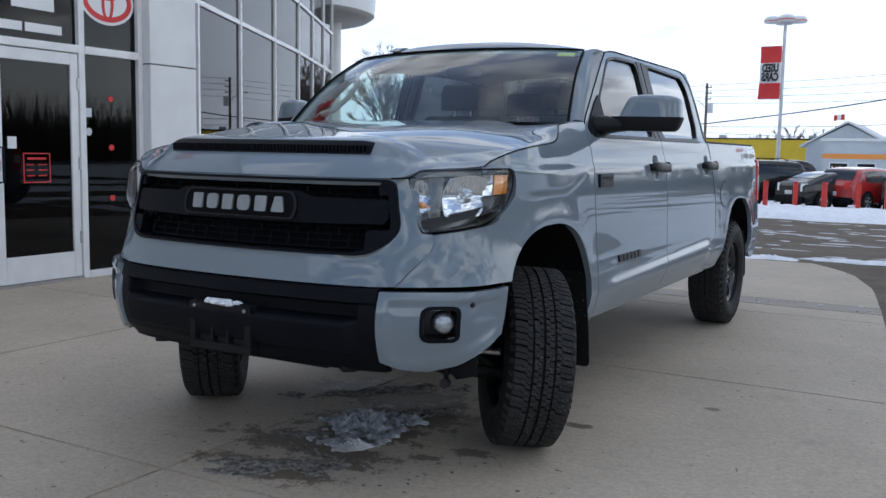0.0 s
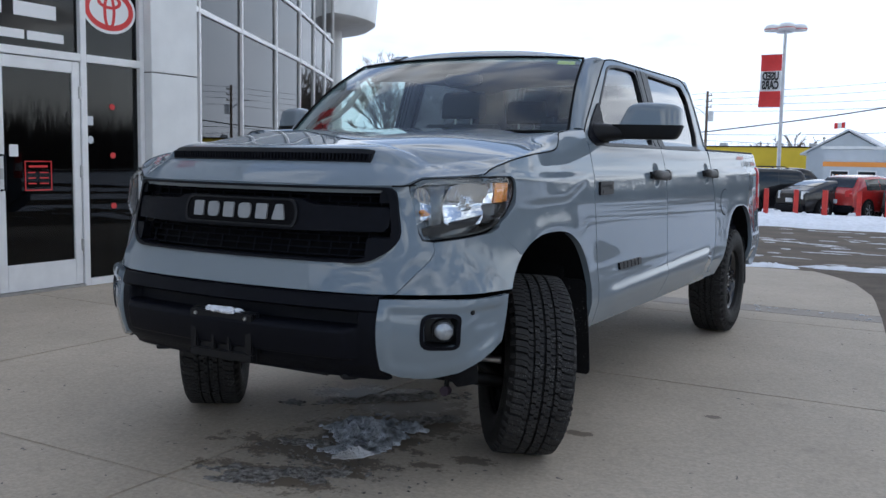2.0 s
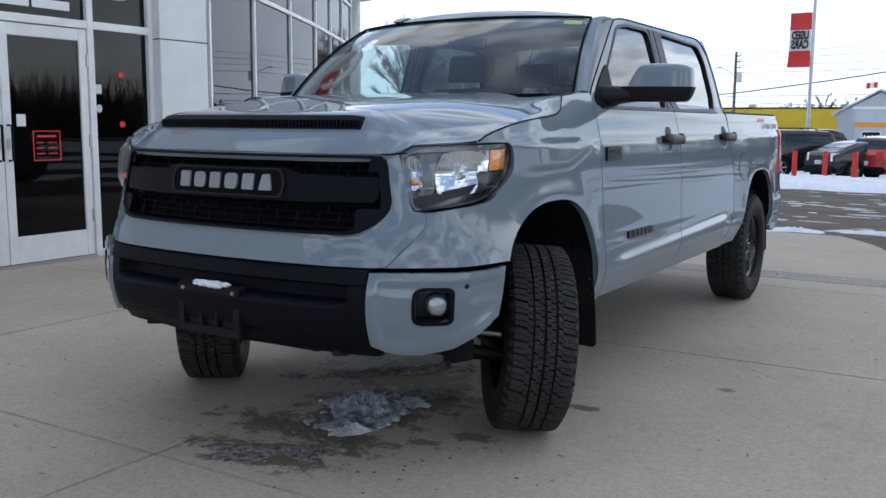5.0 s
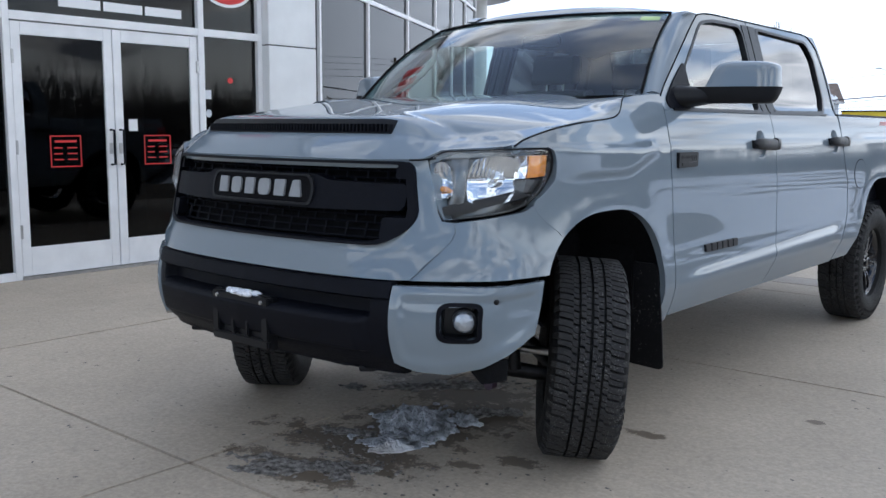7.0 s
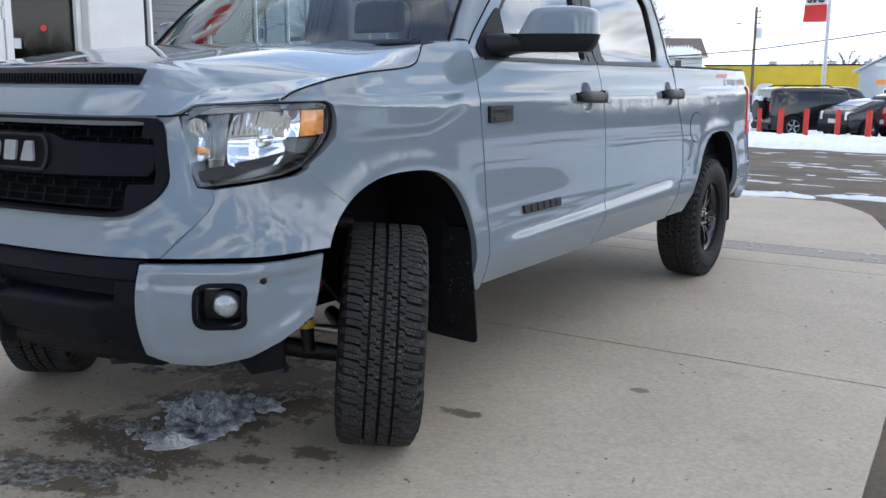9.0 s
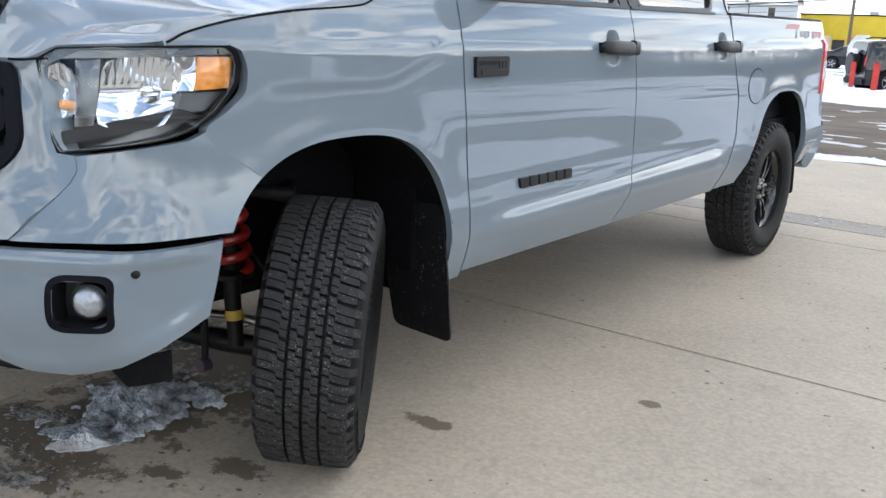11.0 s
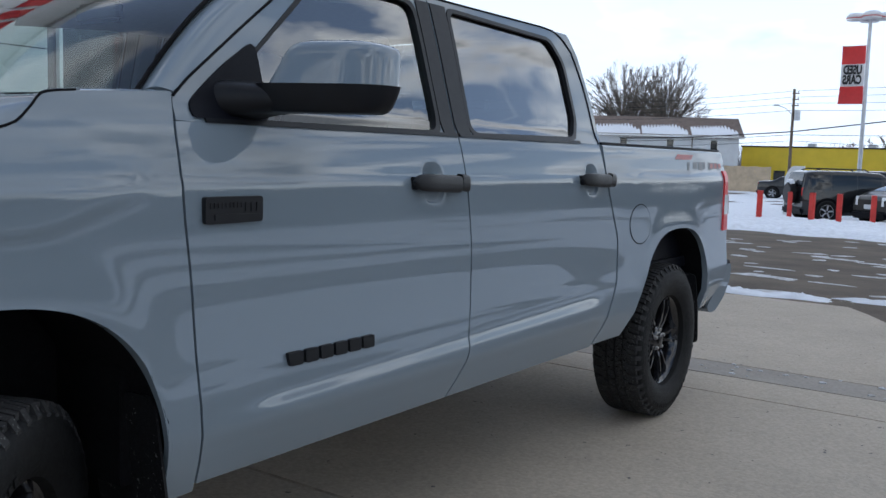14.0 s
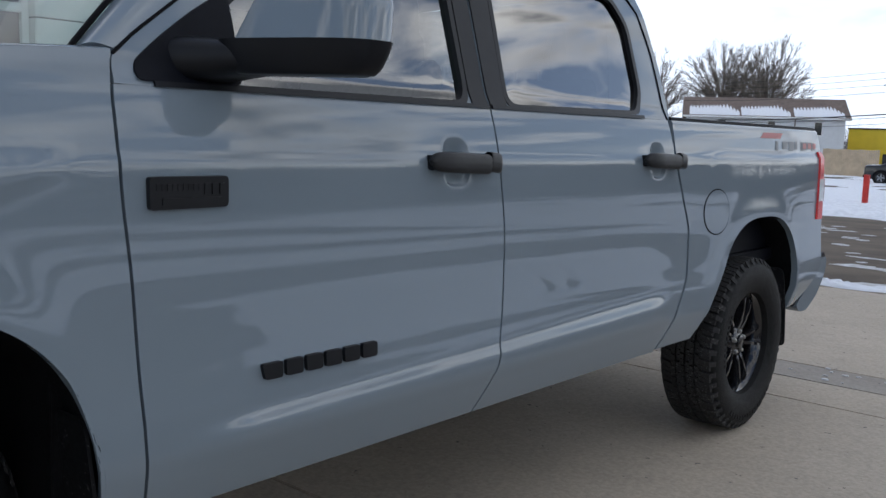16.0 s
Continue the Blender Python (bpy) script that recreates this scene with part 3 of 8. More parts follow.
def build_door(index, y0, y1, hinge_right):
    root = tagged(new("door_%d" % index), "closed white aluminium entrance door with dark glass", "door", group="entrance doors", kind="structure")
    z0, z1 = 0.03, 2.215
    x0, x1 = WX - 0.035, WX + 0.015
    st = 0.085
    part("door_frame", box((x0, y0, z0), (x1, y0 + st, z1), box((x0, y1 - st, z0), (x1, y1, z1), box((x0, y0 + st, z0), (x1, y1 - st, z0 + 0.25), box((x0, y0 + st, z1 - 0.11), (x1, y1 - st, z1))))), "frame", root)
    pane = part("pane", box((WX - 0.012, y0 + st, z0 + 0.25), (WX - 0.006, y1 - st, z1 - 0.11), bevel=0), "store", root, "dark tinted glass", smooth=0)
    pane.visible_shadow = False
    hy = y0 + 0.045 if hinge_right else y1 - 0.045
    part("handle", tube([(x1, hy, 0.98), (x1 + 0.06, hy, 0.98), (x1 + 0.06, hy, 1.30), (x1, hy, 1.30)], 0.012), "plastic", root, "black pull handle")
    part("lock_plate", box((x1, hy - 0.02, 1.08), (x1 + 0.008, hy + 0.02, 1.18)), "alu", root, "silver lock plate")
    jy = y1 - 0.004 if hinge_right else y0 + 0.004
    for z in (0.42, 1.15, 1.92):
        part("hinge", box((x1 - 0.01, jy - 0.014, z - 0.06), (x1 + 0.014, jy + 0.014, z + 0.06)), "alu", root)
    # red outlined notice with lines of small writing
    s0 = (y0 + 0.31) if not hinge_right else (y0 + 0.30)
    xs = WX + 0.0
    bm = None
    for a, b, c, d in ((0, 0.29, 0, 0.009), (0, 0.29, 0.271, 0.28), (0, 0.009, 0.009, 0.271), (0.281, 0.29, 0.009, 0.271)):
        bm = box((xs - 0.004, s0 + a, 0.97 + c), (xs, s0 + b, 0.97 + d), bm, bevel=0)
    for k, (a, b) in enumerate(((0.045, 0.245), (0.035, 0.11), (0.035, 0.11), (0.035, 0.12))):
        z = 0.97 + 0.218 - 0.052 * k
        bm = box((xs - 0.004, s0 + a, z), (xs, s0 + b, z + (0.020 if k == 0 else 0.010)), bm, bevel=0)
        if k:
            bm = box((xs - 0.004, s0 + 0.16, z), (xs, s0 + 0.25, z + 0.010), bm, bevel=0)
    part("notice", bm, "redsign", root, "red notice with lines of small writing", smooth=0)
    if hinge_right:
        part("sticker", box((xs - 0.004, y0 + 0.145, 1.29), (xs, y0 + 0.235, 1.40), bevel=0), "whiteink", root, "small white sticker", smooth=0)


def build_storefront():
    root = tagged(new("wall_storefront"), "white aluminium storefront with dark glazing", "storefront", kind="structure")
    ends = [(-0.42, -0.36), (0.43, 0.49), (2.36, 2.43), (3.10, 3.16)]
    for a, b in ends:
        frame_bar(root, a, b, 0, 4.2)
    for a, b in zip(ends, ends[1:]):
        frame_bar(root, a[1], b[0], 2.225, 2.30)
        frame_bar(root, a[1], b[0], 3.42, 3.50)
        if a[1] != 0.49:
            frame_bar(root, a[1], b[0], 0, 0.07)
        else:
            frame_bar(root, a[1], b[0], 0, 0.025, x0=WX - 0.10, x1=WX + 0.05, mat="alu", name="threshold")
    def glass(y0, y1, z0, z1):
        g = part("pane", box((WX - 0.024, y0, z0), (WX - 0.018, y1, z1), bevel=0), "store", root, smooth=0)
        g.visible_shadow = False
    glass(-0.36, 0.43, 0.07, 2.225)
    glass(2.43, 3.10, 0.07, 2.225)
    glass(-0.36, 0.43, 2.30, 3.42)
    glass(0.49, 2.36, 2.30, 3.42)
    glass(2.43, 3.10, 2.30, 3.42)
    # white plain bars for the writing above the doors, and the oval emblem
    s = tagged(new("window_sign"), "white bars of writing on the dark glass above the doors", "sign")
    def bars(y0, y1, z, h, n, gap):
        w = (y1 - y0 - gap * (n - 1)) / n
        bm = None
        for k in range(n):
            bm = box((WX - 0.012, y0 + k * (w + gap), z), (WX - 0.009, y0 + k * (w + gap) + w, z + h), bm, bevel=0)
        part("writing", bm, "whiteink", s, smooth=0)
    bars(0.95, 2.20, 2.375, 0.082, 3, 0.03)
    bars(1.10, 2.12, 2.585, 0.13, 2, 0.12)
    e = tagged(new("oval_emblem"), "red oval emblem edged in white on dark glass", "emblem")
    def oval(cy, cz, a, b, c=None, d=None, x=0.0, n=48):
        o = [(cy + a * math.cos(2 * math.pi * i / n), cz + b * math.sin(2 * math.pi * i / n)) for i in range(n)]
        q = [(cy + (c or 0.001) * math.cos(2 * math.pi * i / n), cz + (d or 0.001) * math.sin(2 * math.pi * i / n)) for i in range(n)]
        return flange(ring(o, q, lambda p, r: (WX - 0.010 + x, p, r), 1), (-0.003, 0, 0))
    part("white_edge", oval(2.75, 2.78, 0.335, 0.24), "whiteink", e)
    part("red_ring", oval(2.75, 2.78, 0.305, 0.21, 0.245, 0.155, 0.002), "redsign", e)
    part("red_bars", oval(2.75, 2.86, 0.15, 0.075, 0.11, 0.045, 0.003), "redsign", e)
    part("red_stem", oval(2.75, 2.76, 0.075, 0.18, 0.04, 0.145, 0.004), "redsign", e)
    # small stickers on the sidelight
    st = tagged(new("glass_sticker"), "small red and pale stickers on the dark sidelight", "sticker")
    for z in (1.805, 1.311, 0.793):
        part("red_dot", oval(2.765, z, 0.034, 0.030), "redsign", st)
    part("pale_square", box((WX - 0.012, 2.455, 1.61), (WX - 0.009, 2.525, 1.70), bevel=0), "metalpole", st, smooth=0)
    part("pale_disc", oval(2.49, 1.465, 0.034, 0.04), "metalpole", st)
    # room behind the glass, its dimness put into near-black surfaces
    room = tagged(new("wall_showroom"), "showroom behind the dark glazing, its dimness painted as near-black", "room", kind="structure")
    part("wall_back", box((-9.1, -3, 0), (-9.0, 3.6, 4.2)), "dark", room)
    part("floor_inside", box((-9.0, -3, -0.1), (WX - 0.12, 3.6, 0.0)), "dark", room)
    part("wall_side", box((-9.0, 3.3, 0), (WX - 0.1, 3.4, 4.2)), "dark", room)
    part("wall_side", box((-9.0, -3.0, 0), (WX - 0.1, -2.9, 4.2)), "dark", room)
    tagged(part("ceiling", box((-9.1, -3, 4.2), (WX - 0.1, 3.6, 4.35)), "dark"), "ceiling of the showroom, painted near-black for dimness", "ceiling", kind="structure")


def build_pillars():
    w = tagged(new("wall_pillar"), "white metal-clad pillar beside the entrance", "wall", kind="structure")
    for z0, z1 in ((0.0, 2.185), (2.197, 4.38), (4.392, 6.2)):
        part("panel", box((-5.6, 3.165, z0), (-4.97, 3.83, z1), bevel=0.006), "white", w)
    part("joint_backing", box((-5.59, 3.175, 0), (-4.985, 3.82, 6.2)), "dark", w)
    n = tagged(new("wall_north"), "white metal-clad front wall of the dealership", "wall", kind="structure")
    for y0 in (-2.4, -4.4, -6.4, -8.4, -10.4, -12.4):
        for z0, z1 in ((0.0, 2.185), (2.197, 4.38), (4.392, 6.2)):
            part("panel", box((-5.5, y0, z0), (-4.97, y0 + 1.985, z1), bevel=0.006), "white", n)
    f = tagged(new("wall_fascia"), "white fascia above the entrance with red plain lettering shapes", "wall", kind="structure")
    part("panel", box((-5.5, -0.40, 3.52), (-4.97, 3.15, 6.2), bevel=0.006), "white", f)
    for k in range(6):
        part("red_block", box((-4.968, 0.05 + k * 0.46, 4.3), (-4.93, 0.38 + k * 0.46, 4.95), bevel=0.01), "redsign", f, "raised red sign block")
    tagged(part("roof", box((-16, -13, 6.2), (-4.8, 3.9, 6.45)), "white"), "flat white-edged roof of the dealership", "roof", kind="structure")


CURTAIN = [(-5.1, 3.85), (-6.26, 6.17), (-7.65, 8.95), (-9.2, 11.75), (-10.6, 14.2)]


def build_curtain():
    """The long bent glass wall beyond the pillar."""
    root = tagged(new("window_1"), "tall bent glass curtain wall in white frames", "window", kind="structure")
    line = [Vector((*p, 0)) for p in CURTAIN]
    d = [0.0]
    for a, b in zip(line, line[1:]):
        d.append(d[-1] + (b - a).length)
    def at(s):
        k = min(max(j for j in range(len(d)) if d[j] <= s + 1e-9), len(d) - 2)
        return line[k].lerp(line[k + 1], (s - d[k]) / (d[k + 1] - d[k]))
    stops = [0.0, 0.27, 2.04, 3.96, 5.68, 7.22, 8.62, 10.0]
    rows = [0.05, 1.45, 2.98, 3.82, 5.0]
    for s in stops:
        p = at(s)
        q = (at(min(s + 0.1, d[-1])) - at(max(0, s - 0.1))).normalized()
        o = part("mullion", box((-0.05, -0.03, 0), (0.03, 0.03, 5.0)), "frame", root)
        o.matrix_local = Matrix.Translation(p) @ Matrix.Rotation(math.atan2(q.y, q.x) - math.pi / 2, 4, "Z")
    for s0, s1 in zip(stops, stops[1:]):
        a, b = at(s0), at(s1)
        q = b - a
        m = Matrix.Translation(a) @ Matrix.Rotation(math.atan2(q.y, q.x) - math.pi / 2, 4, "Z")
        for z in rows:
            o = part("rail", box((-0.045, 0.03, z - 0.03), (0.025, q.length - 0.03, z + 0.03)), "frame", root)
            o.matrix_local = m
        for z0, z1 in zip(rows, rows[1:]):
            o = part("pane", box((-0.012, 0.03, z0 + 0.03), (-0.004, q.length - 0.03, z1 - 0.03), bevel=0), "store", root, smooth=0)
            o.matrix_local = m
            o.visible_shadow = False
    # near-black wall colour stands for the dim room behind the panes
    back = tagged(new("wall_showroom_back"), "inner wall behind the glass curtain, painted near-black for dimness", "wall", kind="structure")
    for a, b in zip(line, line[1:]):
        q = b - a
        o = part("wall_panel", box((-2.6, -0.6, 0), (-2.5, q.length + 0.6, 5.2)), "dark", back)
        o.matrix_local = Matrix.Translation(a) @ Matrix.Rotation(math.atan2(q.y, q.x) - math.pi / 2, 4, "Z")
    c = tagged(new("canopy"), "round pale grey roof canopy over the glass wall", "canopy", kind="structure")
    part("disc", lathe([(4.35, 0.2), (4.4, 2.35), (4.5, 2.5), (5.1, 2.55), (5.25, 2.5), (5.3, 0.2)], 64, "z", at=(-12.25, 13.6, 0)), "white", c)
    k = tagged(new("column"), "white round column under the canopy", "column", kind="structure")
    part("shaft", lathe([(-0.3, 0.28), (4.4, 0.28)], 32, "z", at=(-11.30, 14.7, 0)), "white", k)


build_storefront()
build_door(1, 0.497, 1.428, False)
build_door(2, 1.436, 2.352, True)
build_pillars()
build_curtain()
for ob in [o for o in scene.objects if o.parent is None and o.name.split(".")[0] in DEALERSHIP]:
    ob.location.z = FLOOR


# ---- pickup truck ----
truck = thing("pickup_truck", "cement grey crew-cab pickup truck with black grille on concrete", "pickup truck")
ARCHES = ((-0.022, 0.488, 0.545), (3.705, 0.492, 0.525))       # centre along y, half width, height above 0.46
ARCH_Z, ARCH_N = 0.46, 2.7

door_profile = curve([0.40, 0.47, 0.52, 0.58, 0.64, 0.70, 0.76, 0.83, 0.90, 1.00, 1.10, 1.20, 1.250, 1.258, 1.30, 1.36, 1.41, 1.48],
                     [0.905, 0.945, 0.968, 0.988, 1.000, 1.000, 0.995, 0.989, 0.985, 0.981, 0.9765, 0.972, 0.9695, 0.966, 0.957, 0.942, 0.925, 0.893])
glass_x = lambda z: 0.912 - 0.278 * (z - 1.41) - 0.06 * max(0.0, z - 1.70) ** 1.5


# nose: plan curves of the front at several heights, below and above the split of the bumper
LOW = {
    0.44: ([0, .30, .55, .67, .77, .87, .94, .965], [-.93, -.915, -.885, -.85, -.79, -.70, -.64, -.57]),
    0.52: ([0, .30, .55, .67, .77, .87, .945, .985], [-.985, -.97, -.94, -.905, -.85, -.765, -.68, -.55]),
    0.60: ([0, .30, .55, .67, .77, .875, .955, .995], [-1.0, -.985, -.955, -.922, -.87, -.795, -.705, -.53]),
    0.70: ([0, .30, .55, .67, .77, .88, .96, 1.0], [-1.0, -.985, -.955, -.92, -.868, -.79, -.70, -.505]),
    0.785: ([0, .30, .55, .67, .77, .88, .96, 1.0], [-.99, -.975, -.945, -.908, -.85, -.77, -.685, -.485]),
}
NX = {
    0.80: ([0, .30, .55, .67, .77, .87, .95, .995], [-.985, -.972, -.938, -.898, -.84, -.76, -.66, -.485]),
    0.90: ([0, .30, .55, .67, .77, .87, .945, .988], [-.965, -.95, -.91, -.865, -.805, -.715, -.60, -.41]),
    1.00: ([0, .30, .55, .665, .766, .883, .953, .981], [-.938, -.922, -.88, -.834, -.771, -.675, -.528, -.35]),
    1.12: ([0, .30, .55, .675, .764, .892, .961, .981], [-.918, -.90, -.855, -.806, -.744, -.642, -.476, -.29]),
    1.25: ([0, .30, .55, .683, .765, .897, .960, .979], [-.902, -.882, -.835, -.779, -.726, -.616, -.446, -.25]),
}
STATIONS = list(range(8))
S_STEP, Z_STEP = 0.05, 0.005


def nose_table(rows):
    """Plan curves blended smoothly over height, tabled over station and height."""
    zs = sorted(rows)
    cx, cy = [spline(STATIONS, rows[z][0]) for z in zs], [spline(STATIONS, rows[z][1]) for z in zs]
    ss = np.arange(0, 7.65, S_STEP)
    hs = np.arange(zs[0], zs[-1] + 0.03, Z_STEP)
    tab = np.zeros((len(ss), len(hs), 2))
    for i, s in enumerate(ss):
        tab[i, :, 0] = np.polyval(np.polyfit(zs, [c(s) for c in cx], 2), hs)
        tab[i, :, 1] = np.polyval(np.polyfit(zs, [c(s) for c in cy], 2), hs)
    return zs[0], tab


TABLES = {"low": nose_table(LOW), "high": nose_table(NX)}


def nose_xy(s, z):
    z0, tab = TABLES["low" if z < 0.793 else "high"]
    a, b = max(0.0, min(s / S_STEP, tab.shape[0] - 1.001)), max(0.0, min((z - z0) / Z_STEP, tab.shape[1] - 1.001))
    i, k = int(a), int(b)
    a, b = a - i, b - k
    n = tab.shape[0] - 1
    # cubic along the stations, straight over the height
    w = (-0.5 * a + a * a - 0.5 * a ** 3, 1 - 2.5 * a * a + 1.5 * a ** 3, 0.5 * a + 2 * a * a - 1.5 * a ** 3, -0.5 * a * a + 0.5 * a ** 3)
    q = sum(wi * (tab[min(n, max(0, i + m))][k] * (1 - b) + tab[min(n, max(0, i + m))][k + 1] * b) for wi, m in zip(w, (-1, 0, 1, 2)))
    return float(q[0]), float(q[1])


def nose(s, z, inset=0.0):
    """A point of the front at station s (0 at the middle, 7 at the wheel arch) and height z."""
    sgn = -1 if s < 0 else 1
    s = abs(s)
    x, y = nose_xy(s, z)
    if inset:
        x1, y1 = nose_xy(s - 0.12 if s > 0.12 else s, z)
        x2, y2 = nose_xy(s + 0.12, z)
        t = Vector((x2 - x1, y2 - y1)).normalized()
        x, y = x - t.y * inset, y + t.x * inset
    return Vector((sgn * x, y, z))


# half width of the front quarter, from the nose curves to the straight flank
QUARTER = []
for h in np.arange(0.80, 1.2501, 0.01):
    pts = [nose_xy(s, float(h)) for s in (3.0, 3.5, 4.0, 4.5, 5.0, 5.5, 6.0, 6.5, 7.0)]
    QUARTER.append(spline([q[1] for q in pts] + [0.06, 0.21, 0.36], [q[0] for q in pts] + [door_profile(float(h))] * 3))


def quarter_x(y, z):
    h = max(0.80, min(1.25, z))
    k = min(len(QUARTER) - 2, int((h - 0.80) / 0.01))
    f = (h - 0.80) / 0.01 - k
    return mix2(QUARTER[k](y), QUARTER[k + 1](y), f) + door_profile(z) - door_profile(h)


def arch_z(y, which):
    yc, hw, h = ARCHES[which]
    t = min(1.0, abs(y - yc) / hw)
    return ARCH_Z + h * (1 - t ** ARCH_N) ** (1 / ARCH_N)


def side_x(y, z):
    """Half width of the body's flank."""
    if z > 1.48:
        return glass_x(z)
    x = door_profile(z) if y > 0.35 else quarter_x(y, z)
    # lower ridge along the doors
    amp = ease(0.60, 0.84, y) * (1 - ease(2.66, 2.88, y))
    zr = 0.648 + 0.018 * (y - 0.8)
    dz = z - zr
    if dz < 0:
        x += amp * 0.012 * math.exp(-(dz / 0.085) ** 2)
    else:
        x += amp * (0.012 * math.exp(-(dz / 0.027) ** 2) - 0.001 * math.exp(-((dz - 0.06) / 0.05) ** 2))
    # wheel arch flares
    for yc, hw, h in ARCHES:
        dy, zz = abs(y - yc) / hw, max(0.0, z - ARCH_Z) / h
        rho = (dy ** ARCH_N + zz ** ARCH_N) ** (1 / ARCH_N)
        if rho < 1.5:
            x += 0.0042 * math.exp(-(max(0.0, rho - 1.0) / 0.13) ** 2) * (ease(-0.48, -0.20, y) if yc < 1 else 1.0)
    # pressed line on the front wing
    if y < 0.5:
        zl = 1.145 + 0.09 * ease(0.10, 0.47, y)
        x += 0.0065 * ease(zl - 0.016, zl + 0.016, z) * (1 - ease(1.235, 1.262, z)) * (1 - ease(0.36, 0.47, y)) * ease(-0.36, -0.15, y)
    if y > 3.9:
        x -= 0.028 * ((y - 3.9) / 0.7) ** 2
    if y > 2.95:
        x += 0.010 * ease(2.95, 3.4, y) * (1 - ease(1.24, 1.30, z))
    return x


def flank(y, z):
    return Vector((side_x(y, z), y, z))


HANDLES = ((1.545, 1.243), (2.728, 1.245))        # middles of the handle cups


def cup_radius(y, z, c):
    return ((abs(y - c[0]) / 0.060) ** 3 + (abs(z - c[1]) / 0.070) ** 3) ** (1 / 3)


def panel(yl, yr, zb, zt, nu, nv, warp=lambda u: u):
    """A flank panel between two upright edges y(z) and two long edges z(y)."""
    def f(u, v):
        u = warp(u)
        y0 = mix2(yl(0.9), yr(0.9), u)
        z = mix2(zb(y0), zt(y0), v)
        y = mix2(yl(z), yr(z), u)
        return flank(y, z)
    return grid(f, nu, nv, skip=lambda u, v: any(cup_radius(f(u, v).y, f(u, v).z, c) < 1.08 for c in HANDLES))


seam_fd = curve([0.45, 0.514, 0.75, 1.0, 1.25, 1.36, 1.42, 1.475], [0.575, 0.562, 0.545, 0.534, 0.517, 0.520, 0.530, 0.545])
seam_b = curve([0.45, 0.50, 0.654, 0.85, 1.02, 1.254, 1.42], [1.650, 1.668, 1.724, 1.758, 1.765, 1.742, 1.738])
seam_rd = curve([0.45, 0.512, 0.60, 0.676, 0.80, 0.948, 1.10, 1.255, 1.397, 1.45], [2.79, 2.808, 2.862, 2.905, 2.975, 2.985, 2.930, 2.872, 2.862, 2.86])
hood_z = spline([-0.62, -0.58, -0.40, -0.20, 0.0, 0.23, 0.40, 0.545], [1.255, 1.264, 1.318, 1.368, 1.412, 1.452, 1.466, 1.474])
seam_z = curve([-0.60, -0.575, -0.53, -0.46, -0.35, -0.20, 0.066, 0.12, 0.16, 0.20, 0.23, 0.40, 0.545], [1.253, 1.2575, 1.281, 1.3015, 1.323, 1.342, 1.364, 1.380, 1.412, 1.4465, 1.452, 1.466, 1.474])
hood_side = lambda y: max(hood_z(max(-0.575, y)), seam_z(max(-0.575, y)))
GAP = 0.0038
IN = (-0.03, 0, 0)

# front wings
wing_front = curve([0.935, 1.055, 1.095, 1.15, 1.19, 1.24, 1.256], [-0.36, -0.493, -0.436, -0.377, -0.373, -0.388, -0.425])


def arch_y(z, which=0):
    """Front edge of a wheel arch at a height."""
    yc, hw, h = ARCHES[which]
    t = min(1.0, max(0.0, (z - ARCH_Z) / h))
    return yc - hw * (1 - t ** ARCH_N) ** (1 / ARCH_N)


def wing():
    low = []
    for k in range(81):
        a = math.pi * k / 80
        c, s = math.cos(a), math.sin(a)
        y = -0.022 - 0.488 * math.copysign(abs(c) ** (2 / ARCH_N), c)
        if y >= -0.36:
            low.append((y, max(0.47, ARCH_Z + 0.545 * max(0.0, s) ** (2 / ARCH_N))))
    low.insert(0, (-0.36, arch_z(-0.36, 0)))
    low += [(0.562, 0.47)]
    low = resample(low, 91, closed=False)
    top = [(mix2(-0.425, 0.542, k / 90),) for k in range(91)]
    top = [(y, seam_z(y) - 0.004) for (y,) in top]
    zl = [mix2(low[0][1], 1.256, k / 48) for k in range(49)]
    left = [(wing_front(z), z) for z in zl] + [(-0.425, mix2(1.256, seam_z(-0.425) - 0.004, k / 7)) for k in range(1, 8)]
    right = [(seam_fd(z) - GAP, z) for z in (mix2(0.47, 1.471, k / 55) for k in range(56))]
    low[-1], right[0] = (right[0][0], 0.47), (right[0][0], 0.47)
    top[-1] = right[-1]
    left[0], left[-1] = low[0], top[0]
    def f(u, v):
        i, k = round(u * 90), round(v * 55)
        p = []
        for c in (0, 1):
            s = (1 - v) * low[i][c] + v * top[i][c] + (1 - u) * left[k][c] + u * right[k][c]
            s -= (1 - u) * (1 - v) * low[0][c] + u * (1 - v) * low[-1][c] + (1 - u) * v * top[0][c] + u * v * top[-1][c]
            p.append(s)
        return flank(p[0], p[1])
    bm = grid(f, 90, 55)
    # tongue over the headlight
    def g(u, v):
        y = mix2(-0.578, -0.425, u)
        return flank(y, mix2(1.254, max(1.2545, seam_z(y) - 0.004), v))
    grid(g, 14, 7, bm)
    bmesh.ops.remove_doubles(bm, verts=bm.verts, dist=0.0012)
    return flange(relax(bm, 2), IN)


both("front_wing", wing(), "paint", truck)

# doors
def door_bottom(y):
    return 0.492


front_door = panel(lambda z: seam_fd(z) + GAP, lambda z: seam_b(z) - GAP, door_bottom, lambda y: 1.4000, 150, 100)
rear_door = panel(lambda z: seam_b(z) + GAP, lambda z: seam_rd(z) - GAP, door_bottom, lambda y: 1.4000, 150, 100)
doors = {}
for nm, bm in (("front_door", front_door), ("rear_door", rear_door)):
    flange(bm, IN)
    doors[nm] = both(nm, bm, "paint", truck)

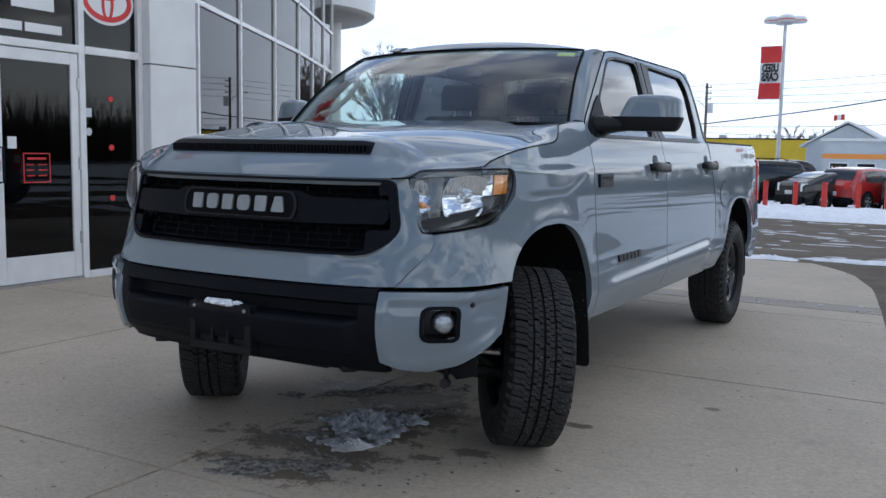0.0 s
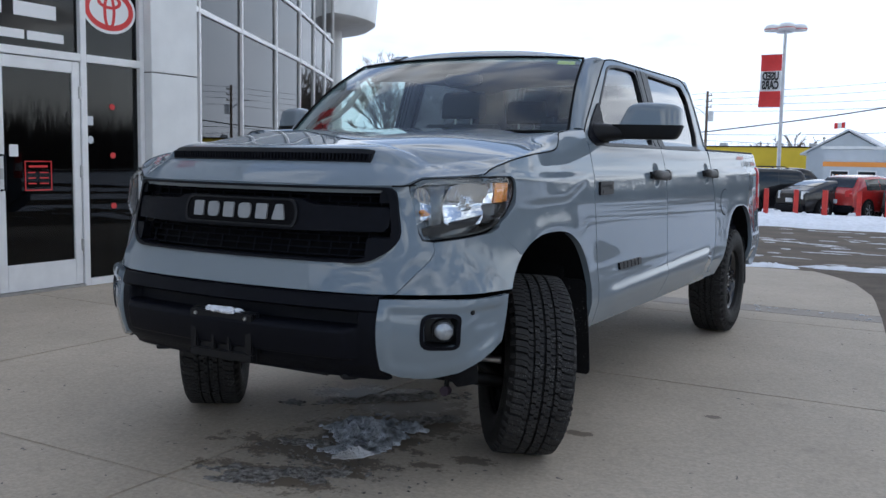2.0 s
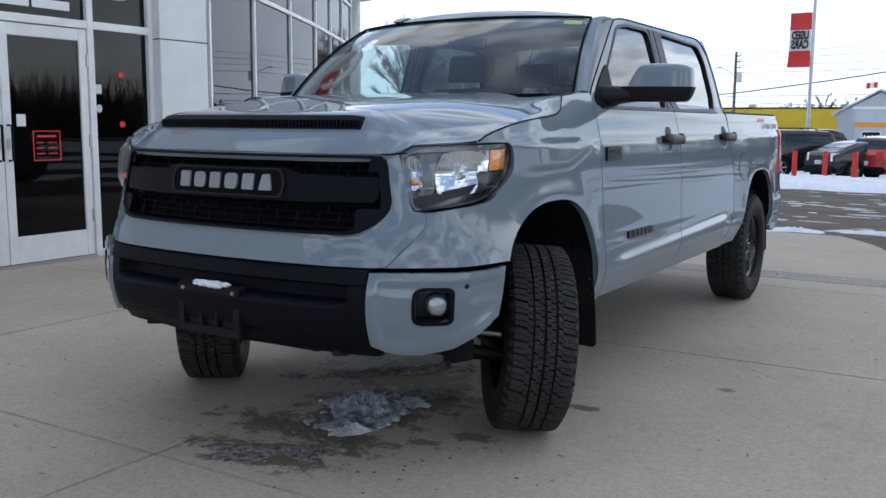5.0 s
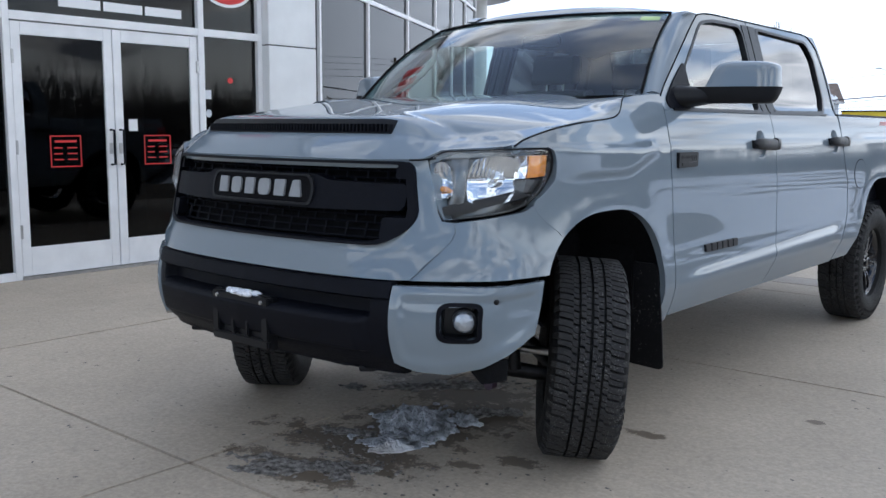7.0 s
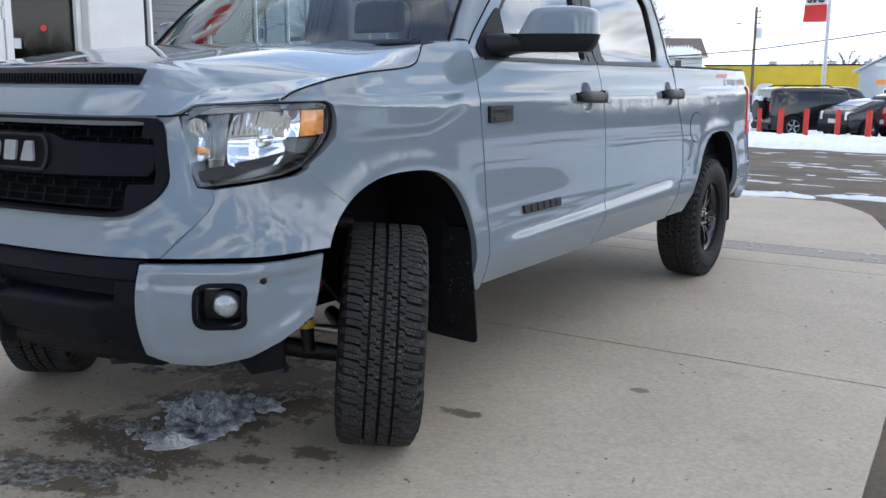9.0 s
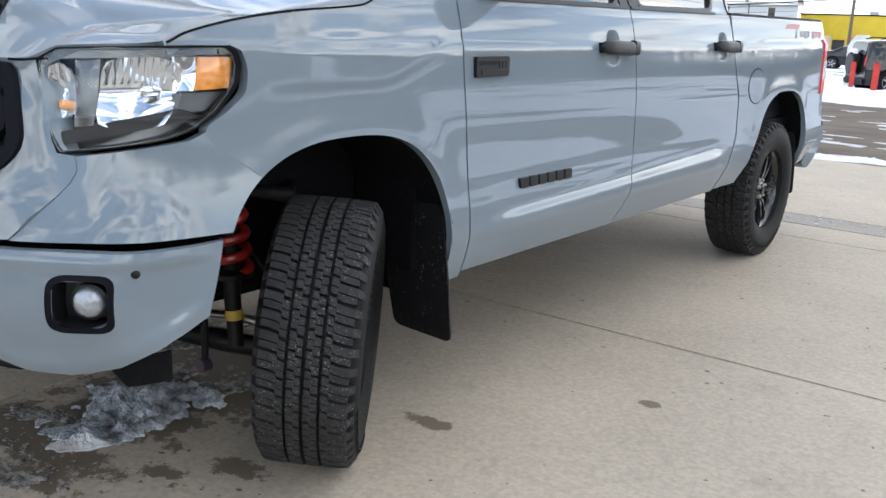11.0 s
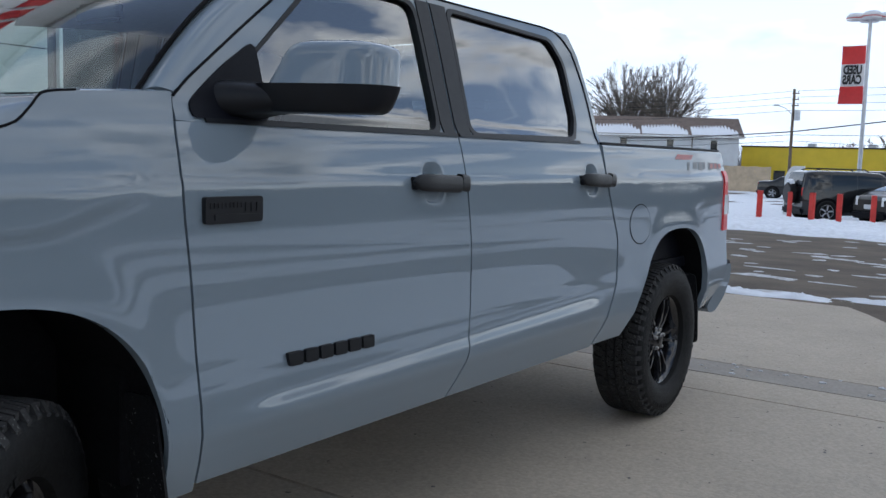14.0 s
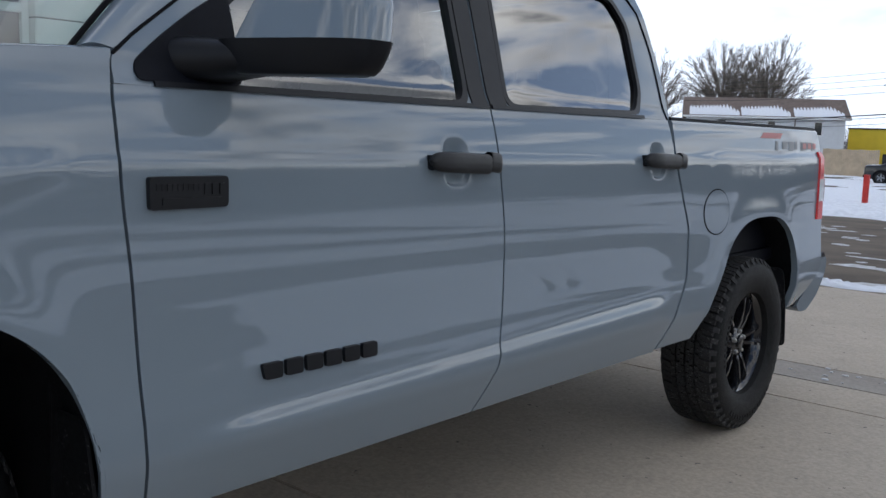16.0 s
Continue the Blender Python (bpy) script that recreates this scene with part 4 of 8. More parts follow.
# bed sides
def bed_bottom(y):
    if abs(y - 3.705) < 0.492:
        return max(0.50, arch_z(y, 1))
    return 0.50 if y < 3.7 else float(np.interp(y, [4.20, 4.30, 4.60], [0.50, 0.505, 0.685]))


def bed():
    def f(u, v):
        yn = mix2(2.93, 4.60, u)
        z = mix2(bed_bottom(yn), 1.385 - 0.004 * u, v)
        y0 = mix2(seam_rd(z) + 0.012 if z < 1.3 else mix2(seam_rd(1.3), 2.878, (z - 1.3) / 0.09) + 0.012, 4.60, u)
        return flank(y0, z)
    bm = grid(f, 110, 60)
    # rail rolls inwards at the top
    def r(u, v):
        y = mix2(2.89, 4.60, u)
        a = v * math.pi / 2
        x = side_x(y, 1.381) - 0.028 + 0.028 * math.cos(a)
        return Vector((x - 0.06 * max(0, v - 0.6), y, 1.384 - 0.004 * u + 0.022 * math.sin(a)))
    grid(r, 60, 6, bm)
    bmesh.ops.remove_doubles(bm, verts=bm.verts, dist=0.002)
    return flange(bm, IN)


both("bed_side", bed(), "paint", truck)
both("bed_rail_cap", flange(grid(lambda u, v: Vector((mix2(side_x(mix2(2.90, 4.59, u), 1.381) - 0.012, 0.835, v), mix2(2.90, 4.59, u), 1.405 - 0.004 * u + 0.010 * math.sin(math.pi * min(1.0, 0.25 + v)))), 40, 6), (0, 0, -0.012)), "plastic", truck, "black plastic rail cap")
part("tailgate", box((-0.90, 4.56, 0.68), (0.90, 4.62, 1.39), bevel=0.015), "paint", truck)
part("bed_liner", box((-0.88, 2.92, 0.74), (0.88, 4.56, 0.80), box((-0.90, 2.90, 0.74), (0.90, 2.96, 1.36))), "plastic", truck)
both("bed_inner_wall", box((0.80, 2.96, 0.80), (0.86, 4.55, 1.37)), "plastic", truck)

# hood
hood_mid = curve([0.0, 0.012, 0.03, 0.085, 0.10, 0.128, 0.15, 0.30, 0.60, 0.90, 1.20], [1.210, 1.226, 1.246, 1.293, 1.302, 1.352, 1.361, 1.384, 1.425, 1.455, 1.474])
hood_flat = spline([0.0, 0.03, 0.12, 0.30, 0.60, 0.90, 1.20], [1.214, 1.245, 1.303, 1.354, 1.408, 1.445, 1.466])
nose_top = spline([0.0, 0.30, 0.55, 0.68, 0.75, 0.86, 0.885], [-0.905, -0.887, -0.842, -0.785, -0.730, -0.612, -0.577])


def hood_height(x, y):
    x = min(abs(x), 0.885)
    d = max(0.0, y - nose_top(x))
    edge = float(np.interp(x, [0, 0.69, 0.74, 0.885], [1.212, 1.215, 1.246, 1.257]))
    inner = hood_flat(d) + (edge - 1.214) * (1 - ease(0.0, 0.50, d))
    outer = edge - 1.257 + hood_side(max(y, -0.575)) - 0.009 * (1 - ease(0.0, 0.10, d))
    side = mix2(inner, outer, ease(0.48, 0.96, x) / ease(0.48, 0.96, 0.885))
    w = 1 - ease(0.46, 0.76, x)
    return mix2(side, hood_mid(d), w)


def hood_point(u, v):
    """u across from -1 to 1 with a strip beyond that folds down the flank, v from the front edge to the cowl."""
    side = abs(u)
    x0 = min(side, 1.0) * 0.885
    front = nose_top(x0)
    back = 0.29 - 0.075 * (1 - min(side, 1.0) ** 2.0)
    y = mix2(front, back, v)
    if side > 1:
        p = flank(y, mix2(hood_side(y), seam_z(y) + 0.004, min(1.0, (side - 1) / 0.08)))
        x, z = p.x, p.z
    else:
        yy = max(-0.575, y)
        x, z = x0 * side_x(yy, hood_side(yy)) / 0.885, hood_height(x0, y)
        if y < -0.575:
            x = x0
    return Vector((x if u >= 0 else -x, y, z))


bm = grid(lambda u, v: hood_point((u * 2 - 1) * 1.08, v ** 1.7), 108, 100)
relax(bm, 5)
broad = [v for v in bm.verts if not v.is_boundary and v.co.y > nose_top(min(0.885, abs(v.co.x))) + 0.20]
for _ in range(150):
    bmesh.ops.smooth_vert(bm, verts=broad, factor=0.5, use_axis_x=False, use_axis_y=False, use_axis_z=True)
part("hood", flange(bm, (0, 0.012, -0.03)), "paint", truck)
# shade under the hood's front edge, drawn as a thin black tube
both("hood_edge_gap", tube([(x, nose_top(x) - 0.004, 1.2105 + 0.004 * ease(0.68, 0.72, x)) for x in (0.655, 0.67, 0.685, 0.70, 0.715, 0.73)], 0.0034, 6), "liner", truck)
# black tube along the seam of hood and wings, for the shade in the gap
both("hood_gap", tube([tuple(flank(y, seam_z(y)) + Vector((-0.0005, 0, 0))) for y in (mix2(-0.57, 0.28, i / 60) for i in range(61))], 0.0030, 6), "liner", truck)


def station(x):
    """The station at which the front is x wide."""
    return float(np.interp(abs(x), NX[0.90][0], STATIONS)) * (-1 if x < 0 else 1)


def nose_at(x, z, inset=0.0):
    p = nose(station(x), z, inset)
    return p


FWD = (0, 0.035, 0)
GR = rounded([(-0.660, 1.205), (0.660, 1.205), (0.712, 1.02), (0.680, 0.965), (0.585, 0.915), (-0.585, 0.915), (-0.680, 0.965), (-0.712, 1.02)], 0.04)
GRILLE = resample(GR, 120)
half = [(0.704, 1.212), (0.737, 1.125), (0.760, 1.03), (0.772, 1.003), (0.802, 0.999), (0.810, 0.965), (0.803, 0.935), (0.782, 0.895), (0.728, 0.815), (0.714, 0.803)]
seam_low = half + [(-x, z) for x, z in reversed(half)]
OUTER = resample(seam_low, 120)


def align(a, b):
    """Turn outline b so that its points match those of a by direction from the middle."""
    ca = Vector((0, 1.05))
    ang = lambda p: math.atan2(p[1] - ca.y, p[0] - ca.x)
    k = min(range(len(b)), key=lambda i: abs(ang(b[i]) - ang(a[0])))
    return b[k:] + b[:k]


def front_bulge(x, z):
    """The surround with a rounded ledge below the grille."""
    p = nose_at(x, z)
    p.y -= 0.012 * math.exp(-((z - 0.855) / 0.03) ** 2)
    return p


bm = ring(OUTER, align(OUTER, GRILLE), front_bulge, 10)
part("grille_surround", flange(relax(bm, 80), (0, 0.06, 0)), "paint", truck)

# corner of the front cover below each headlight
def station_at(y, z):
    lo, hi = 3.0, 7.55
    for _ in range(24):
        m = (lo + hi) / 2
        lo, hi = (m, hi) if nose_xy(m, z)[1] < y else (lo, m)
    return lo


def corner(u, v):
    zt = float(np.interp(u, [0, 0.45, 0.8, 1.0], [0.996, 1.016, 1.031, 1.051]))
    z = mix2(0.803, zt, v)
    left = float(np.interp(z, [0.80, 0.815, 0.895, 0.935, 0.965, 1.0], [3.47, 3.60, 4.14, 4.36, 4.43, 4.33]))
    edge = arch_y(z) if z < 0.935 else float(np.interp(z, [0.935, 1.055], [-0.363, -0.496]))
    return nose(mix2(left, station_at(edge, z), u), z)


both("bumper_cover", flange(relax(grid(corner, 40, 16), 150), (-0.025, 0.006, 0)), "paint", truck)

# bumper ends
def wing_end(u, v):
    s = mix2(3.02, 7.0, u)
    zb = float(np.interp(s, [3, 3.6, 4.4, 5.4, 6.3, 7.0], [0.515, 0.485, 0.475, 0.50, 0.545, 0.60]))
    z = mix2(zb, 0.786, v)
    lip = max(ease(0.738, 0.758, z), 1 - ease(3.28, 3.52, s), 1 - ease(zb + 0.02, zb + 0.07, z))
    return nose(s, z, -0.011 * lip * (1 - ease(6.6, 7.0, s)))


def fog_hole(u, v):
    s = mix2(3.02, 7.0, u)
    z = mix2(0.485, 0.786, v)
    return 4.47 < s < 5.50 and 0.606 < z < 0.722


both("bumper_end", flange(relax(grid(wing_end, 62, 36, skip=fog_hole), 3), (-0.02, 0.02, 0)), "paint", truck)

# middle of the bumper: heights of the face in front of the curve
def bumper_mid(u, v):
    s = mix2(-3.0, 3.0, u)
    z = mix2(0.462, 0.797, v)
    p = nose(s, max(0.47, z))
    p.z = z
    x = abs(p.x)
    d = 0.0
    d += 0.012 * ease(0.735, 0.745, z)                                     # lip
    slot = ease(0.672, 0.682, z) * (1 - ease(0.728, 0.738, z)) * (1 - ease(0.575, 0.605, x))
    d -= 0.05 * slot
    lower = ease(0.545, 0.555, z) * (1 - ease(0.655, 0.685, z)) * (1 - ease(0.560, 0.600, x))
    d += 0.036 * lower
    d -= 0.03 * (1 - ease(0.46, 0.53, z))
    p.y -= d
    return p


part("bumper_middle", flange(grid(bumper_mid, 150, 70), FWD), "plastic", truck)

# cab: windscreen, roof, posts and window frames
def screen(u, v):
    a = u * 2 - 1
    s = abs(a)
    low = Vector((0.835 * a, 0.275 + 0.215 * s ** 2.2, 1.455 + 0.012 * s))
    top = Vector((0.705 * a, 0.880 + 0.130 * s ** 2.2, 1.884 - 0.014 * s ** 2.5))
    p = low.lerp(top, v)
    p.z += 0.028 * math.sin(math.pi * v)
    p.y -= 0.020 * math.sin(math.pi * v)
    return p


roof_half = 0.735
def roof(u, v):
    a = u * 2 - 1
    s = abs(a)
    front = 0.886 + 0.134 * s ** 2.2
    y = mix2(front, 2.80 - 0.02 * s ** 3, v)
    c = 1.945 - 0.030 * (1 - ease(0, 0.35, v)) - 0.028 * ease(0.72, 1.0, v)
    z = c - 0.038 * s ** 2.6 - 0.026 * ease(0.86, 1.0, s)
    z += 0.026 * (1 - s ** 2.5) * (1 - ease(0, 0.5, v))
    z -= 0.056 * (1 - s ** 2.5) * max(0.0, 1 - (y - front) / 0.15) ** 2.2      # rounded front lip
    return Vector((a * roof_half, y, z))


part("roof", flange(grid(lambda u, v: roof(u, v ** 1.8), 48, 60), (0, 0, -0.025)), "paint", truck)


def cab_side(y, z):
    low = side_x(y, min(z, 1.48)) - 0.004 * ease(0.60, 0.72, y)
    return Vector((mix2(low, glass_x(z), ease(1.40, 1.47, z)), y, z))


WIN_F = rounded([(0.602, 1.405), (1.655, 1.408), (1.652, 1.862), (1.30, 1.860), (1.14, 1.838)], 0.06)
OUT_F = [(0.531, 1.4004), (1.736, 1.4006), (1.736, 1.888), (1.30, 1.887), (1.135, 1.872), (0.83, 1.668), (0.550, 1.474), (0.537, 1.44)]
WIN_R = rounded([(1.835, 1.408), (2.655, 1.418), (2.705, 1.50), (2.700, 1.75), (2.62, 1.845), (1.85, 1.864)], 0.04)
OUT_R = [(1.744, 1.401), (2.858, 1.401), (2.852, 1.60), (2.800, 1.80), (2.70, 1.878), (2.60, 1.888), (1.744, 1.888)]


def by_direction(outline, centre, n):
    """Points of an outline at even directions from a centre."""
    out = []
    k = len(outline)
    for i in range(n):
        t = 2 * math.pi * i / n
        d = Vector((math.cos(t), math.sin(t)))
        best = None
        for a in range(k):
            p, q = Vector(outline[a]) - Vector(centre), Vector(outline[(a + 1) % k]) - Vector(centre)
            e = q - p
            den = d.x * e.y - d.y * e.x
            if abs(den) < 1e-12:
                continue
            r = (p.x * e.y - p.y * e.x) / den
            w = (p.x * d.y - p.y * d.x) / den
            if r > 0 and -1e-6 <= w <= 1 + 1e-6 and (best is None or r > best):
                best = r
        out.append((centre[0] + d.x * best, centre[1] + d.y * best))
    return out


for nm, outl, win, c, gl in (("front_door", OUT_F, WIN_F, (1.25, 1.62), "sideglass"), ("rear_door", OUT_R, WIN_R, (2.25, 1.63), "tint")):
    o, w = by_direction(outl, c, 320), by_direction(win, c, 320)
    bm = ring(o, w, cab_side, 5)
    flange(bm, (-0.025, 0, 0))
    b2 = flipped(bm)
    part("window_frame", bm, "paint", doors[nm][0])
    part("window_frame", b2, "paint", doors[nm][1])
    # rubber edge round the pane
    w2 = [(c[0] + (p[0] - c[0]) * 0.965, c[1] + (p[1] - c[1]) * 0.955) for p in w]
    w1 = [(c[0] + (p[0] - c[0]) * 1.012, c[1] + (p[1] - c[1]) * 1.02) for p in w]
    eb = flange(ring(w1, w2, lambda y, z: cab_side(y, z) + Vector((0.004, 0, 0)), 2), (-0.03, 0, 0))
    e2 = flipped(eb)
    part("window_seal", eb, "satin", doors[nm][0])
    part("window_seal", e2, "satin", doors[nm][1])
    gb = flange(fill(w, lambda y, z: cab_side(y, z) + Vector((-0.012, 0, 0)), 8), (-0.004, 0, 0))
    g2 = flipped(gb)
    for k, b in enumerate((gb, g2)):
        p = part("window_pane", b, gl, doors[nm][k])
        p.visible_shadow = False

ws = part("windscreen", flange(grid(screen, 40, 24), (0, 0.004, -0.003)), "glass", truck)
ws.visible_shadow = False


def a_post(u, v):
    inner = Vector((0.838, 0.492, 1.466)).lerp(Vector((0.708, 1.012, 1.868)), v)
    inner.z += 0.026 * math.sin(math.pi * v)
    inner.y -= 0.018 * math.sin(math.pi * v)
    z = mix2(1.473, 1.876, v)
    outer = Vector((glass_x(z), float(np.interp(z, [1.473, 1.67, 1.876], [0.549, 0.827, 1.131])), z))
    p = inner.lerp(outer, u)
    p += Vector((0.35, -0.5, 0.75)) * 0.016 * math.sin(math.pi * u)
    return p


edge = [screen(1.0, v / 24) + Vector((0.004, -0.003, 0.004)) for v in range(25)] + [screen(1.0 - u / 24, 1.0) + Vector((0, -0.002, 0.005)) for u in range(1, 13)]
both("windscreen_rubber", tube([tuple(q) for q in edge], 0.0065, 6), "liner", truck, "black rubber round the windscreen")
seam = [(0.545, 1.462), (0.60, 1.509), (0.83, 1.672), (1.02, 1.803), (1.13, 1.872), (1.22, 1.886), (1.32, 1.8905), (2.0, 1.8905), (2.58, 1.8905), (2.68, 1.884), (2.745, 1.856), (2.80, 1.805), (2.845, 1.66), (2.856, 1.55), (2.861, 1.40)]
seam = resample(seam, 90, closed=False)
# black tube on the surface stands for the shaded gap round the doors
both("door_frame_gap", tube([tuple(cab_side(y, z) + Vector((0.0012, 0, 0))) for y, z in seam], 0.0038, 6), "liner", truck)
both("windscreen_post", flange(grid(a_post, 10, 24), (-0.02, 0.02, -0.02)), "paint", truck)


def rail(u, v):
    y = mix2(1.02, 2.78, v)
    z0 = float(np.interp(y, [1.0, 1.14, 1.30, 2.60, 2.72, 2.80], [1.868, 1.877, 1.890, 1.891, 1.882, 1.81]))
    a = Vector((glass_x(z0), y, z0))
    vv = (y - 1.02) / (2.78 - 1.02)
    b = roof(1.0, max(0.0, vv))
    p = a.lerp(b, u)
    p += Vector((0.7, 0, 0.5)) * 0.008 * math.sin(math.pi * u)
    return p


both("roof_rail", flange(grid(rail, 6, 60), (-0.02, 0, -0.02)), "paint", truck)


def c_post(u, v):
    z = mix2(1.40, 1.885, v)
    yo = float(np.interp(z, [1.40, 1.60, 1.80, 1.86, 1.885], [2.864, 2.858, 2.806, 2.75, 2.70]))
    y2 = float(np.interp(z, [1.40, 1.60, 1.80, 1.86, 1.885], [2.905, 2.895, 2.855, 2.82, 2.80]))
    if u < 0.6:
        return Vector((glass_x(z), mix2(yo, y2, u / 0.6), z))
    w = (u - 0.6) / 0.4
    return Vector((mix2(glass_x(z), 0.62, w), y2 + 0.02 * math.sin(math.pi * w / 2), z))


both("rear_post", flange(grid(c_post, 10, 20), (-0.01, -0.02, 0)), "paint", truck)
rw = part("rear_window", flange(grid(lambda u, v: Vector(((u * 2 - 1) * 0.64, 2.905 - 0.09 * v ** 2, mix2(1.40, 1.88, v))), 10, 8), (0, -0.005, 0)), "tint", truck)
rw.visible_shadow = False
both("cab_back", box((0.0, 2.86, 0.6), (0.9, 2.89, 1.40)), "paint", truck)

# dark inner body, floor and sills, so that nothing shows through the gaps
both("inner_sill", box((0.60, 0.56, 0.47), (0.87, 2.82, 0.53), bevel=0.02), "plastic", truck)
def cowl_side(u, v):
    y = mix2(0.262, 0.542, v)
    outer = flank(y, hood_z(y) - 0.003)
    inner = Vector((mix2(0.865, 0.836, v), mix2(0.275, 0.488, v), mix2(1.452, 1.468, v)))
    p = inner.lerp(outer, u)
    p.z += 0.006 * math.sin(math.pi * u)
    return p


both("cowl_side", flange(grid(cowl_side, 8, 12), (0, 0, -0.02)), "paint", truck)
part("underbody", box((-0.66, 0.5, 0.44), (0.66, 4.5, 0.50)), "liner", truck)
both("chassis_rail", box((0.40, -0.62, 0.43), (0.50, 4.6, 0.52), bevel=0.01), "steel", truck)
part("firewall", box((-0.86, 0.42, 0.5), (0.86, 0.46, 1.40), box((-0.60, -0.70, 0.5), (0.60, 0.42, 1.15))), "liner", truck)
both("inner_door", box((0.86, 0.54, 0.5), (0.90, 2.82, 1.385)), "liner", truck)
both("door_trim", box((0.835, 0.62, 0.6), (0.855, 2.80, 1.395), bevel=0.008), "trim", truck)


# ---- truck: wheels ----
def tread_blocks():
    """Two narrow ribs and two broad shoulders of curved lugs, cut into blocks."""
    bm = bmesh.new()
    rnd = random.Random(5)
    R0, R1 = 0.382, 0.4055
    def lug(stations, width, t, depth=0.0):
        """A block along stations (x, turn, drop), width in radians."""
        rows = []
        for x, dt, drop in stations:
            row = []
            for a, r in ((t + dt, R0 - drop), (t + dt + width * 0.03, R1 - drop - depth), (t + dt + width * 0.97, R1 - drop - depth), (t + dt + width, R0 - drop)):
                row.append(bm.verts.new((x, r * math.cos(a), r * math.sin(a))))
            rows.append(row)
        for p_, q_ in zip(rows, rows[1:]):
            for i in range(3):
                bm.faces.new((p_[i], p_[i + 1], q_[i + 1], q_[i]))
        bm.faces.new(rows[0]); bm.faces.new(rows[-1][::-1])
    n = 47
    step = 2 * math.pi / n
    for k in range(n):
        t = k * step
        j = rnd.uniform(-0.03, 0.03) * step
        # ribs either side of the middle groove: stepped blocks, each with one fine cut
        for sg, ph in ((1, 0.0), (-1, 0.45)):
            edge = [(0.0055, 0.0), (0.0205, 0.04), (0.0225, 0.30), (0.0395, 0.34)]
            for a, wd, dp in ((0.0, 0.40, 0.0), (0.435, 0.44, 0.0006)):
                lug([(sg * x, sg * d * step, 0) for x, d in edge], wd * step, t + (ph + a) * step + j, dp + rnd.uniform(0, 0.0006))
        # shoulders: broad curved lugs in pairs, one running down the sidewall
        for sg, ph in ((1, 0.2), (-1, 0.7)):
            bend = [(sg * x, sg * d * step, h) for x, d, h in ((0.0485, 0.0, 0), (0.066, 0.10, 0), (0.068, 0.34, 0), (0.092, 0.46, 0.0005), (0.116, 0.52, 0.003), (0.133, 0.54, 0.0285))]
            lug(bend, 0.45 * step, t + ph * step + j, rnd.uniform(0, 0.0006))
            lug([(x, d, h + 0.001) for x, d, h in bend[:5]], 0.36 * step, t + (ph + 0.49) * step + j, rnd.uniform(0, 0.0006))
    return bm


TYRE_PROFILE = [(-0.095, 0.232), (-0.118, 0.240), (-0.136, 0.275), (-0.1415, 0.315), (-0.139, 0.350), (-0.131, 0.376), (-0.118, 0.385), (-0.06, 0.388), (0, 0.3885),
                (0.06, 0.388), (0.118, 0.385), (0.131, 0.376), (0.139, 0.350), (0.1415, 0.315), (0.136, 0.275), (0.118, 0.240), (0.095, 0.232)]


def spoke_shape(side):
    """One arm of a twin spoke, from hub to rim."""
    rows = []
    for r, w, x in ((0.055, 0.030, 0.068), (0.10, 0.021, 0.080), (0.16, 0.018, 0.086), (0.205, 0.022, 0.084), (0.228, 0.032, 0.078)):
        off = side * (0.012 + 0.19 * max(0, r - 0.06))
        rows.append((r, off, w, x))
    bm = bmesh.new()
    prev = None
    for r, off, w, x in rows:
        cur = [bm.verts.new(c) for c in ((x, off - w / 2 + 0.004, r), (x, off + w / 2 - 0.004, r), (x - 0.012, off + w / 2, r), (x - 0.045, off + w / 2, r), (x - 0.045, off - w / 2, r), (x - 0.012, off - w / 2, r))]
        if prev:
            for i in range(6):
                bm.faces.new((prev[i], prev[(i + 1) % 6], cur[(i + 1) % 6], cur[i]))
        prev = cur
    return bm


def build_wheel():
    w = part("wheel", lathe([(-0.10, 0.20), (0.02, 0.205), (0.06, 0.215), (0.088, 0.226), (0.096, 0.238), (0.090, 0.240), (-0.11, 0.236)], 56, caps=False), "gloss", truck, "black alloy wheel with all-terrain tyre")
    part("tyre", lathe(TYRE_PROFILE, 72, caps=False), "rubber", w, "black rubber sidewall")
    part("tread", tread_blocks(), "tread", w, "blocky worn tread with grit in the grooves", smooth=0)
    part("hub", lathe([(-0.05, 0.075), (0.055, 0.075), (0.070, 0.060), (0.078, 0.036), (0.088, 0.034), (0.091, 0.028)], 32), "gloss", w)
    part("brake_disc", lathe([(-0.02, 0.172), (0.0, 0.172)], 40), "steel", w)
    for k in range(5):
        for sd in (1, -1):
            sp = spoke_shape(sd)
            bmesh.ops.rotate(sp, verts=sp.verts, cent=(0, 0, 0), matrix=Matrix.Rotation(2 * math.pi * k / 5 + 0.25, 3, "X"))
            part("spoke", sp, "gloss", w)
        a = 2 * math.pi * k / 5 + 0.9
        part("wheel_nut", lathe([(0.06, 0.011), (0.080, 0.011), (0.086, 0.007)], 6, at=(0, 0.052 * math.cos(a), 0.052 * math.sin(a))), "alu", w)
    bm = None
    for ring_r, n_, a0 in ((0.29, 10, 0.3), (0.345, 16, 1.9)):
        for i in range(n_):
            a = a0 + i * 0.085
            own = box((0.1395, -0.007, ring_r - 0.010), (0.1425, 0.007, ring_r + 0.010), bevel=0)
            bmesh.ops.rotate(own, verts=own.verts, cent=(0, 0, 0), matrix=Matrix.Rotation(a, 3, "X"))
            bm = join(bm, own)
    part("sidewall_mark", bm, "rubber", w, smooth=0)["kind"] = "stuff"
    return w


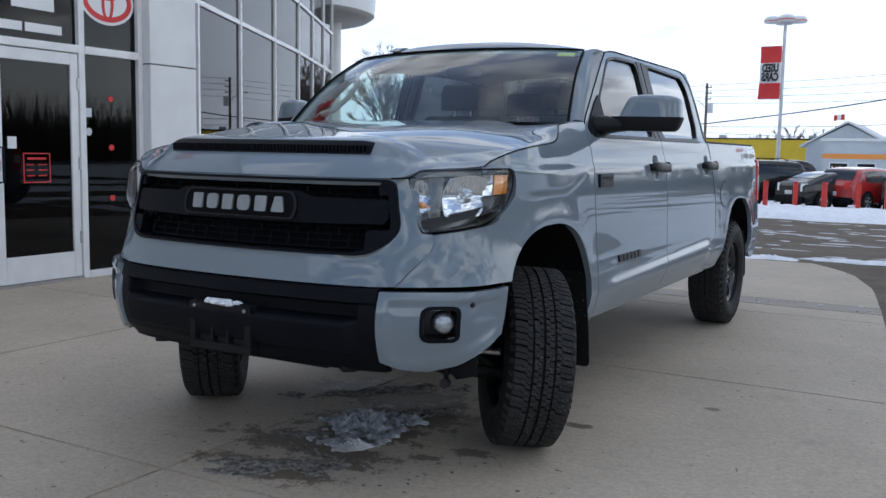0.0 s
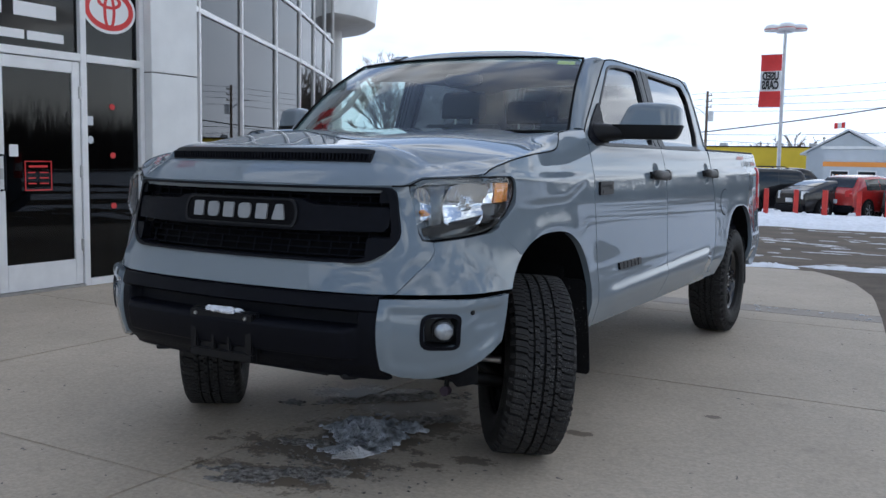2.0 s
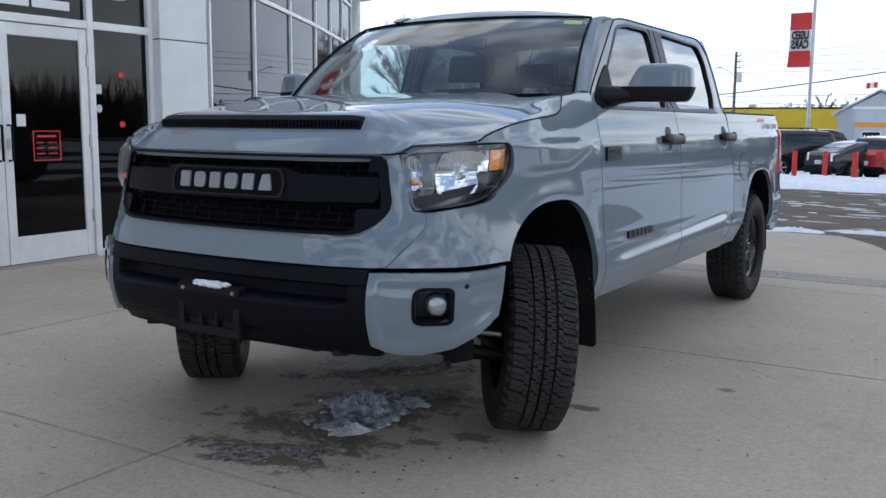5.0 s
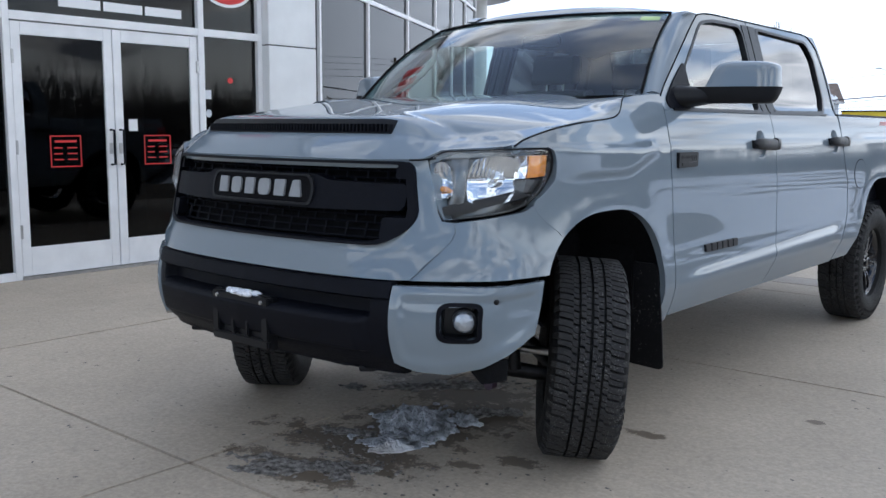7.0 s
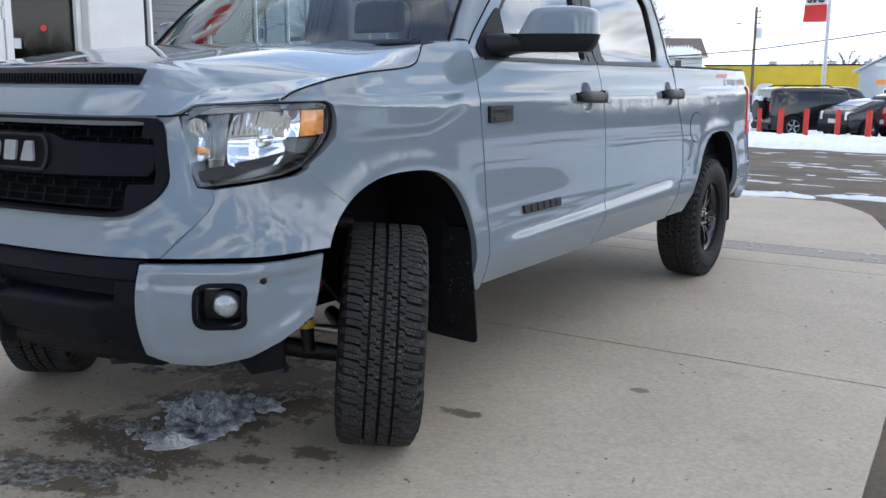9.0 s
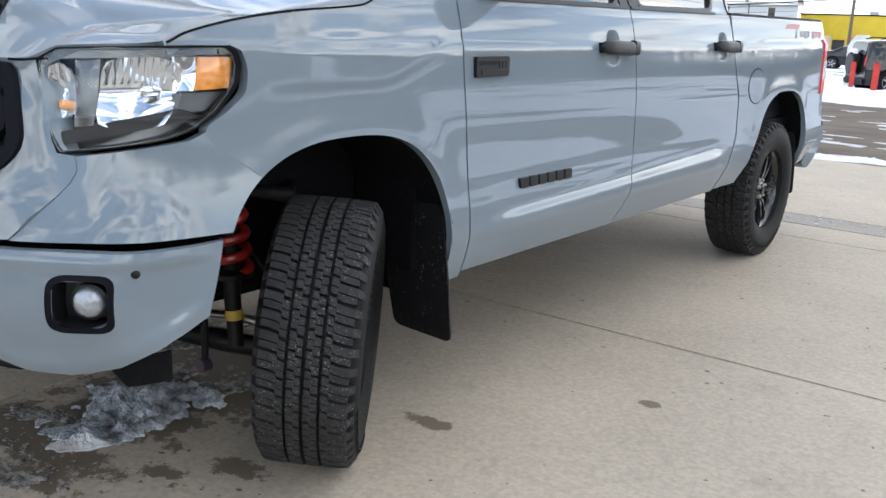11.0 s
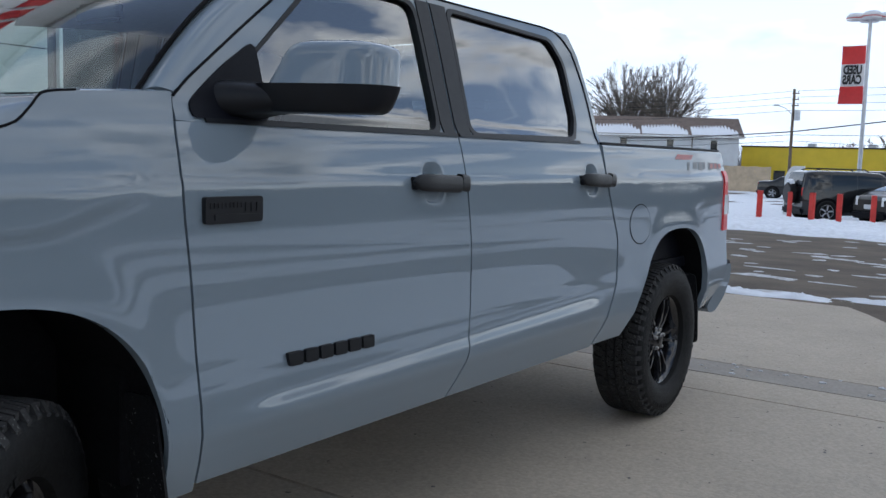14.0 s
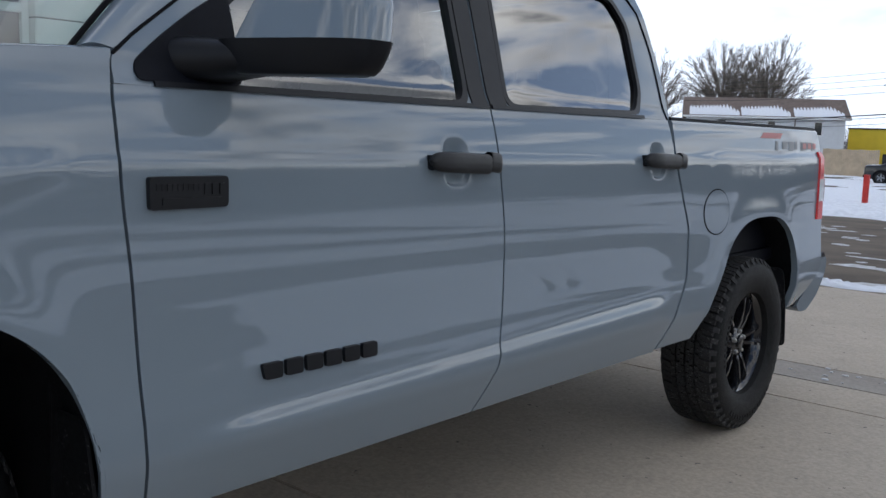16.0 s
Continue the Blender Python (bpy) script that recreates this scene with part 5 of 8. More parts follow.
first = build_wheel()
STEER, CAMBER = 36.0, 3.7
SIZE = Matrix.Diagonal((1.05, 1.012, 1.012, 1))
first.matrix_local = pose(0.843, 0.026, 0.4145 + FLOOR, 0, CAMBER, STEER) @ SIZE
for x, y, tz in ((-0.885, -0.10, 180 + STEER), (0.850, 3.72, 0.0), (-0.850, 3.72, 180.0)):
    m = pose(x, y, 0.4092 + FLOOR, 40 if y > 1 else 15, 0, tz) @ (SIZE if y < 1 else Matrix.Diagonal((0.97, 1.009, 1.009, 1)))
    made = {}
    for o in (first, *first.children_recursive):
        c = o.copy()
        scene.collection.objects.link(c)
        made[o] = c
        c.parent = made.get(o.parent, o.parent)
    made[first].matrix_local = m


# wheel wells
def well(which):
    yc, hw, h = ARCHES[which]
    def f(u, v):
        a = mix2(0.09, math.pi + 0.15, u)
        c, s = math.cos(a), math.sin(a)
        y = yc - (hw + 0.012) * c
        z = ARCH_Z + (h + 0.012) * max(-0.35, s) if s > 0 else ARCH_Z + 0.5 * s
        t = min(1, abs(c))
        z = ARCH_Z + (h + 0.012) * (max(0.0, 1 - t ** ARCH_N)) ** (1 / ARCH_N) if s > 0 else ARCH_Z + 0.4 * s
        return Vector((mix2(0.42, side_x(y, max(0.5, min(1.1, z))) - 0.026, v), y, z))
    bm = grid(f, 48, 8)
    box((0.36, yc - 0.52, 0.46), (0.42, yc + 0.52, ARCH_Z + h), bm, bevel=0)
    return bm


for k in (0, 1):
    both("wheel_well_liner", well(k), "liner", truck, "black wheel well lining")


def flap(y0, tilt, zt, zb, x0, x1):
    """A mud flap hanging behind a wheel."""
    out = rounded([(x0, zt), (x1, zt), (x1 + 0.008, (zt + zb) / 2), (x1, zb), (x0 + 0.015, zb + 0.012), (x0 - 0.01, (zt + zb) / 2)], 0.035)
    bm = prism(out, y0, y0 + 0.008, "y")
    for v in bm.verts:
        v.co.x += 0.028 * ease(x0, x1, v.co.x) * (zt - v.co.z) / (zt - zb)
        v.co.y += tilt * (zt - v.co.z) + 0.02 * math.sin((v.co.x - x0) * 12)
    return bm


both("mud_flap", flap(0.425, 0.09, 0.74, 0.262, 0.735, 0.968), "spatter", truck, "black rubber mud flap with dirt spatter")
both("mud_flap", flap(4.13, 0.05, 0.70, 0.30, 0.74, 0.952), "spatter", truck, "black rubber mud flap")

# ---- truck: front suspension ----
def coil(cx, cy, z0, z1, r, turns, lean):
    pts = []
    n = int(turns * 20)
    for i in range(n + 1):
        a = 2 * math.pi * i / 20
        f = i / n
        pts.append((cx + r * math.cos(a) + lean[0] * f, cy + r * math.sin(a) + lean[1] * f, mix2(z0, z1, f)))
    return pts


both("coil_spring", tube(coil(0.625, -0.165, 0.575, 0.92, 0.068, 6.5, (-0.05, 0.0)), 0.0145, 8), "spring", truck, "red enamelled coil spring")
both("shock_absorber", tube([(0.66, -0.165, 0.34), (0.645, -0.165, 0.50), (0.643, -0.165, 0.57), (0.585, -0.165, 0.92)], [0.024, 0.026, 0.032, 0.034], 14), "steel", truck, "dark metal shock absorber body")
both("shock_label", tube([(0.655, -0.166, 0.425), (0.652, -0.166, 0.455)], 0.0275, 14), material("yellow_label", (0.55, 0.40, 0.06), 0.5), truck)
both("spring_seat", lathe([(0.555, 0.03), (0.56, 0.068), (0.575, 0.070), (0.585, 0.035)], 24, "z", at=(0.637, -0.165, 0)), "steel", truck)
both("upper_arm", tube([(0.48, -0.20, 0.80), (0.60, -0.12, 0.815), (0.73, -0.01, 0.80), (0.60, 0.12, 0.80), (0.46, 0.20, 0.80)], [0.018, 0.02, 0.026, 0.02, 0.018], 10), "steel", truck)
both("lower_arm", tube([(0.42, -0.25, 0.36), (0.58, -0.14, 0.33), (0.78, -0.02, 0.30), (0.58, 0.16, 0.33), (0.42, 0.26, 0.36)], [0.03, 0.036, 0.03, 0.036, 0.03], 10), "steel", truck)
both("tie_rod", tube([(0.36, -0.22, 0.41), (0.62, -0.155, 0.425), (0.79, -0.10, 0.42)], [0.012, 0.012, 0.018], 10), "alu", truck, "bare metal steering rod")
both("stabiliser_link", tube([(0.60, -0.235, 0.44), (0.585, -0.225, 0.28)], 0.011, 10), "steel", truck)
both("link_bush", lathe([(-0.016, 0.022), (0.016, 0.022)], 16, "y", at=(0.585, -0.23, 0.275)), material("worn_bush", (0.05, 0.03, 0.05), 0.5), truck)
both("brake_hose", tube([(0.55, -0.02, 0.86), (0.62, -0.10, 0.74), (0.60, -0.06, 0.62), (0.70, -0.03, 0.50)], 0.008, 8), "satin", truck)
part("stabiliser_bar", tube([(-0.60, -0.24, 0.44), (-0.45, -0.42, 0.42), (0.45, -0.42, 0.42), (0.60, -0.24, 0.44)], 0.016, 10), "steel", truck)
part("skid_plate", prism([(-0.40, -0.86), (0.40, -0.86), (0.36, -0.30), (-0.36, -0.30)], 0.445, 0.455, "z"), "steel", truck)
both("air_dam", flange(grid(lambda u, v: nose(mix2(5.2, 6.6, u), 0.56, 0.05) + Vector((0, 0.0, -0.05 - 0.075 * v * min(1.0, 0.30 + 2.2 * u))), 12, 5), (-0.01, 0.01, 0)), "liner", truck, "black rubber air dam")
both("tow_hook", tube([(0.47, -0.76, 0.46), (0.47, -0.86, 0.46), (0.50, -0.885, 0.46), (0.53, -0.86, 0.46), (0.53, -0.76, 0.46)], 0.013, 8), "satin", truck)
both("rear_axle", tube([(0.0, 3.70, 0.40), (0.72, 3.70, 0.40)], 0.05, 14), "steel", truck)
both("leaf_spring", box((0.53, 3.15, 0.47), (0.59, 4.3, 0.50), bevel=0.01), "steel", truck)

# ---- truck: grille ----
grille_root = part("grille", flange(ring(GRILLE, resample([(p[0] * (0.955 if abs(p[1] - 1.06) < 0.2 else 0.96), 1.06 + (p[1] - 1.06) * 0.93) for p in GR], 120), lambda x, z: nose_at(x, z) + Vector((0, -0.012, 0)), 3), (0, 0.05, 0)), "plastic", truck, "black grille with mesh insert")
INSET = 0.045


def grille_limit(z):
    """Half width of the grille's opening at a height."""
    return float(np.interp(z, [0.925, 0.965, 1.02, 1.20], [0.560, 0.645, 0.665, 0.62]))


bm = None
rows_z = [0.935 + 0.026 * k for k in range(11)]
for z in rows_z:
    xl = grille_limit(z)
    pts = [tuple(nose_at(-xl + 2 * xl * i / 16, z) + Vector((0, INSET, 0))) for i in range(17)]
    bm = tube(pts, 0.0042, 5, bm)
part("mesh_insert", bm, "plastic", grille_root)["kind"] = "stuff"
bm = None
for k, z in enumerate(rows_z[:-1]):
    xl = grille_limit(z + 0.013)
    n = int(2 * xl / 0.085)
    for i in range(n + 1):
        x = -xl + (i + 0.5 * (k % 2)) * 0.085
        if abs(x) < xl:
            p, q = nose_at(x, z), nose_at(x, z + 0.026)
            bm = tube([p + Vector((0, INSET - 0.012, 0)), q + Vector((0, INSET - 0.012, 0))], 0.0042, 5, bm)
part("mesh_tooth", bm, "plastic", grille_root)["kind"] = "stuff"
part("mesh_back", fill(resample([(p[0] * 0.97, 1.06 + (p[1] - 1.06) * 0.96) for p in GR], 80), lambda x, z: nose_at(x, z) + Vector((0, INSET + 0.05, 0)), 6), "liner", grille_root)


def slab_on_nose(outline, depth, back, nx=None):
    """A slab that follows the curve of the front."""
    return flange(fill(resample(outline, 96), lambda x, z: nose_at(x, z) + Vector((0, -depth, 0)), 8), (0, back, 0))


bar = rounded([(-0.655, 1.036), (-0.655, 1.128), (-0.34, 1.132), (-0.30, 1.153), (0.30, 1.153), (0.34, 1.132), (0.655, 1.128), (0.655, 1.036), (0.32, 1.030), (-0.32, 1.030)], 0.016)
part("cross_bar", slab_on_nose(bar, 0.004, 0.05), "plastic", grille_root, "dark charcoal cross bar")
for sgn in (1, -1):
    part("end_block", slab_on_nose(rounded([(sgn * 0.58, 0.942), (sgn * 0.58, 1.012), (sgn * 0.70, 1.012), (sgn * 0.685, 0.975), (sgn * 0.64, 0.942)], 0.012), 0.006, 0.05), "plastic", grille_root)
    part("end_block", slab_on_nose(rounded([(sgn * 0.60, 1.145), (sgn * 0.60, 1.19), (sgn * 0.655, 1.19), (sgn * 0.665, 1.145)], 0.010), 0.002, 0.05), "plastic", grille_root)
plate = rounded([(-0.275, 1.046), (-0.285, 1.10), (-0.265, 1.143), (0.265, 1.143), (0.285, 1.10), (0.275, 1.046)], 0.02)
part("name_plate", slab_on_nose(plate, 0.008, 0.012), "liner", grille_root, "black name plate")
plate_edge = resample(plate, 96)
part("plate_rim", flange(ring([(p[0] * 1.045, 1.095 + (p[1] - 1.095) * 1.14) for p in plate_edge], plate_edge, lambda x, z: nose_at(x, z) + Vector((0, -0.012, 0)), 2), (0, 0.012, 0)), "satin", grille_root)
# six plain silver blocks in place of the lettering
for k in range(6):
    cx = -0.208 + k * 0.0832
    w = (0.027, 0.030, 0.027, 0.030, 0.027, 0.030)[k]
    h0, h1 = 1.066, 1.127
    o = rounded([(cx - w, h0), (cx + w, h0), (cx + w * (0.55 if k == 5 else 1.0), h1), (cx - w * (0.55 if k == 5 else 1.0), h1)], 0.02 if k in (1, 3) else 0.006)
    part("letter_block", slab_on_nose(o, 0.016, 0.008), "letters", grille_root, "plain silver block")

# hood scoop
def scoop(u, v):
    x = mix2(-0.525, 0.525, u)
    d = mix2(0.096, 0.127, v)
    y = nose_top(abs(x)) + d
    return Vector((x, y - 0.004, hood_height(x, y) + 0.0015))


part("hood_scoop", flange(grid(scoop, 50, 4), (0, 0.02, -0.01)), "satin", truck, "black mesh slot in the hood")
bm = None
for i in range(64):
    x = -0.515 + i * 1.03 / 63
    y0 = nose_top(abs(x)) + 0.10
    bm = box((x - 0.004, y0 - 0.008, hood_height(x, y0) + 0.004), (x + 0.004, y0 + 0.012, hood_height(x, y0) + 0.032), bm, bevel=0)
part("scoop_mesh", bm, "plastic", truck, smooth=0)["kind"] = "stuff"

# ---- truck: headlights ----
# outline by station and height
HL = rounded([(3.33, 1.213), (3.82, 1.241), (5.0, 1.2505), (6.06, 1.2535), (6.23, 1.240), (6.34, 1.195), (6.335, 1.158), (6.15, 1.095), (5.88, 1.054), (5.55, 1.034), (4.95, 1.018), (4.02, 1.000), (3.86, 1.03)], 0.02)
HL = resample(HL, 110)


def shrunk(f):
    return [(5.0 + (s - 5.0) * f, 1.128 + (z - 1.128) * f) for s, z in HL]


def hl_patch(corners, inset, nu=12, nv=8, bulge=0.0, ripple=0):
    """A patch between four corners (station, height), with an optional swell and flutes."""
    a, b, c, d = [Vector(q) for q in corners]
    def f(u, v):
        q = a.lerp(b, u).lerp(d.lerp(c, u), v)
        dep = inset + bulge * math.sin(math.pi * u) * math.sin(math.pi * v)
        if ripple:
            dep += 0.004 * math.sin(u * math.pi * ripple)
        return nose(q.x, q.y, dep)
    return flange(grid(f, nu, nv), (-0.01, 0.015, 0))


def fluted_bowl(c, half, front, deep, flutes, turn=0.0, nu=72, nv=24):
    """A parabolic reflector with upright flutes; c and half in station and height."""
    def f(u, v):
        a, b = 2 * u - 1, 2 * v - 1
        s = c[0] + half[0] * (a * math.sqrt(1 - 0.30 * b * b) + turn * b)
        z = c[1] + half[1] * b * math.sqrt(1 - 0.34 * a * a)
        r = min(1.0, 0.62 * a * a + 0.62 * b * b)
        upper = ease(0.05, 0.45, b)
        dep = deep + (front - deep) * r - 0.004 * upper * abs(math.sin(math.pi * flutes * u)) + 0.005 * (1 - upper) * ease(-0.08, 0.08, math.sin(5.0 * b + 0.9))
        return nose(s, z, dep)
    return flange(grid(f, nu, nv), (-0.004, 0.008, 0))


def lens_at(s, z):
    """The clear cover, domed towards its middle."""
    return nose(s, z, 0.002 - 0.034 * ease(0.0, 1.0, min(1.0, (s - 3.3) / 1.2)) * ease(0.0, 1.0, min(1.0, (6.4 - s) / 1.4)) * ease(0.0, 1.0, min((z - 1.0) / 0.09, (1.255 - z) / 0.07)))


for mirror_side in (0, 1):
    def give(name, bm, mat, parent, label="", smooth=40):
        return part(name, flipped(bm) if mirror_side else bm, mat, parent, label, smooth)
    shell = fill(shrunk(0.99), lambda s, z: nose(s, z, 0.085), 8)
    k = len(HL)
    rim_a = [shell.verts.new(nose(s, z, 0.0)) for s, z in HL]
    rim_b = [shell.verts.new(nose(s, z, 0.085)) for s, z in shrunk(0.99)]
    for i in range(k):
        shell.faces.new((rim_a[i], rim_a[(i + 1) % k], rim_b[(i + 1) % k], rim_b[i]))
    head = give("headlight", shell, "bezel", truck, "clear headlight with chrome reflectors and amber side marker")
    ln = give("lens", ring(shrunk(0.985), shrunk(0.0005), lens_at, 12), "lens", head)
    ln.visible_shadow = False
    give("rim", flange(ring(HL, shrunk(0.962), lambda s, z: nose(s, z, 0.0005), 3), (-0.004, 0.008, 0)), "liner", head, "black rim")
    give("lens_edge", flange(ring(shrunk(0.961), shrunk(0.947), lambda s, z: nose(s, z, 0.003), 2), (-0.004, 0.008, 0)), "bezel", head, "pale moulded lens edge")
    give("lower_bezel", hl_patch([(3.92, 1.012), (6.0, 1.085), (5.62, 1.105), (3.88, 1.045)], 0.022, 24, 4), "smoke", head)
    give("bezel_step", hl_patch([(4.02, 1.040), (5.62, 1.088), (5.50, 1.094), (4.30, 1.066)], 0.034, 24, 3), "satin", head)
    give("main_reflector", fluted_bowl((5.02, 1.140), (0.56, 0.086), 0.012, 0.064, 11), "reflector", head, "fluted chrome reflector")
    give("bulb", lathe([(-0.02, 0.004), (-0.015, 0.013), (0.02, 0.013), (0.035, 0.008)], 16, "y", at=tuple(nose(5.15, 1.145, 0.045))), "chrome", head)
    give("inner_reflector", fluted_bowl((3.90, 1.142), (0.25, 0.062), 0.012, 0.040, 4, -0.30, 32, 20), "reflector", head, "small chrome reflector")
    give("divider", hl_patch([(4.16, 1.06), (4.46, 1.06), (4.44, 1.222), (4.06, 1.222)], 0.030, 8, 8, -0.010), "bezel", head)
    give("side_pocket", hl_patch([(5.60, 1.092), (6.06, 1.098), (6.24, 1.142), (5.50, 1.140)], 0.030, 12, 6), "bezel", head)
    give("turn_bulb", lathe([(-0.012, 0.004), (-0.008, 0.011), (0.010, 0.011), (0.016, 0.006)], 14, "y", at=tuple(nose(3.96, 1.110, 0.026))), "amber", head, "small amber bulb")
    give("upper_bezel", hl_patch([(3.58, 1.212), (6.0, 1.232), (5.98, 1.246), (3.70, 1.232)], 0.016, 24, 3), "bezel", head)
    give("side_reflector", hl_patch([(5.50, 1.146), (5.80, 1.146), (5.74, 1.226), (5.40, 1.226)], 0.024, 8, 8, 0.010), "reflector", head)
    give("amber_marker", hl_patch([(5.79, 1.147), (6.275, 1.152), (6.20, 1.226), (5.73, 1.226)], 0.018, 12, 8, -0.006, 3), "amber", head, "amber side marker")

# ---- truck: fog lamps, sensors, plate holder ----
for mirror_side in (0, 1):
    def give(name, bm, mat, parent, label="", smooth=40):
        return part(name, flipped(bm) if mirror_side else bm, mat, parent, label, smooth)
    def pocket(u, v):
        # open box sunk into the bumper end
        s = mix2(4.43, 5.55, u)
        z = mix2(0.600, 0.728, v)
        e = min(u, 1 - u, v, 1 - v)
        return nose(s, z, 0.003 + 0.056 * ease(0.05, 0.13, e))
    fog = give("fog_lamp", grid(pocket, 40, 30), "smoke", truck, "round fog lamp in a black square bezel")
    frame_o = [(10 * a, b) for a, b in resample(rounded([(0.438, 0.594), (0.560, 0.594), (0.560, 0.735), (0.438, 0.735)], 0.034, 6), 72)]
    frame_i = [(4.99 + (q[0] - 4.99) * 0.84, 0.665 + (q[1] - 0.665) * 0.80) for q in frame_o]
    give("bezel_rim", flange(ring(frame_o, frame_i, lambda a, b: nose(a, b, -0.0025), 2), (0.0, 0.010, 0)), "plastic", fog)
    c = nose(5.10, 0.666, 0.0)
    tn = (nose(5.2, 0.664) - nose(4.85, 0.664)).normalized()
    nrm = Vector((tn.y, -tn.x, 0))
    bm = lathe([(-0.03, 0.037), (0.004, 0.037), (0.012, 0.033), (0.018, 0.024), (0.021, 0.010)], 32, "y")
    bmesh.ops.rotate(bm, verts=bm.verts, cent=(0, 0, 0), matrix=Matrix.Rotation(math.atan2(-nrm.x, nrm.y) , 3, "Z"))
    bmesh.ops.translate(bm, verts=bm.verts, vec=c - nrm * 0.022)
    give("lamp_glass", bm, "foglass", fog, "clear bright lamp face")
    bm = lathe([(-0.03, 0.044), (0.002, 0.044), (0.004, 0.040)], 32, "y")
    bmesh.ops.rotate(bm, verts=bm.verts, cent=(0, 0, 0), matrix=Matrix.Rotation(math.atan2(-nrm.x, nrm.y), 3, "Z"))
    bmesh.ops.translate(bm, verts=bm.verts, vec=c - nrm * 0.026)
    give("lamp_ring", bm, "satin", fog)
    p = nose(5.93, 0.737)
    bm = bmesh.new()
    bmesh.ops.create_uvsphere(bm, u_segments=16, v_segments=8, radius=0.0125)
    bmesh.ops.translate(bm, verts=bm.verts, vec=p + Vector((-0.003, 0.004, 0)))
    give("parking_sensor", bm, "satin", truck)

holder = None
for lo, hi in (((-0.165, -1.034, 0.655), (0.165, -1.012, 0.690)), ((-0.165, -1.034, 0.497), (0.165, -1.012, 0.530)), ((-0.165, -1.034, 0.53), (-0.125, -1.012, 0.655)), ((0.125, -1.034, 0.53), (0.165, -1.012, 0.655)),
               ((-0.052, -1.034, 0.53), (-0.030, -1.012, 0.655)), ((0.030, -1.034, 0.53), (0.052, -1.012, 0.655)), ((-0.17, -1.016, 0.49), (0.17, -0.985, 0.695))):
    holder = box(lo, hi, holder, bevel=0.005)
plate_holder = part("plate_holder", holder, "satin", truck, "empty black number plate holder")
for x in (-0.13, 0.13):
    part("bolt", lathe([(-1.040, 0.007), (-1.033, 0.009), (-1.030, 0.009)], 10, "y", at=(x, 0, 0.672)), "alu", plate_holder)

# ---- truck: doors' fittings ----
def handle_at(y0, y1, z, parents):
    for k in (0, 1):
        fl = (lambda b: flipped(b)) if k else (lambda b: b)
        yc = (y0 + y1) / 2
        c = min(HANDLES, key=lambda q: abs(q[0] - yc))
        def scooped(u, v):
            a, r = 2 * math.pi * u, max(0.02, v)
            ca, sa = math.cos(a), math.sin(a)
            k = r / (abs(ca) ** 3 + abs(sa) ** 3) ** (1 / 3)
            y, zz = c[0] + 0.0756 * k * ca, c[1] + 0.0882 * k * sa
            low = ease(-0.25, 0.25, -sa)
            q = min(1.0, r / 0.79)
            deep = mix2(0.034 * (1 - q), 0.013 * (1 - ease(0.84, 1.0, q)), low)
            return flank(y, zz) + Vector((0.0004 - 0.0010 * ease(0.84, 1.0, r) - deep, 0, 0))
        cup = grid(scooped, 72, 36)
        bmesh.ops.remove_doubles(cup, verts=cup.verts, dist=0.0002)
        bx = side_x(yc, z)
        def bar(u, v, a0, a1, tall, thick, push, outer):
            """A rounded grip: sections along y, rounded off at its outer end and cut square at the other."""
            e = 2 * u - 1
            e = max(0.0, -e if outer < 0 else e)
            k = max(0.02, (1 - e ** 7) ** 0.5) * (0.93 if u in (0, 1) else 1.0)
            t = 2 * math.pi * v
            ct, st = math.cos(t), math.sin(t)
            out = math.copysign(abs(ct) ** 0.6, ct) * thick * (0.55 + 0.45 * k)
            up = math.copysign(abs(st) ** 0.65, st) * tall * k
            return Vector((bx + push * (0.45 + 0.55 * (1 - e ** 3)) + out, mix2(a0, a1, u), z + up + 0.004 * (1 - 2 * u)))
        h = part("handle", fl(grid(lambda u, v: bar(u, v, y0, y1 - 0.066, 0.0285, 0.015, 0.036, -1), 28, 24)), "grip", parents[k], "dark grey pull handle")
        part("handle_end", fl(grid(lambda u, v: bar(u, v, y1 - 0.064, y1, 0.0285, 0.017, 0.034, 1), 16, 24)), "grip", h)
        part("handle_mount", fl(prism([(y0 + 0.005, z - 0.02), (y0 + 0.05, z - 0.02), (y0 + 0.05, z + 0.02), (y0 + 0.005, z + 0.02)], bx - 0.01, bx + 0.022, "x", bevel=0.004)), "satin", h)
        part("handle_cup", fl(cup), "paint", h)
        if k == 0:
            part("key_lock", lathe([(bx + 0.03, 0.010), (bx + 0.0475, 0.010)], 16, "x", at=(0, y1 - 0.030, z - 0.002)), "gloss", h)


handle_at(1.415, 1.705, 1.243, doors["front_door"])
handle_at(2.60, 2.885, 1.245, doors["rear_door"])

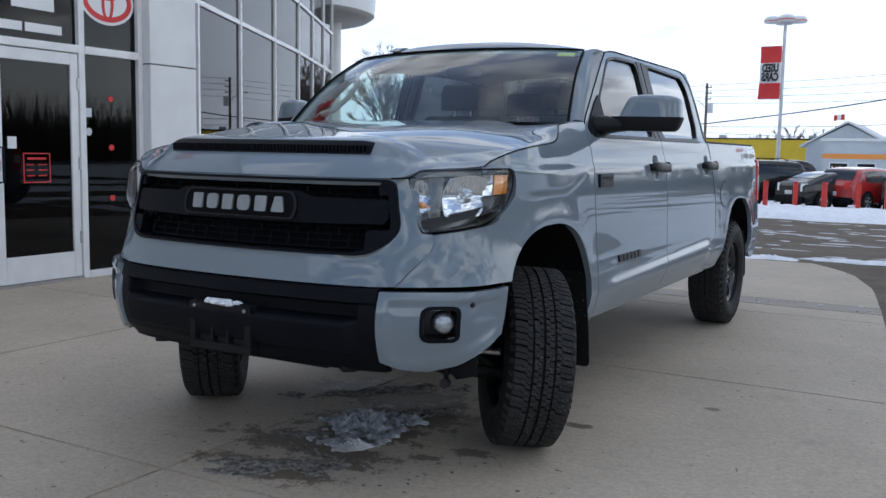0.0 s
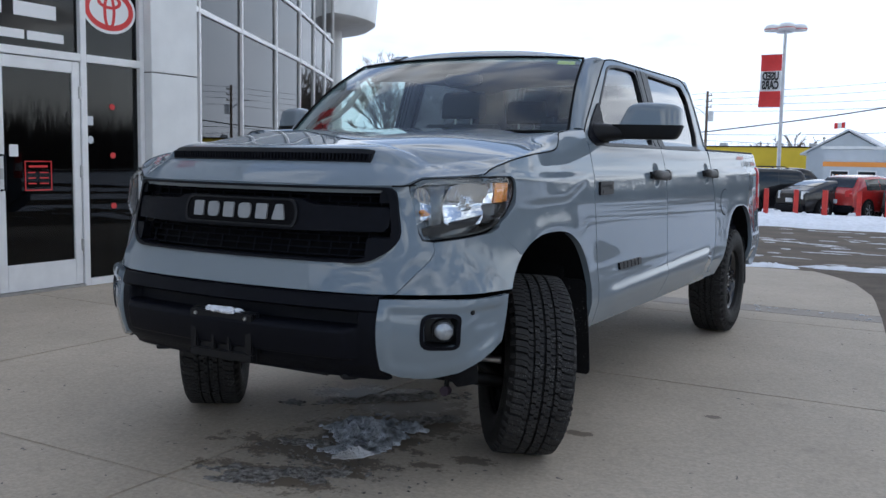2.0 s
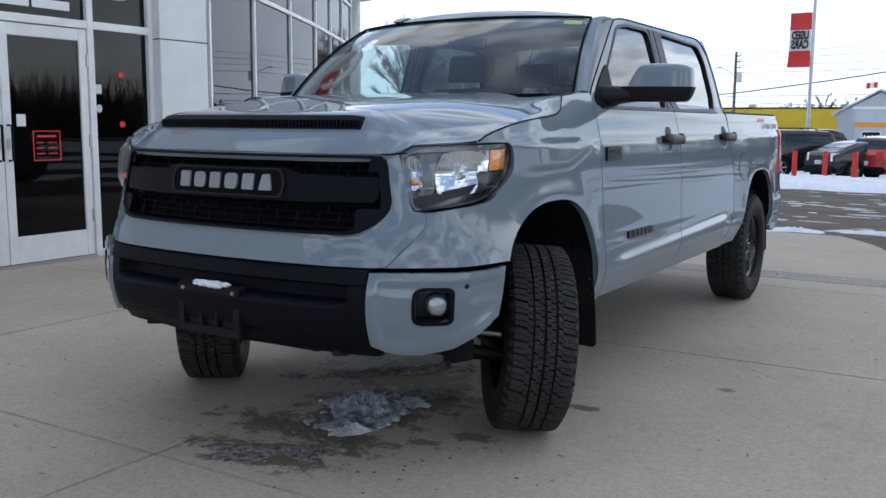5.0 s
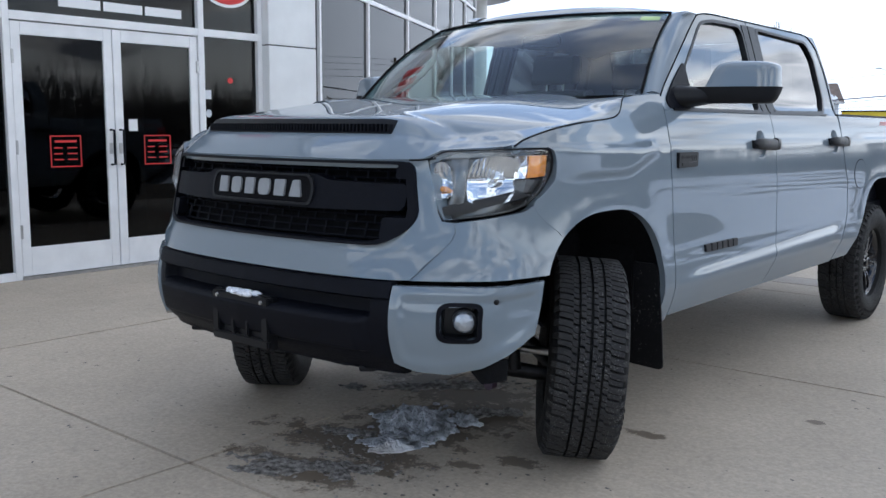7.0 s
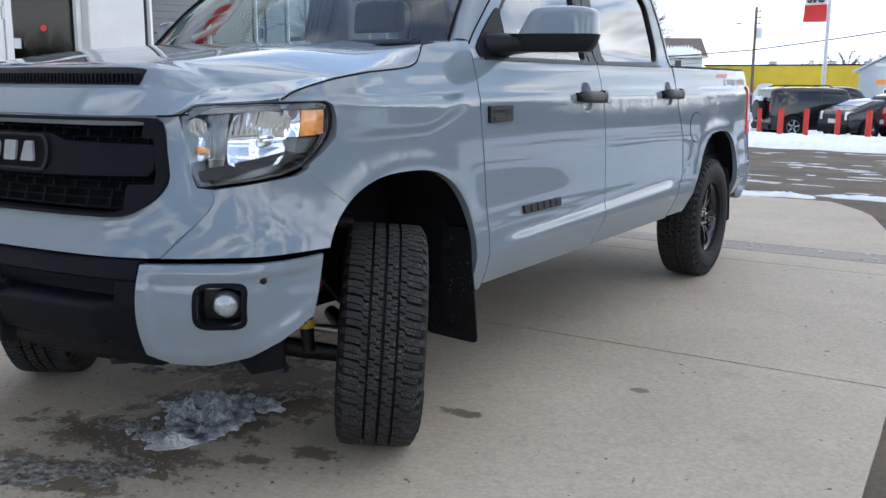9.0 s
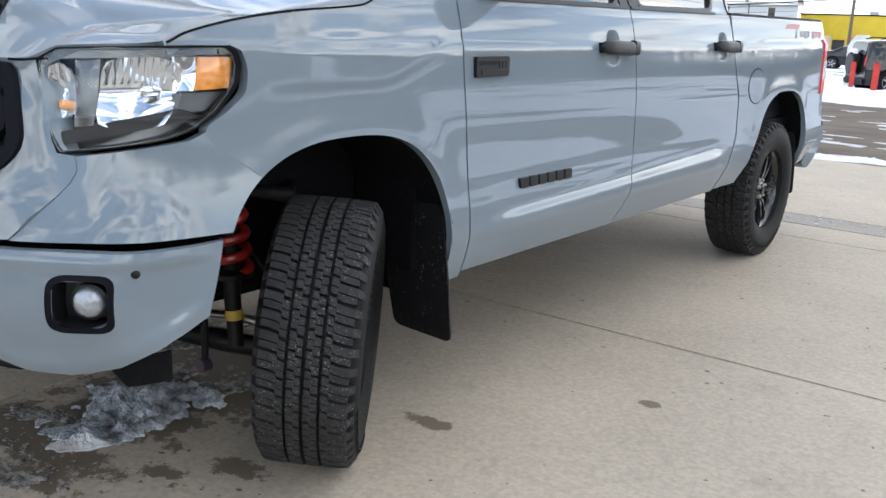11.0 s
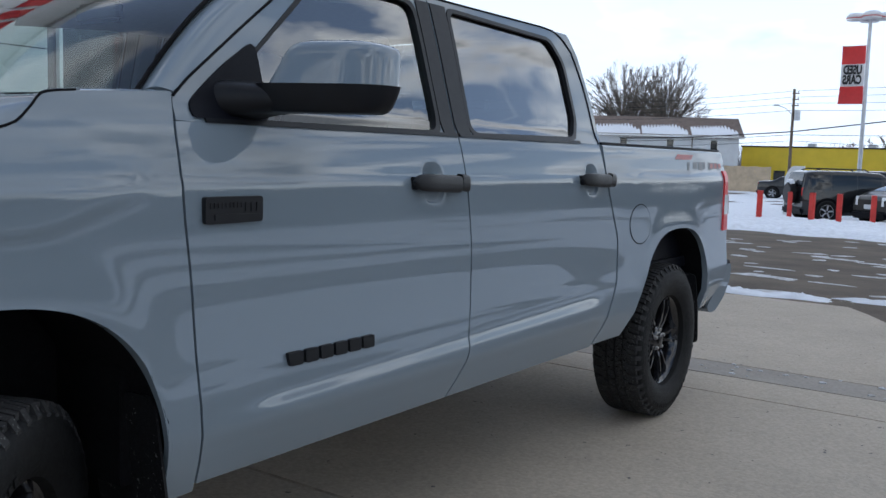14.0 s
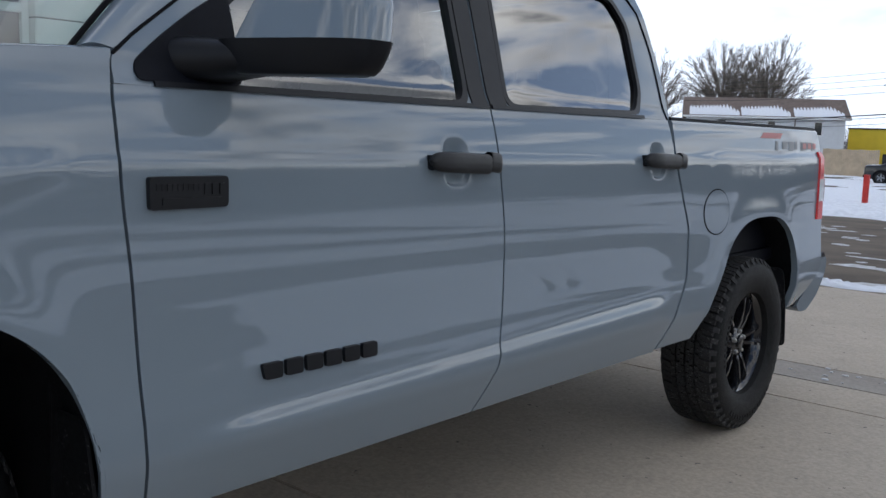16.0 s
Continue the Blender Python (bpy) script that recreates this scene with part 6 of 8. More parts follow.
# badges and plain blocks in place of lettering
for k in (0, 1):
    fl = (lambda b: flipped(b)) if k else (lambda b: b)
    bd = part("badge", fl(prism(rounded([(0.572, 1.150), (0.762, 1.152), (0.762, 1.218), (0.572, 1.218)], 0.008), 0.955, 0.986, "x", bevel=0.004)), "satin", doors["front_door"][k], "black badge with worn silver marks")
    bm = None
    for i in range(9):
        bm = box((0.986, 0.586 + i * 0.0125, 1.190), (0.9875, 0.595 + i * 0.0125, 1.203), bm, bevel=0)
    part("badge_mark", fl(bm), "steel", bd, smooth=0)["kind"] = "stuff"
    bm = None
    for i in range(3):
        bm = box((0.986, 0.700 + i * 0.019, 1.180), (0.9885, 0.714 + i * 0.019, 1.203), bm, bevel=0)
    bm = box((0.986, 0.60, 1.160), (0.9885, 0.745, 1.174), bm, bevel=0)
    part("badge_numeral", fl(bm), "satin", bd, smooth=0)
    for i in range(6):
        y0 = 0.850 + i * 0.0615
        o = rounded([(y0 - 0.002 * i * 0, 0.752), (y0 + 0.050, 0.752), (y0 + 0.052, 0.789), (y0 + (0.0 if i else -0.008), 0.789)], 0.006)
        bm = flange(fill(resample(o, 32), lambda y, z: flank(y, z) + Vector((0.011, 0, 0)), 2), (-0.014, 0, 0))
        part("letter_block", fl(bm), "satin", doors["front_door"][k], "plain black block")

# black centre post covers and waist strips
for k in (0, 1):
    fl = (lambda b: flipped(b)) if k else (lambda b: b)
    for nm, y0, y1 in (("front_door", 1.662, 1.733), ("rear_door", 1.747, 1.828)):
        bm = flange(grid(lambda u, v: cab_side(mix2(y0, y1 + (0.012 * v if nm == "rear_door" else 0), u), mix2(1.402, 1.868, v)) + Vector((0.005, 0, 0)), 2, 10), (-0.01, 0, 0))
        part("post_cover", fl(bm), "satin", doors[nm][k], "matt black post cover")
    for nm, y0, y1 in (("front_door", 0.62, 1.733), ("rear_door", 1.747, 2.67)):
        bm = flange(grid(lambda u, v: flank(mix2(y0, y1, u), mix2(1.4, 1.412, v)) + Vector((0.006, 0, 0)), 20, 2), (-0.012, 0, 0))
        part("waist_strip", fl(bm), "satin", doors[nm][k], "black rubber waist strip")
    # mirror: sail panel, arm, lower shell and painted cap
    sail = rounded([(0.580, 1.411), (0.852, 1.411), (0.850, 1.632), (0.735, 1.562), (0.648, 1.500), (0.585, 1.448)], 0.035)
    sl = part("mirror", fl(flange(fill(resample(sail, 60), lambda y, z: cab_side(y, z) + Vector((0.007, 0, 0)), 5), (-0.015, 0, 0))), "plastic", truck, "door mirror with grey cap and black shell")
    def neck(u, v):
        a = 2 * math.pi * v
        c, q = math.cos(a), math.sin(a)
        ex, ez = math.copysign(abs(c) ** 0.65, c), math.copysign(abs(q) ** 0.65, q)
        tall = mix2(0.052, 0.036, ease(0.0, 0.8, u))
        wide = mix2(0.088, 0.066, ease(0.0, 0.8, u))
        return Vector((mix2(0.875, 1.06, u), mix2(0.745, 0.842, u) + wide * ex, mix2(1.462, 1.471, u) + tall * ez))
    part("arm", fl(flange(grid(neck, 16, 32), (0, 0, 0))), "satin", sl)
    def shell(z0, z1, grow0, grow1, top):
        def f(u, v):
            a = 2 * math.pi * u
            ce, se = math.cos(a), math.sin(a)
            ex = math.copysign(abs(ce) ** (0.55 if top else 0.55), ce)
            ey = math.copysign(abs(se) ** 0.62, se)
            w = mix2(grow0, grow1, v if top else v ** 0.45)
            if top:
                w *= (1 - v ** 11) ** 0.5 if v < 1 else 0.0
            lx, ly = (0.143 if top else 0.160) * ex * w, 0.072 * ey * w
            cx, cy = 1.132 - (0.012 * v if top else 0.015), 0.862 + (0.02 * v if top else -0.006)
            if top and ex < 0:
                lx *= 1 - 0.42 * v
            x = cx + lx
            y = cy + ly + 0.42 * lx
            return Vector((x, y, mix2(z0, z1, v)))
        bm = grid(f, 96, 32)
        bmesh.ops.remove_doubles(bm, verts=bm.verts, dist=0.0004)
        bmesh.ops.holes_fill(bm, edges=[e for e in bm.edges if e.is_boundary], sides=0)
        return bm
    part("lower_shell", fl(shell(1.434, 1.506, 0.74, 1.0, False)), "satin", sl, "black plastic lower shell")
    part("cap", fl(shell(1.5065, 1.622, 0.975, 0.99, True)), "paint", sl, "grey painted cap")
    part("mirror_glass", fl(flange(fill([(1.122 + 0.098 * math.copysign(abs(math.cos(t)) ** 0.6, math.cos(t)), 1.525 + 0.075 * math.copysign(abs(math.sin(t)) ** 0.6, math.sin(t))) for t in (2 * math.pi * i / 40 for i in range(40))], lambda x, z: (x, 0.945 + 0.42 * (x - 1.132), z), 3), (0, -0.01, 0))), "chrome", sl)

# bed: fuel door, rear lamps, bumper, decal blocks
cap_o = [(3.232 + 0.112 * math.cos(t), 1.03 + 0.092 * math.sin(t)) for t in (2 * math.pi * i / 48 for i in range(48))]
part("fuel_door", flange(fill(cap_o, lambda y, z: flank(y, z) + Vector((0.003, 0, 0)), 5), (-0.006, 0, 0)), "paint", truck)
# black ring laid on the flank for the shade round the fuel door
part("fuel_door_gap", flange(ring([(3.232 + (p[0] - 3.232) * 1.05, 1.03 + (p[1] - 1.03) * 1.06) for p in cap_o], cap_o, lambda y, z: flank(y, z) + Vector((0.0012, 0, 0)), 1), (-0.006, 0, 0)), "liner", truck)
for k in (0, 1):
    fl = (lambda b: flipped(b)) if k else (lambda b: b)
    def lamp_sheet(z0, z1, push):
        def f(u, v):
            z = mix2(z0, z1, v)
            y = mix2(4.485 + 0.02 * math.sin(6 * z), 4.64, min(1, u / 0.7))
            x = side_x(min(y, 4.6), z) + push - 0.035 * ease(0.3, 1.0, u)
            if u > 0.7:
                x -= 0.13 * (u - 0.7) / 0.3
            return Vector((x, y + push, z))
        return flange(grid(f, 14, 10), (-0.03, -0.01, 0))
    tl = part("tail_lamp", fl(lamp_sheet(0.935, 1.285, 0.009)), "redlens", truck, "red and clear tail lamp")
    part("reversing_lens", fl(lamp_sheet(1.03, 1.145, 0.013)), "clearlens", tl)
    def mark(bm, y0, y1, z0, z1, lean=0.0, lift=0.0018):
        return grid(lambda u, v: flank(mix2(y0, y1, u) + lean * v, mix2(z0, z1, v)) + Vector((lift, 0, 0)), 4, 2, bm)
    bm = None
    for q in range(7):
        bm = mark(bm, 3.90 + 0.088 * q, 3.90 + 0.088 * q + (0.07 if q % 3 else 0.03), 1.290 + 0.008 * (q % 2), 1.334, 0.018)
    part("decal", fl(bm), "decalgrey", truck, "dark grey plain decal marks")["kind"] = "stuff"
    bm = mark(None, 3.74, 3.98, 1.346, 1.372, 0.05)
    for q in range(3):
        bm = mark(bm, 4.28 + 0.085 * q, 4.335 + 0.085 * q, 1.300, 1.328, 0.012, 0.0032)
    part("decal", fl(bm), "decalred", truck, "dull red plain decal marks")["kind"] = "stuff"
    part("rear_bumper_end", fl(prism(rounded([(4.345, 0.485), (4.40, 0.445), (4.50, 0.445), (4.64, 0.51), (4.755, 0.62), (4.765, 0.715), (4.69, 0.715)], 0.03), 0.62, 0.958, "x", bevel=0.022)), "paint", truck)
    part("rear_bumper_pad", fl(prism([(4.315, 0.485), (4.345, 0.478), (4.70, 0.705), (4.765, 0.71), (4.76, 0.735), (4.65, 0.728)], 0.60, 0.948, "x", bevel=0.004)), "plastic", truck)
part("rear_bumper", box((-0.64, 4.60, 0.50), (0.64, 4.76, 0.71), bevel=0.03), "paint", truck)

# roof aerial, wipers, sticker
fin = prism(rounded([(0.93, 1.90), (1.06, 1.90), (1.05, 1.932), (1.00, 1.930)], 0.015), -0.47, -0.41, "x", bevel=0.012)
part("aerial_fin", fin, "gloss", truck, "small black roof aerial")
part("sticker", flange(grid(lambda u, v: screen(mix2(0.915, 0.975, u), mix2(0.88, 0.95, v)) + Vector((0, 0.008, 0)), 3, 2), (0, 0.001, 0)), material("yellow_sticker", (0.62, 0.66, 0.12), 0.5), truck, "small yellow windscreen sticker")
for x0, x1 in ((0.60, 0.02), (-0.02, -0.60)):
    pts = [tuple(screen((x0 + (x1 - x0) * i / 10) / 1.67 + 0.5, 0.004 * i - 0.01) + Vector((0, -0.02, -0.012))) for i in range(11)]
    part("wiper", tube(pts, 0.007, 6), "satin", truck)
part("cowl", flange(grid(lambda u, v: Vector(((u * 2 - 1) * 0.85, mix2(0.215 + 0.075 * abs(u * 2 - 1) ** 2, 0.285 + 0.215 * abs(u * 2 - 1) ** 2.2, v), 1.452)), 24, 3), (0, 0, -0.02)), "plastic", truck)

# ---- truck: cabin ----
part("dashboard", prism(rounded([(0.40, 1.10), (0.40, 1.36), (0.62, 1.40), (0.95, 1.37), (1.02, 1.25), (0.98, 1.0)], 0.06), -0.82, 0.82, "x", bevel=0.01), "dash", truck)
part("headliner", grid(lambda u, v: roof(u, 0.05 + 0.95 * v) + Vector((0, 0, -0.060 + 0.025 * v)), 12, 12), "headliner", truck)


def seat(x, y, wide, rear=False):
    st = part("seat", prism(rounded([(y - 0.50, 0.86), (y - 0.52, 1.0), (y - 0.40, 1.04), (y, 0.98), (y + 0.02, 0.84)], 0.05), x - wide, x + wide, "x", bevel=0.03), "cloth", truck, "dark grey cloth seat")
    part("seat_back", prism(rounded([(y - 0.10, 0.95), (y + 0.08, 1.55), (y + 0.20, 1.55), (y + 0.10, 0.90)], 0.05), x - wide, x + wide, "x", bevel=0.035), "cloth", st)
    for hx in ((x,) if not rear else (x - 0.38, x + 0.38)):
        part("headrest", prism(rounded([(y + 0.09, 1.58), (y + 0.12, 1.76), (y + 0.20, 1.77), (y + 0.21, 1.60)], 0.04), hx - 0.14, hx + 0.14, "x", bevel=0.03), "cloth", st)
        for d in (-0.06, 0.06):
            part("headrest_post", tube([(hx + d, y + 0.14, 1.50), (hx + d, y + 0.15, 1.62)], 0.007, 6), "alu", st)


seat(0.42, 1.62, 0.26)
seat(-0.42, 1.62, 0.26)
seat(0.0, 2.55, 0.68, True)
wheel_ring = [(0.42 + 0.19 * math.cos(t), 1.03 + 0.06 * math.sin(t), 1.27 + 0.18 * math.sin(t)) for t in (2 * math.pi * i / 36 for i in range(36))]
sw = part("steering_wheel", tube(wheel_ring, 0.015, 8, closed=True), "dash", truck)
part("steering_hub", box((0.33, 1.0, 1.20), (0.51, 1.05, 1.31), bevel=0.02), "dash", sw)
part("rear_view_mirror", box((-0.12, 0.96, 1.74), (0.12, 0.99, 1.81), bevel=0.015), "satin", truck)
part("grab_handle", tube([(-0.80, 0.70, 1.52), (-0.745, 0.76, 1.55), (-0.705, 0.85, 1.63), (-0.69, 0.93, 1.72), (-0.72, 0.95, 1.78)], 0.016, 10), "headliner", truck, "pale grab handle on the screen post")

# the truck's middle lies a little to the passenger side
truck.matrix_world = Matrix.Translation((-0.0247, 0, 0)) @ Matrix.Diagonal((1.0247, 1, 1, 1))


# ---- lot beyond the forecourt ----
def snow_bank():
    """The snowy strip between the lane and the parked cars."""
    def f(u, v):
        x = mix2(-8.5, 14.0, u)
        front = 21.0 + 0.22 * (-x - 1) * (1 if x < -1 else 0.1) + 0.5 * noise.noise((x * 0.9, 3.0, 0)) + 3.5 * ease(-5.0, -8.5, x)
        back = 31.6 + 0.6 * noise.noise((x * 0.7, 9.0, 0)) - 3.0 * ease(-6.5, -8.5, x)
        y = mix2(front, back, v)
        e = min(v, 1 - v, u * 2, (1 - u) * 2)
        h = 0.17 * ease(0, 0.08, e) + 0.10 * noise.noise((x * 1.3, y * 1.3, 0)) * ease(0, 0.2, e) + 0.05 * noise.noise((x * 5, y * 5, 4))
        return Vector((x, y, ground_z(y) + max(-0.03, h - 0.02) if e > 0.001 else ground_z(y) - 0.05))
    tagged(part("snow_bank", grid(f, 150, 40), "snow", smooth=60), "ploughed snow bank along the lane", "snow", kind="stuff")


snow_bank()


def snow_lot():
    """Patchy snow over the far lot."""
    def f(u, v):
        x, y = mix2(-60, 50, u), mix2(32.5, 100, v)
        n = noise.noise((x * 0.09, y * 0.14, 5)) + 0.4 * noise.noise((x * 0.4, y * 0.5, 1))
        return Vector((x, y, ground_z(y) + (0.05 if n > (-0.12 if y > 46 else -0.55) else -0.08)))
    tagged(part("snow_field", grid(f, 90, 60), "snow", smooth=60), "thin snow lying on the far lot", "snow", kind="stuff")


snow_lot()


def side_snow():
    """Broken drifts and ploughed strips on the open lot beside the truck."""
    # out of view: known from door reflections, spread wider to bounce light on doors
    rr = random.Random(31)
    for k, (x0, x1, y0, y1, cut) in enumerate(((3.3, 4.5, -5, 9, -0.25), (5.4, 8.2, -12, 16, -0.38), (11.0, 16.5, -30, 34, -0.35), (19.0, 29.0, -50, 50, -0.30), (33.0, 90.0, -110, 150, -0.35))):
        def f(u, v):
            x, y = mix2(x0, x1, u), mix2(y0, y1, v)
            edge = 5.0 * min(u, 1 - u, 4 * v, 4 * (1 - v))
            n = noise.noise((x * 0.13, y * 0.10, 7 + k)) + 0.45 * noise.noise((x * 0.5, y * 0.4, 2)) + 0.8 * min(0.0, edge - 1.0)
            return Vector((x, y, ground_z(y) + max(-0.03, min(0.035, 0.16 * (n - cut) + 0.02 * noise.noise((x * 3.1, y * 2.7, 4))))))
        tagged(part("snow_field", grid(f, 70, 220), "snow", smooth=60), "broken drifts of old snow on the open lot", "snow", kind="stuff")


side_snow()

rnd = random.Random(11)
for k in range(150):
    y = 9.2 + 11.3 * rnd.random() ** 1.2
    x = rnd.uniform(-3.5 - 0.1 * y, 5.0)
    lumpy(x, y, rnd.uniform(0.05, 0.15) + 0.35 * rnd.random() ** 3, rnd.uniform(0.04, 0.14), 0.009, k, 18, turn=rnd.uniform(-0.6, 0.9), label="thin streak of slush on the asphalt", name="slush_streak", mat="dirtysnow")
for k, (x, y, rx, ry, h) in enumerate(((-0.35, 8.85, 0.55, 0.16, 0.06), (0.35, 8.95, 0.4, 0.14, 0.05), (1.25, 9.15, 0.5, 0.16, 0.05), (2.05, 9.4, 0.7, 0.2, 0.06), (-1.4, 8.8, 0.6, 0.18, 0.07), (3.4, 9.8, 0.9, 0.25, 0.07))):
    lumpy(x, y, rx, ry, h, 100 + k, 30, mat="snow", label="strip of snow along the edge of the concrete")
# melting ice and snow beneath the truck's nose
def ice_crust(cx, cy, long, short, turn, h, seed, mat, label):
    """A thin broken crust of ice with a ragged, pitted top."""
    c, s = math.cos(turn), math.sin(turn)
    def f(u, v):
        a, b = (u * 2 - 1) * 1.35, (v * 2 - 1) * 1.35
        x, y = cx + a * long * c - b * short * s, cy + a * long * s + b * short * c
        n = noise.noise((x * 9, y * 9, seed)) + 0.6 * noise.noise((x * 22, y * 22, seed + 3)) + 0.35 * noise.noise((x * 55, y * 55, seed + 7))
        m = 0.86 - math.hypot(a, b) + 1.0 * n
        z = FLOOR - 0.012 if m < 0 else FLOOR + min(1.0, 0.25 + m) * h * (0.65 + 0.6 * noise.noise((x * 30, y * 30, seed + 11)) + 0.35 * noise.noise((x * 80, y * 80, 5)))
        return Vector((x, y, z))
    return tagged(part("ice_crust", grid(f, 80, 60), mat, smooth=25), label, "ice", kind="stuff")


def ice_mound(cx, cy, long, short, turn, h, seed, mat, label, fibre=1.0):
    """A heap of refrozen slush: a lumpy dome with ragged skirts, combed by meltwater."""
    c, s = math.cos(turn), math.sin(turn)
    def f(u, v):
        a, b = (u * 2 - 1) * 1.5, (v * 2 - 1) * 1.5
        x, y = cx + a * long * c - b * short * s, cy + a * long * s + b * short * c
        rag = 0.42 * noise.noise((x * 9, y * 9, seed)) + 0.36 * noise.noise((x * 24, y * 24, seed + 3)) + 0.16 * noise.noise((x * 50, y * 50, seed + 7))
        m = 1 - math.hypot(a, b) + rag
        if m < 0:
            return Vector((x, y, FLOOR - 0.012))
        comb = noise.noise((a * 2.0, b * 6 * fibre, seed + 5)) * 0.16 + noise.noise((x * 13, y * 13, seed + 11)) * 0.14 + noise.noise((x * 38, y * 38, 5)) * 0.13 + noise.noise((x * 95, y * 95, 5)) * 0.14 + noise.noise((x * 190, y * 190, 8)) * 0.10
        return Vector((x, y, FLOOR + h * min(1.0, 0.04 + 0.85 * m ** 1.25) * (0.85 + comb) + 0.003))
    return tagged(part("ice_mound", grid(f, 170, 170), mat, smooth=28), label, "ice", kind="stuff")


ice_mound(0.09, -0.14, 0.25, 0.19, -0.75, 0.088, 2, "ice", "mound of bluish refrozen ice under the bumper")
ice_mound(0.235, -0.455, 0.085, 0.045, 0.9, 0.060, 14, "dirtysnow", "white lump of refrozen snow on the concrete")
ice_mound(0.16, -0.40, 0.16, 0.07, 0.35, 0.022, 31, "ice", "thin skirt of broken ice before the mound")
ice_crust(0.22, 0.18, 0.20, 0.10, 0.9, 0.022, 9, "slush", "brown slush crust between mound and wheel")
ice_crust(-0.16, 0.46, 0.42, 0.10, 0.75, 0.016, 21, "slush", "strip of brown slush under the nose")
ice_crust(-0.55, 0.10, 0.10, 0.05, 0.2, 0.010, 27, "slush", "thin remains of slush on the concrete")
ice_crust(0.30, -0.70, 0.12, 0.06, 0.6, 0.016, 41, "slush", "thin remains of slush on the concrete")
ice_crust(0.16, -0.78, 0.10, 0.05, 0.2, 0.016, 52, "slush", "thin scraps of slush on the concrete")
ice_crust(-0.02, -0.98, 0.14, 0.05, 0.4, 0.012, 58, "slush", "thin remains of slush on the concrete")
ice_crust(-0.10, -0.45, 0.20, 0.06, 0.5, 0.012, 63, "slush", "thin remains of slush on the concrete")
ice_crust(0.24, 0.02, 0.07, 0.10, 0.3, 0.030, 67, "ice", "scraps of ice beside the mound")
ice_crust(0.04, -0.86, 0.24, 0.09, 0.3, 0.010, 47, "slush", "thin remains of slush on the concrete")
bm = None
rb = random.Random(3)
for k in range(260):
    a, r = rb.uniform(0, 6.28), abs(rb.gauss(0, 0.30))
    x, y = 0.25 + r * math.cos(a) * 1.4 - 0.25 * rb.random(), -0.60 + r * math.sin(a) * 0.75
    s = rb.uniform(0.002, 0.0075)
    own = bmesh.new()
    bmesh.ops.create_icosphere(own, subdivisions=1, radius=s)
    for v in own.verts:
        v.co = Vector((v.co.x * rb.uniform(0.7, 1.8), v.co.y * rb.uniform(0.7, 1.8), v.co.z * 0.5)) + Vector((x, y, FLOOR + 0.002))
    bm = join(bm, own)
tagged(part("ice_crumbs", bm, "slush", smooth=0), "scattered crumbs of ice and slush on the concrete", "ice", kind="stuff")
bm = None
for k in range(24):
    x, y = rb.uniform(0.7, 1.9), rb.uniform(4.9, 5.25)
    own = bmesh.new()
    bmesh.ops.create_icosphere(own, subdivisions=1, radius=rb.uniform(0.004, 0.02))
    for v in own.verts:
        v.co = Vector((v.co.x * 1.5, v.co.y, v.co.z * 0.5)) + Vector((x, y, FLOOR + 0.002))
    bm = join(bm, own)
tagged(part("slush_crumbs", bm, "dirtysnow", smooth=0), "crumbs of slush along the damp patch", "snow", kind="stuff")
# a little snow on the number plate holder
bm = None
for k in range(34):
    own = bmesh.new()
    bmesh.ops.create_icosphere(own, subdivisions=2, radius=rb.uniform(0.006, 0.017))
    cx, cy = -0.03 + rb.gauss(0, 0.045), rb.uniform(-1.034, -1.005)
    for v in own.verts:
        v.co = Vector((v.co.x * 1.6, v.co.y * 0.9, v.co.z * 0.75)) * (1 + 0.8 * noise.noise(v.co * 60 + Vector((k, 0, 0)))) + Vector((cx, cy, 0.694))
    bm = join(bm, own)
tagged(part("snow_clump", bm, "snow", smooth=60), "clump of snow on the number plate holder", "snow")


def bollard():
    b = thing("bollard", "square red painted steel bollard in the snow", "bollard", group="bollards along the lane")
    part("post", box((-0.075, -0.075, -0.2), (0.075, 0.075, 0.93), bevel=0.012), "red", b)
    part("cap", box((-0.08, -0.08, 0.93), (0.08, 0.08, 0.95), bevel=0.008), "red", b)
    return b


b0 = bollard()
spots = [(-5.95, 28.9), (-5.35, 30.2), (-4.42, 29.2), (-3.65, 29.4), (-2.66, 29.3), (-1.75, 29.4), (-0.68, 29.2), (0.2, 29.1), (1.15, 29.1)]
for i, (x, y) in enumerate(spots):
    m = Matrix.Translation((x + 0.12, y, ground_z(y) + 0.05)) @ Matrix.Rotation(0.3 * math.sin(i * 2.1), 4, "Z") @ Matrix.Rotation(0.03 * math.sin(i * 5), 4, "X")
    if i == 0:
        b0.matrix_world = m
    else:
        copy_thing(b0, m)


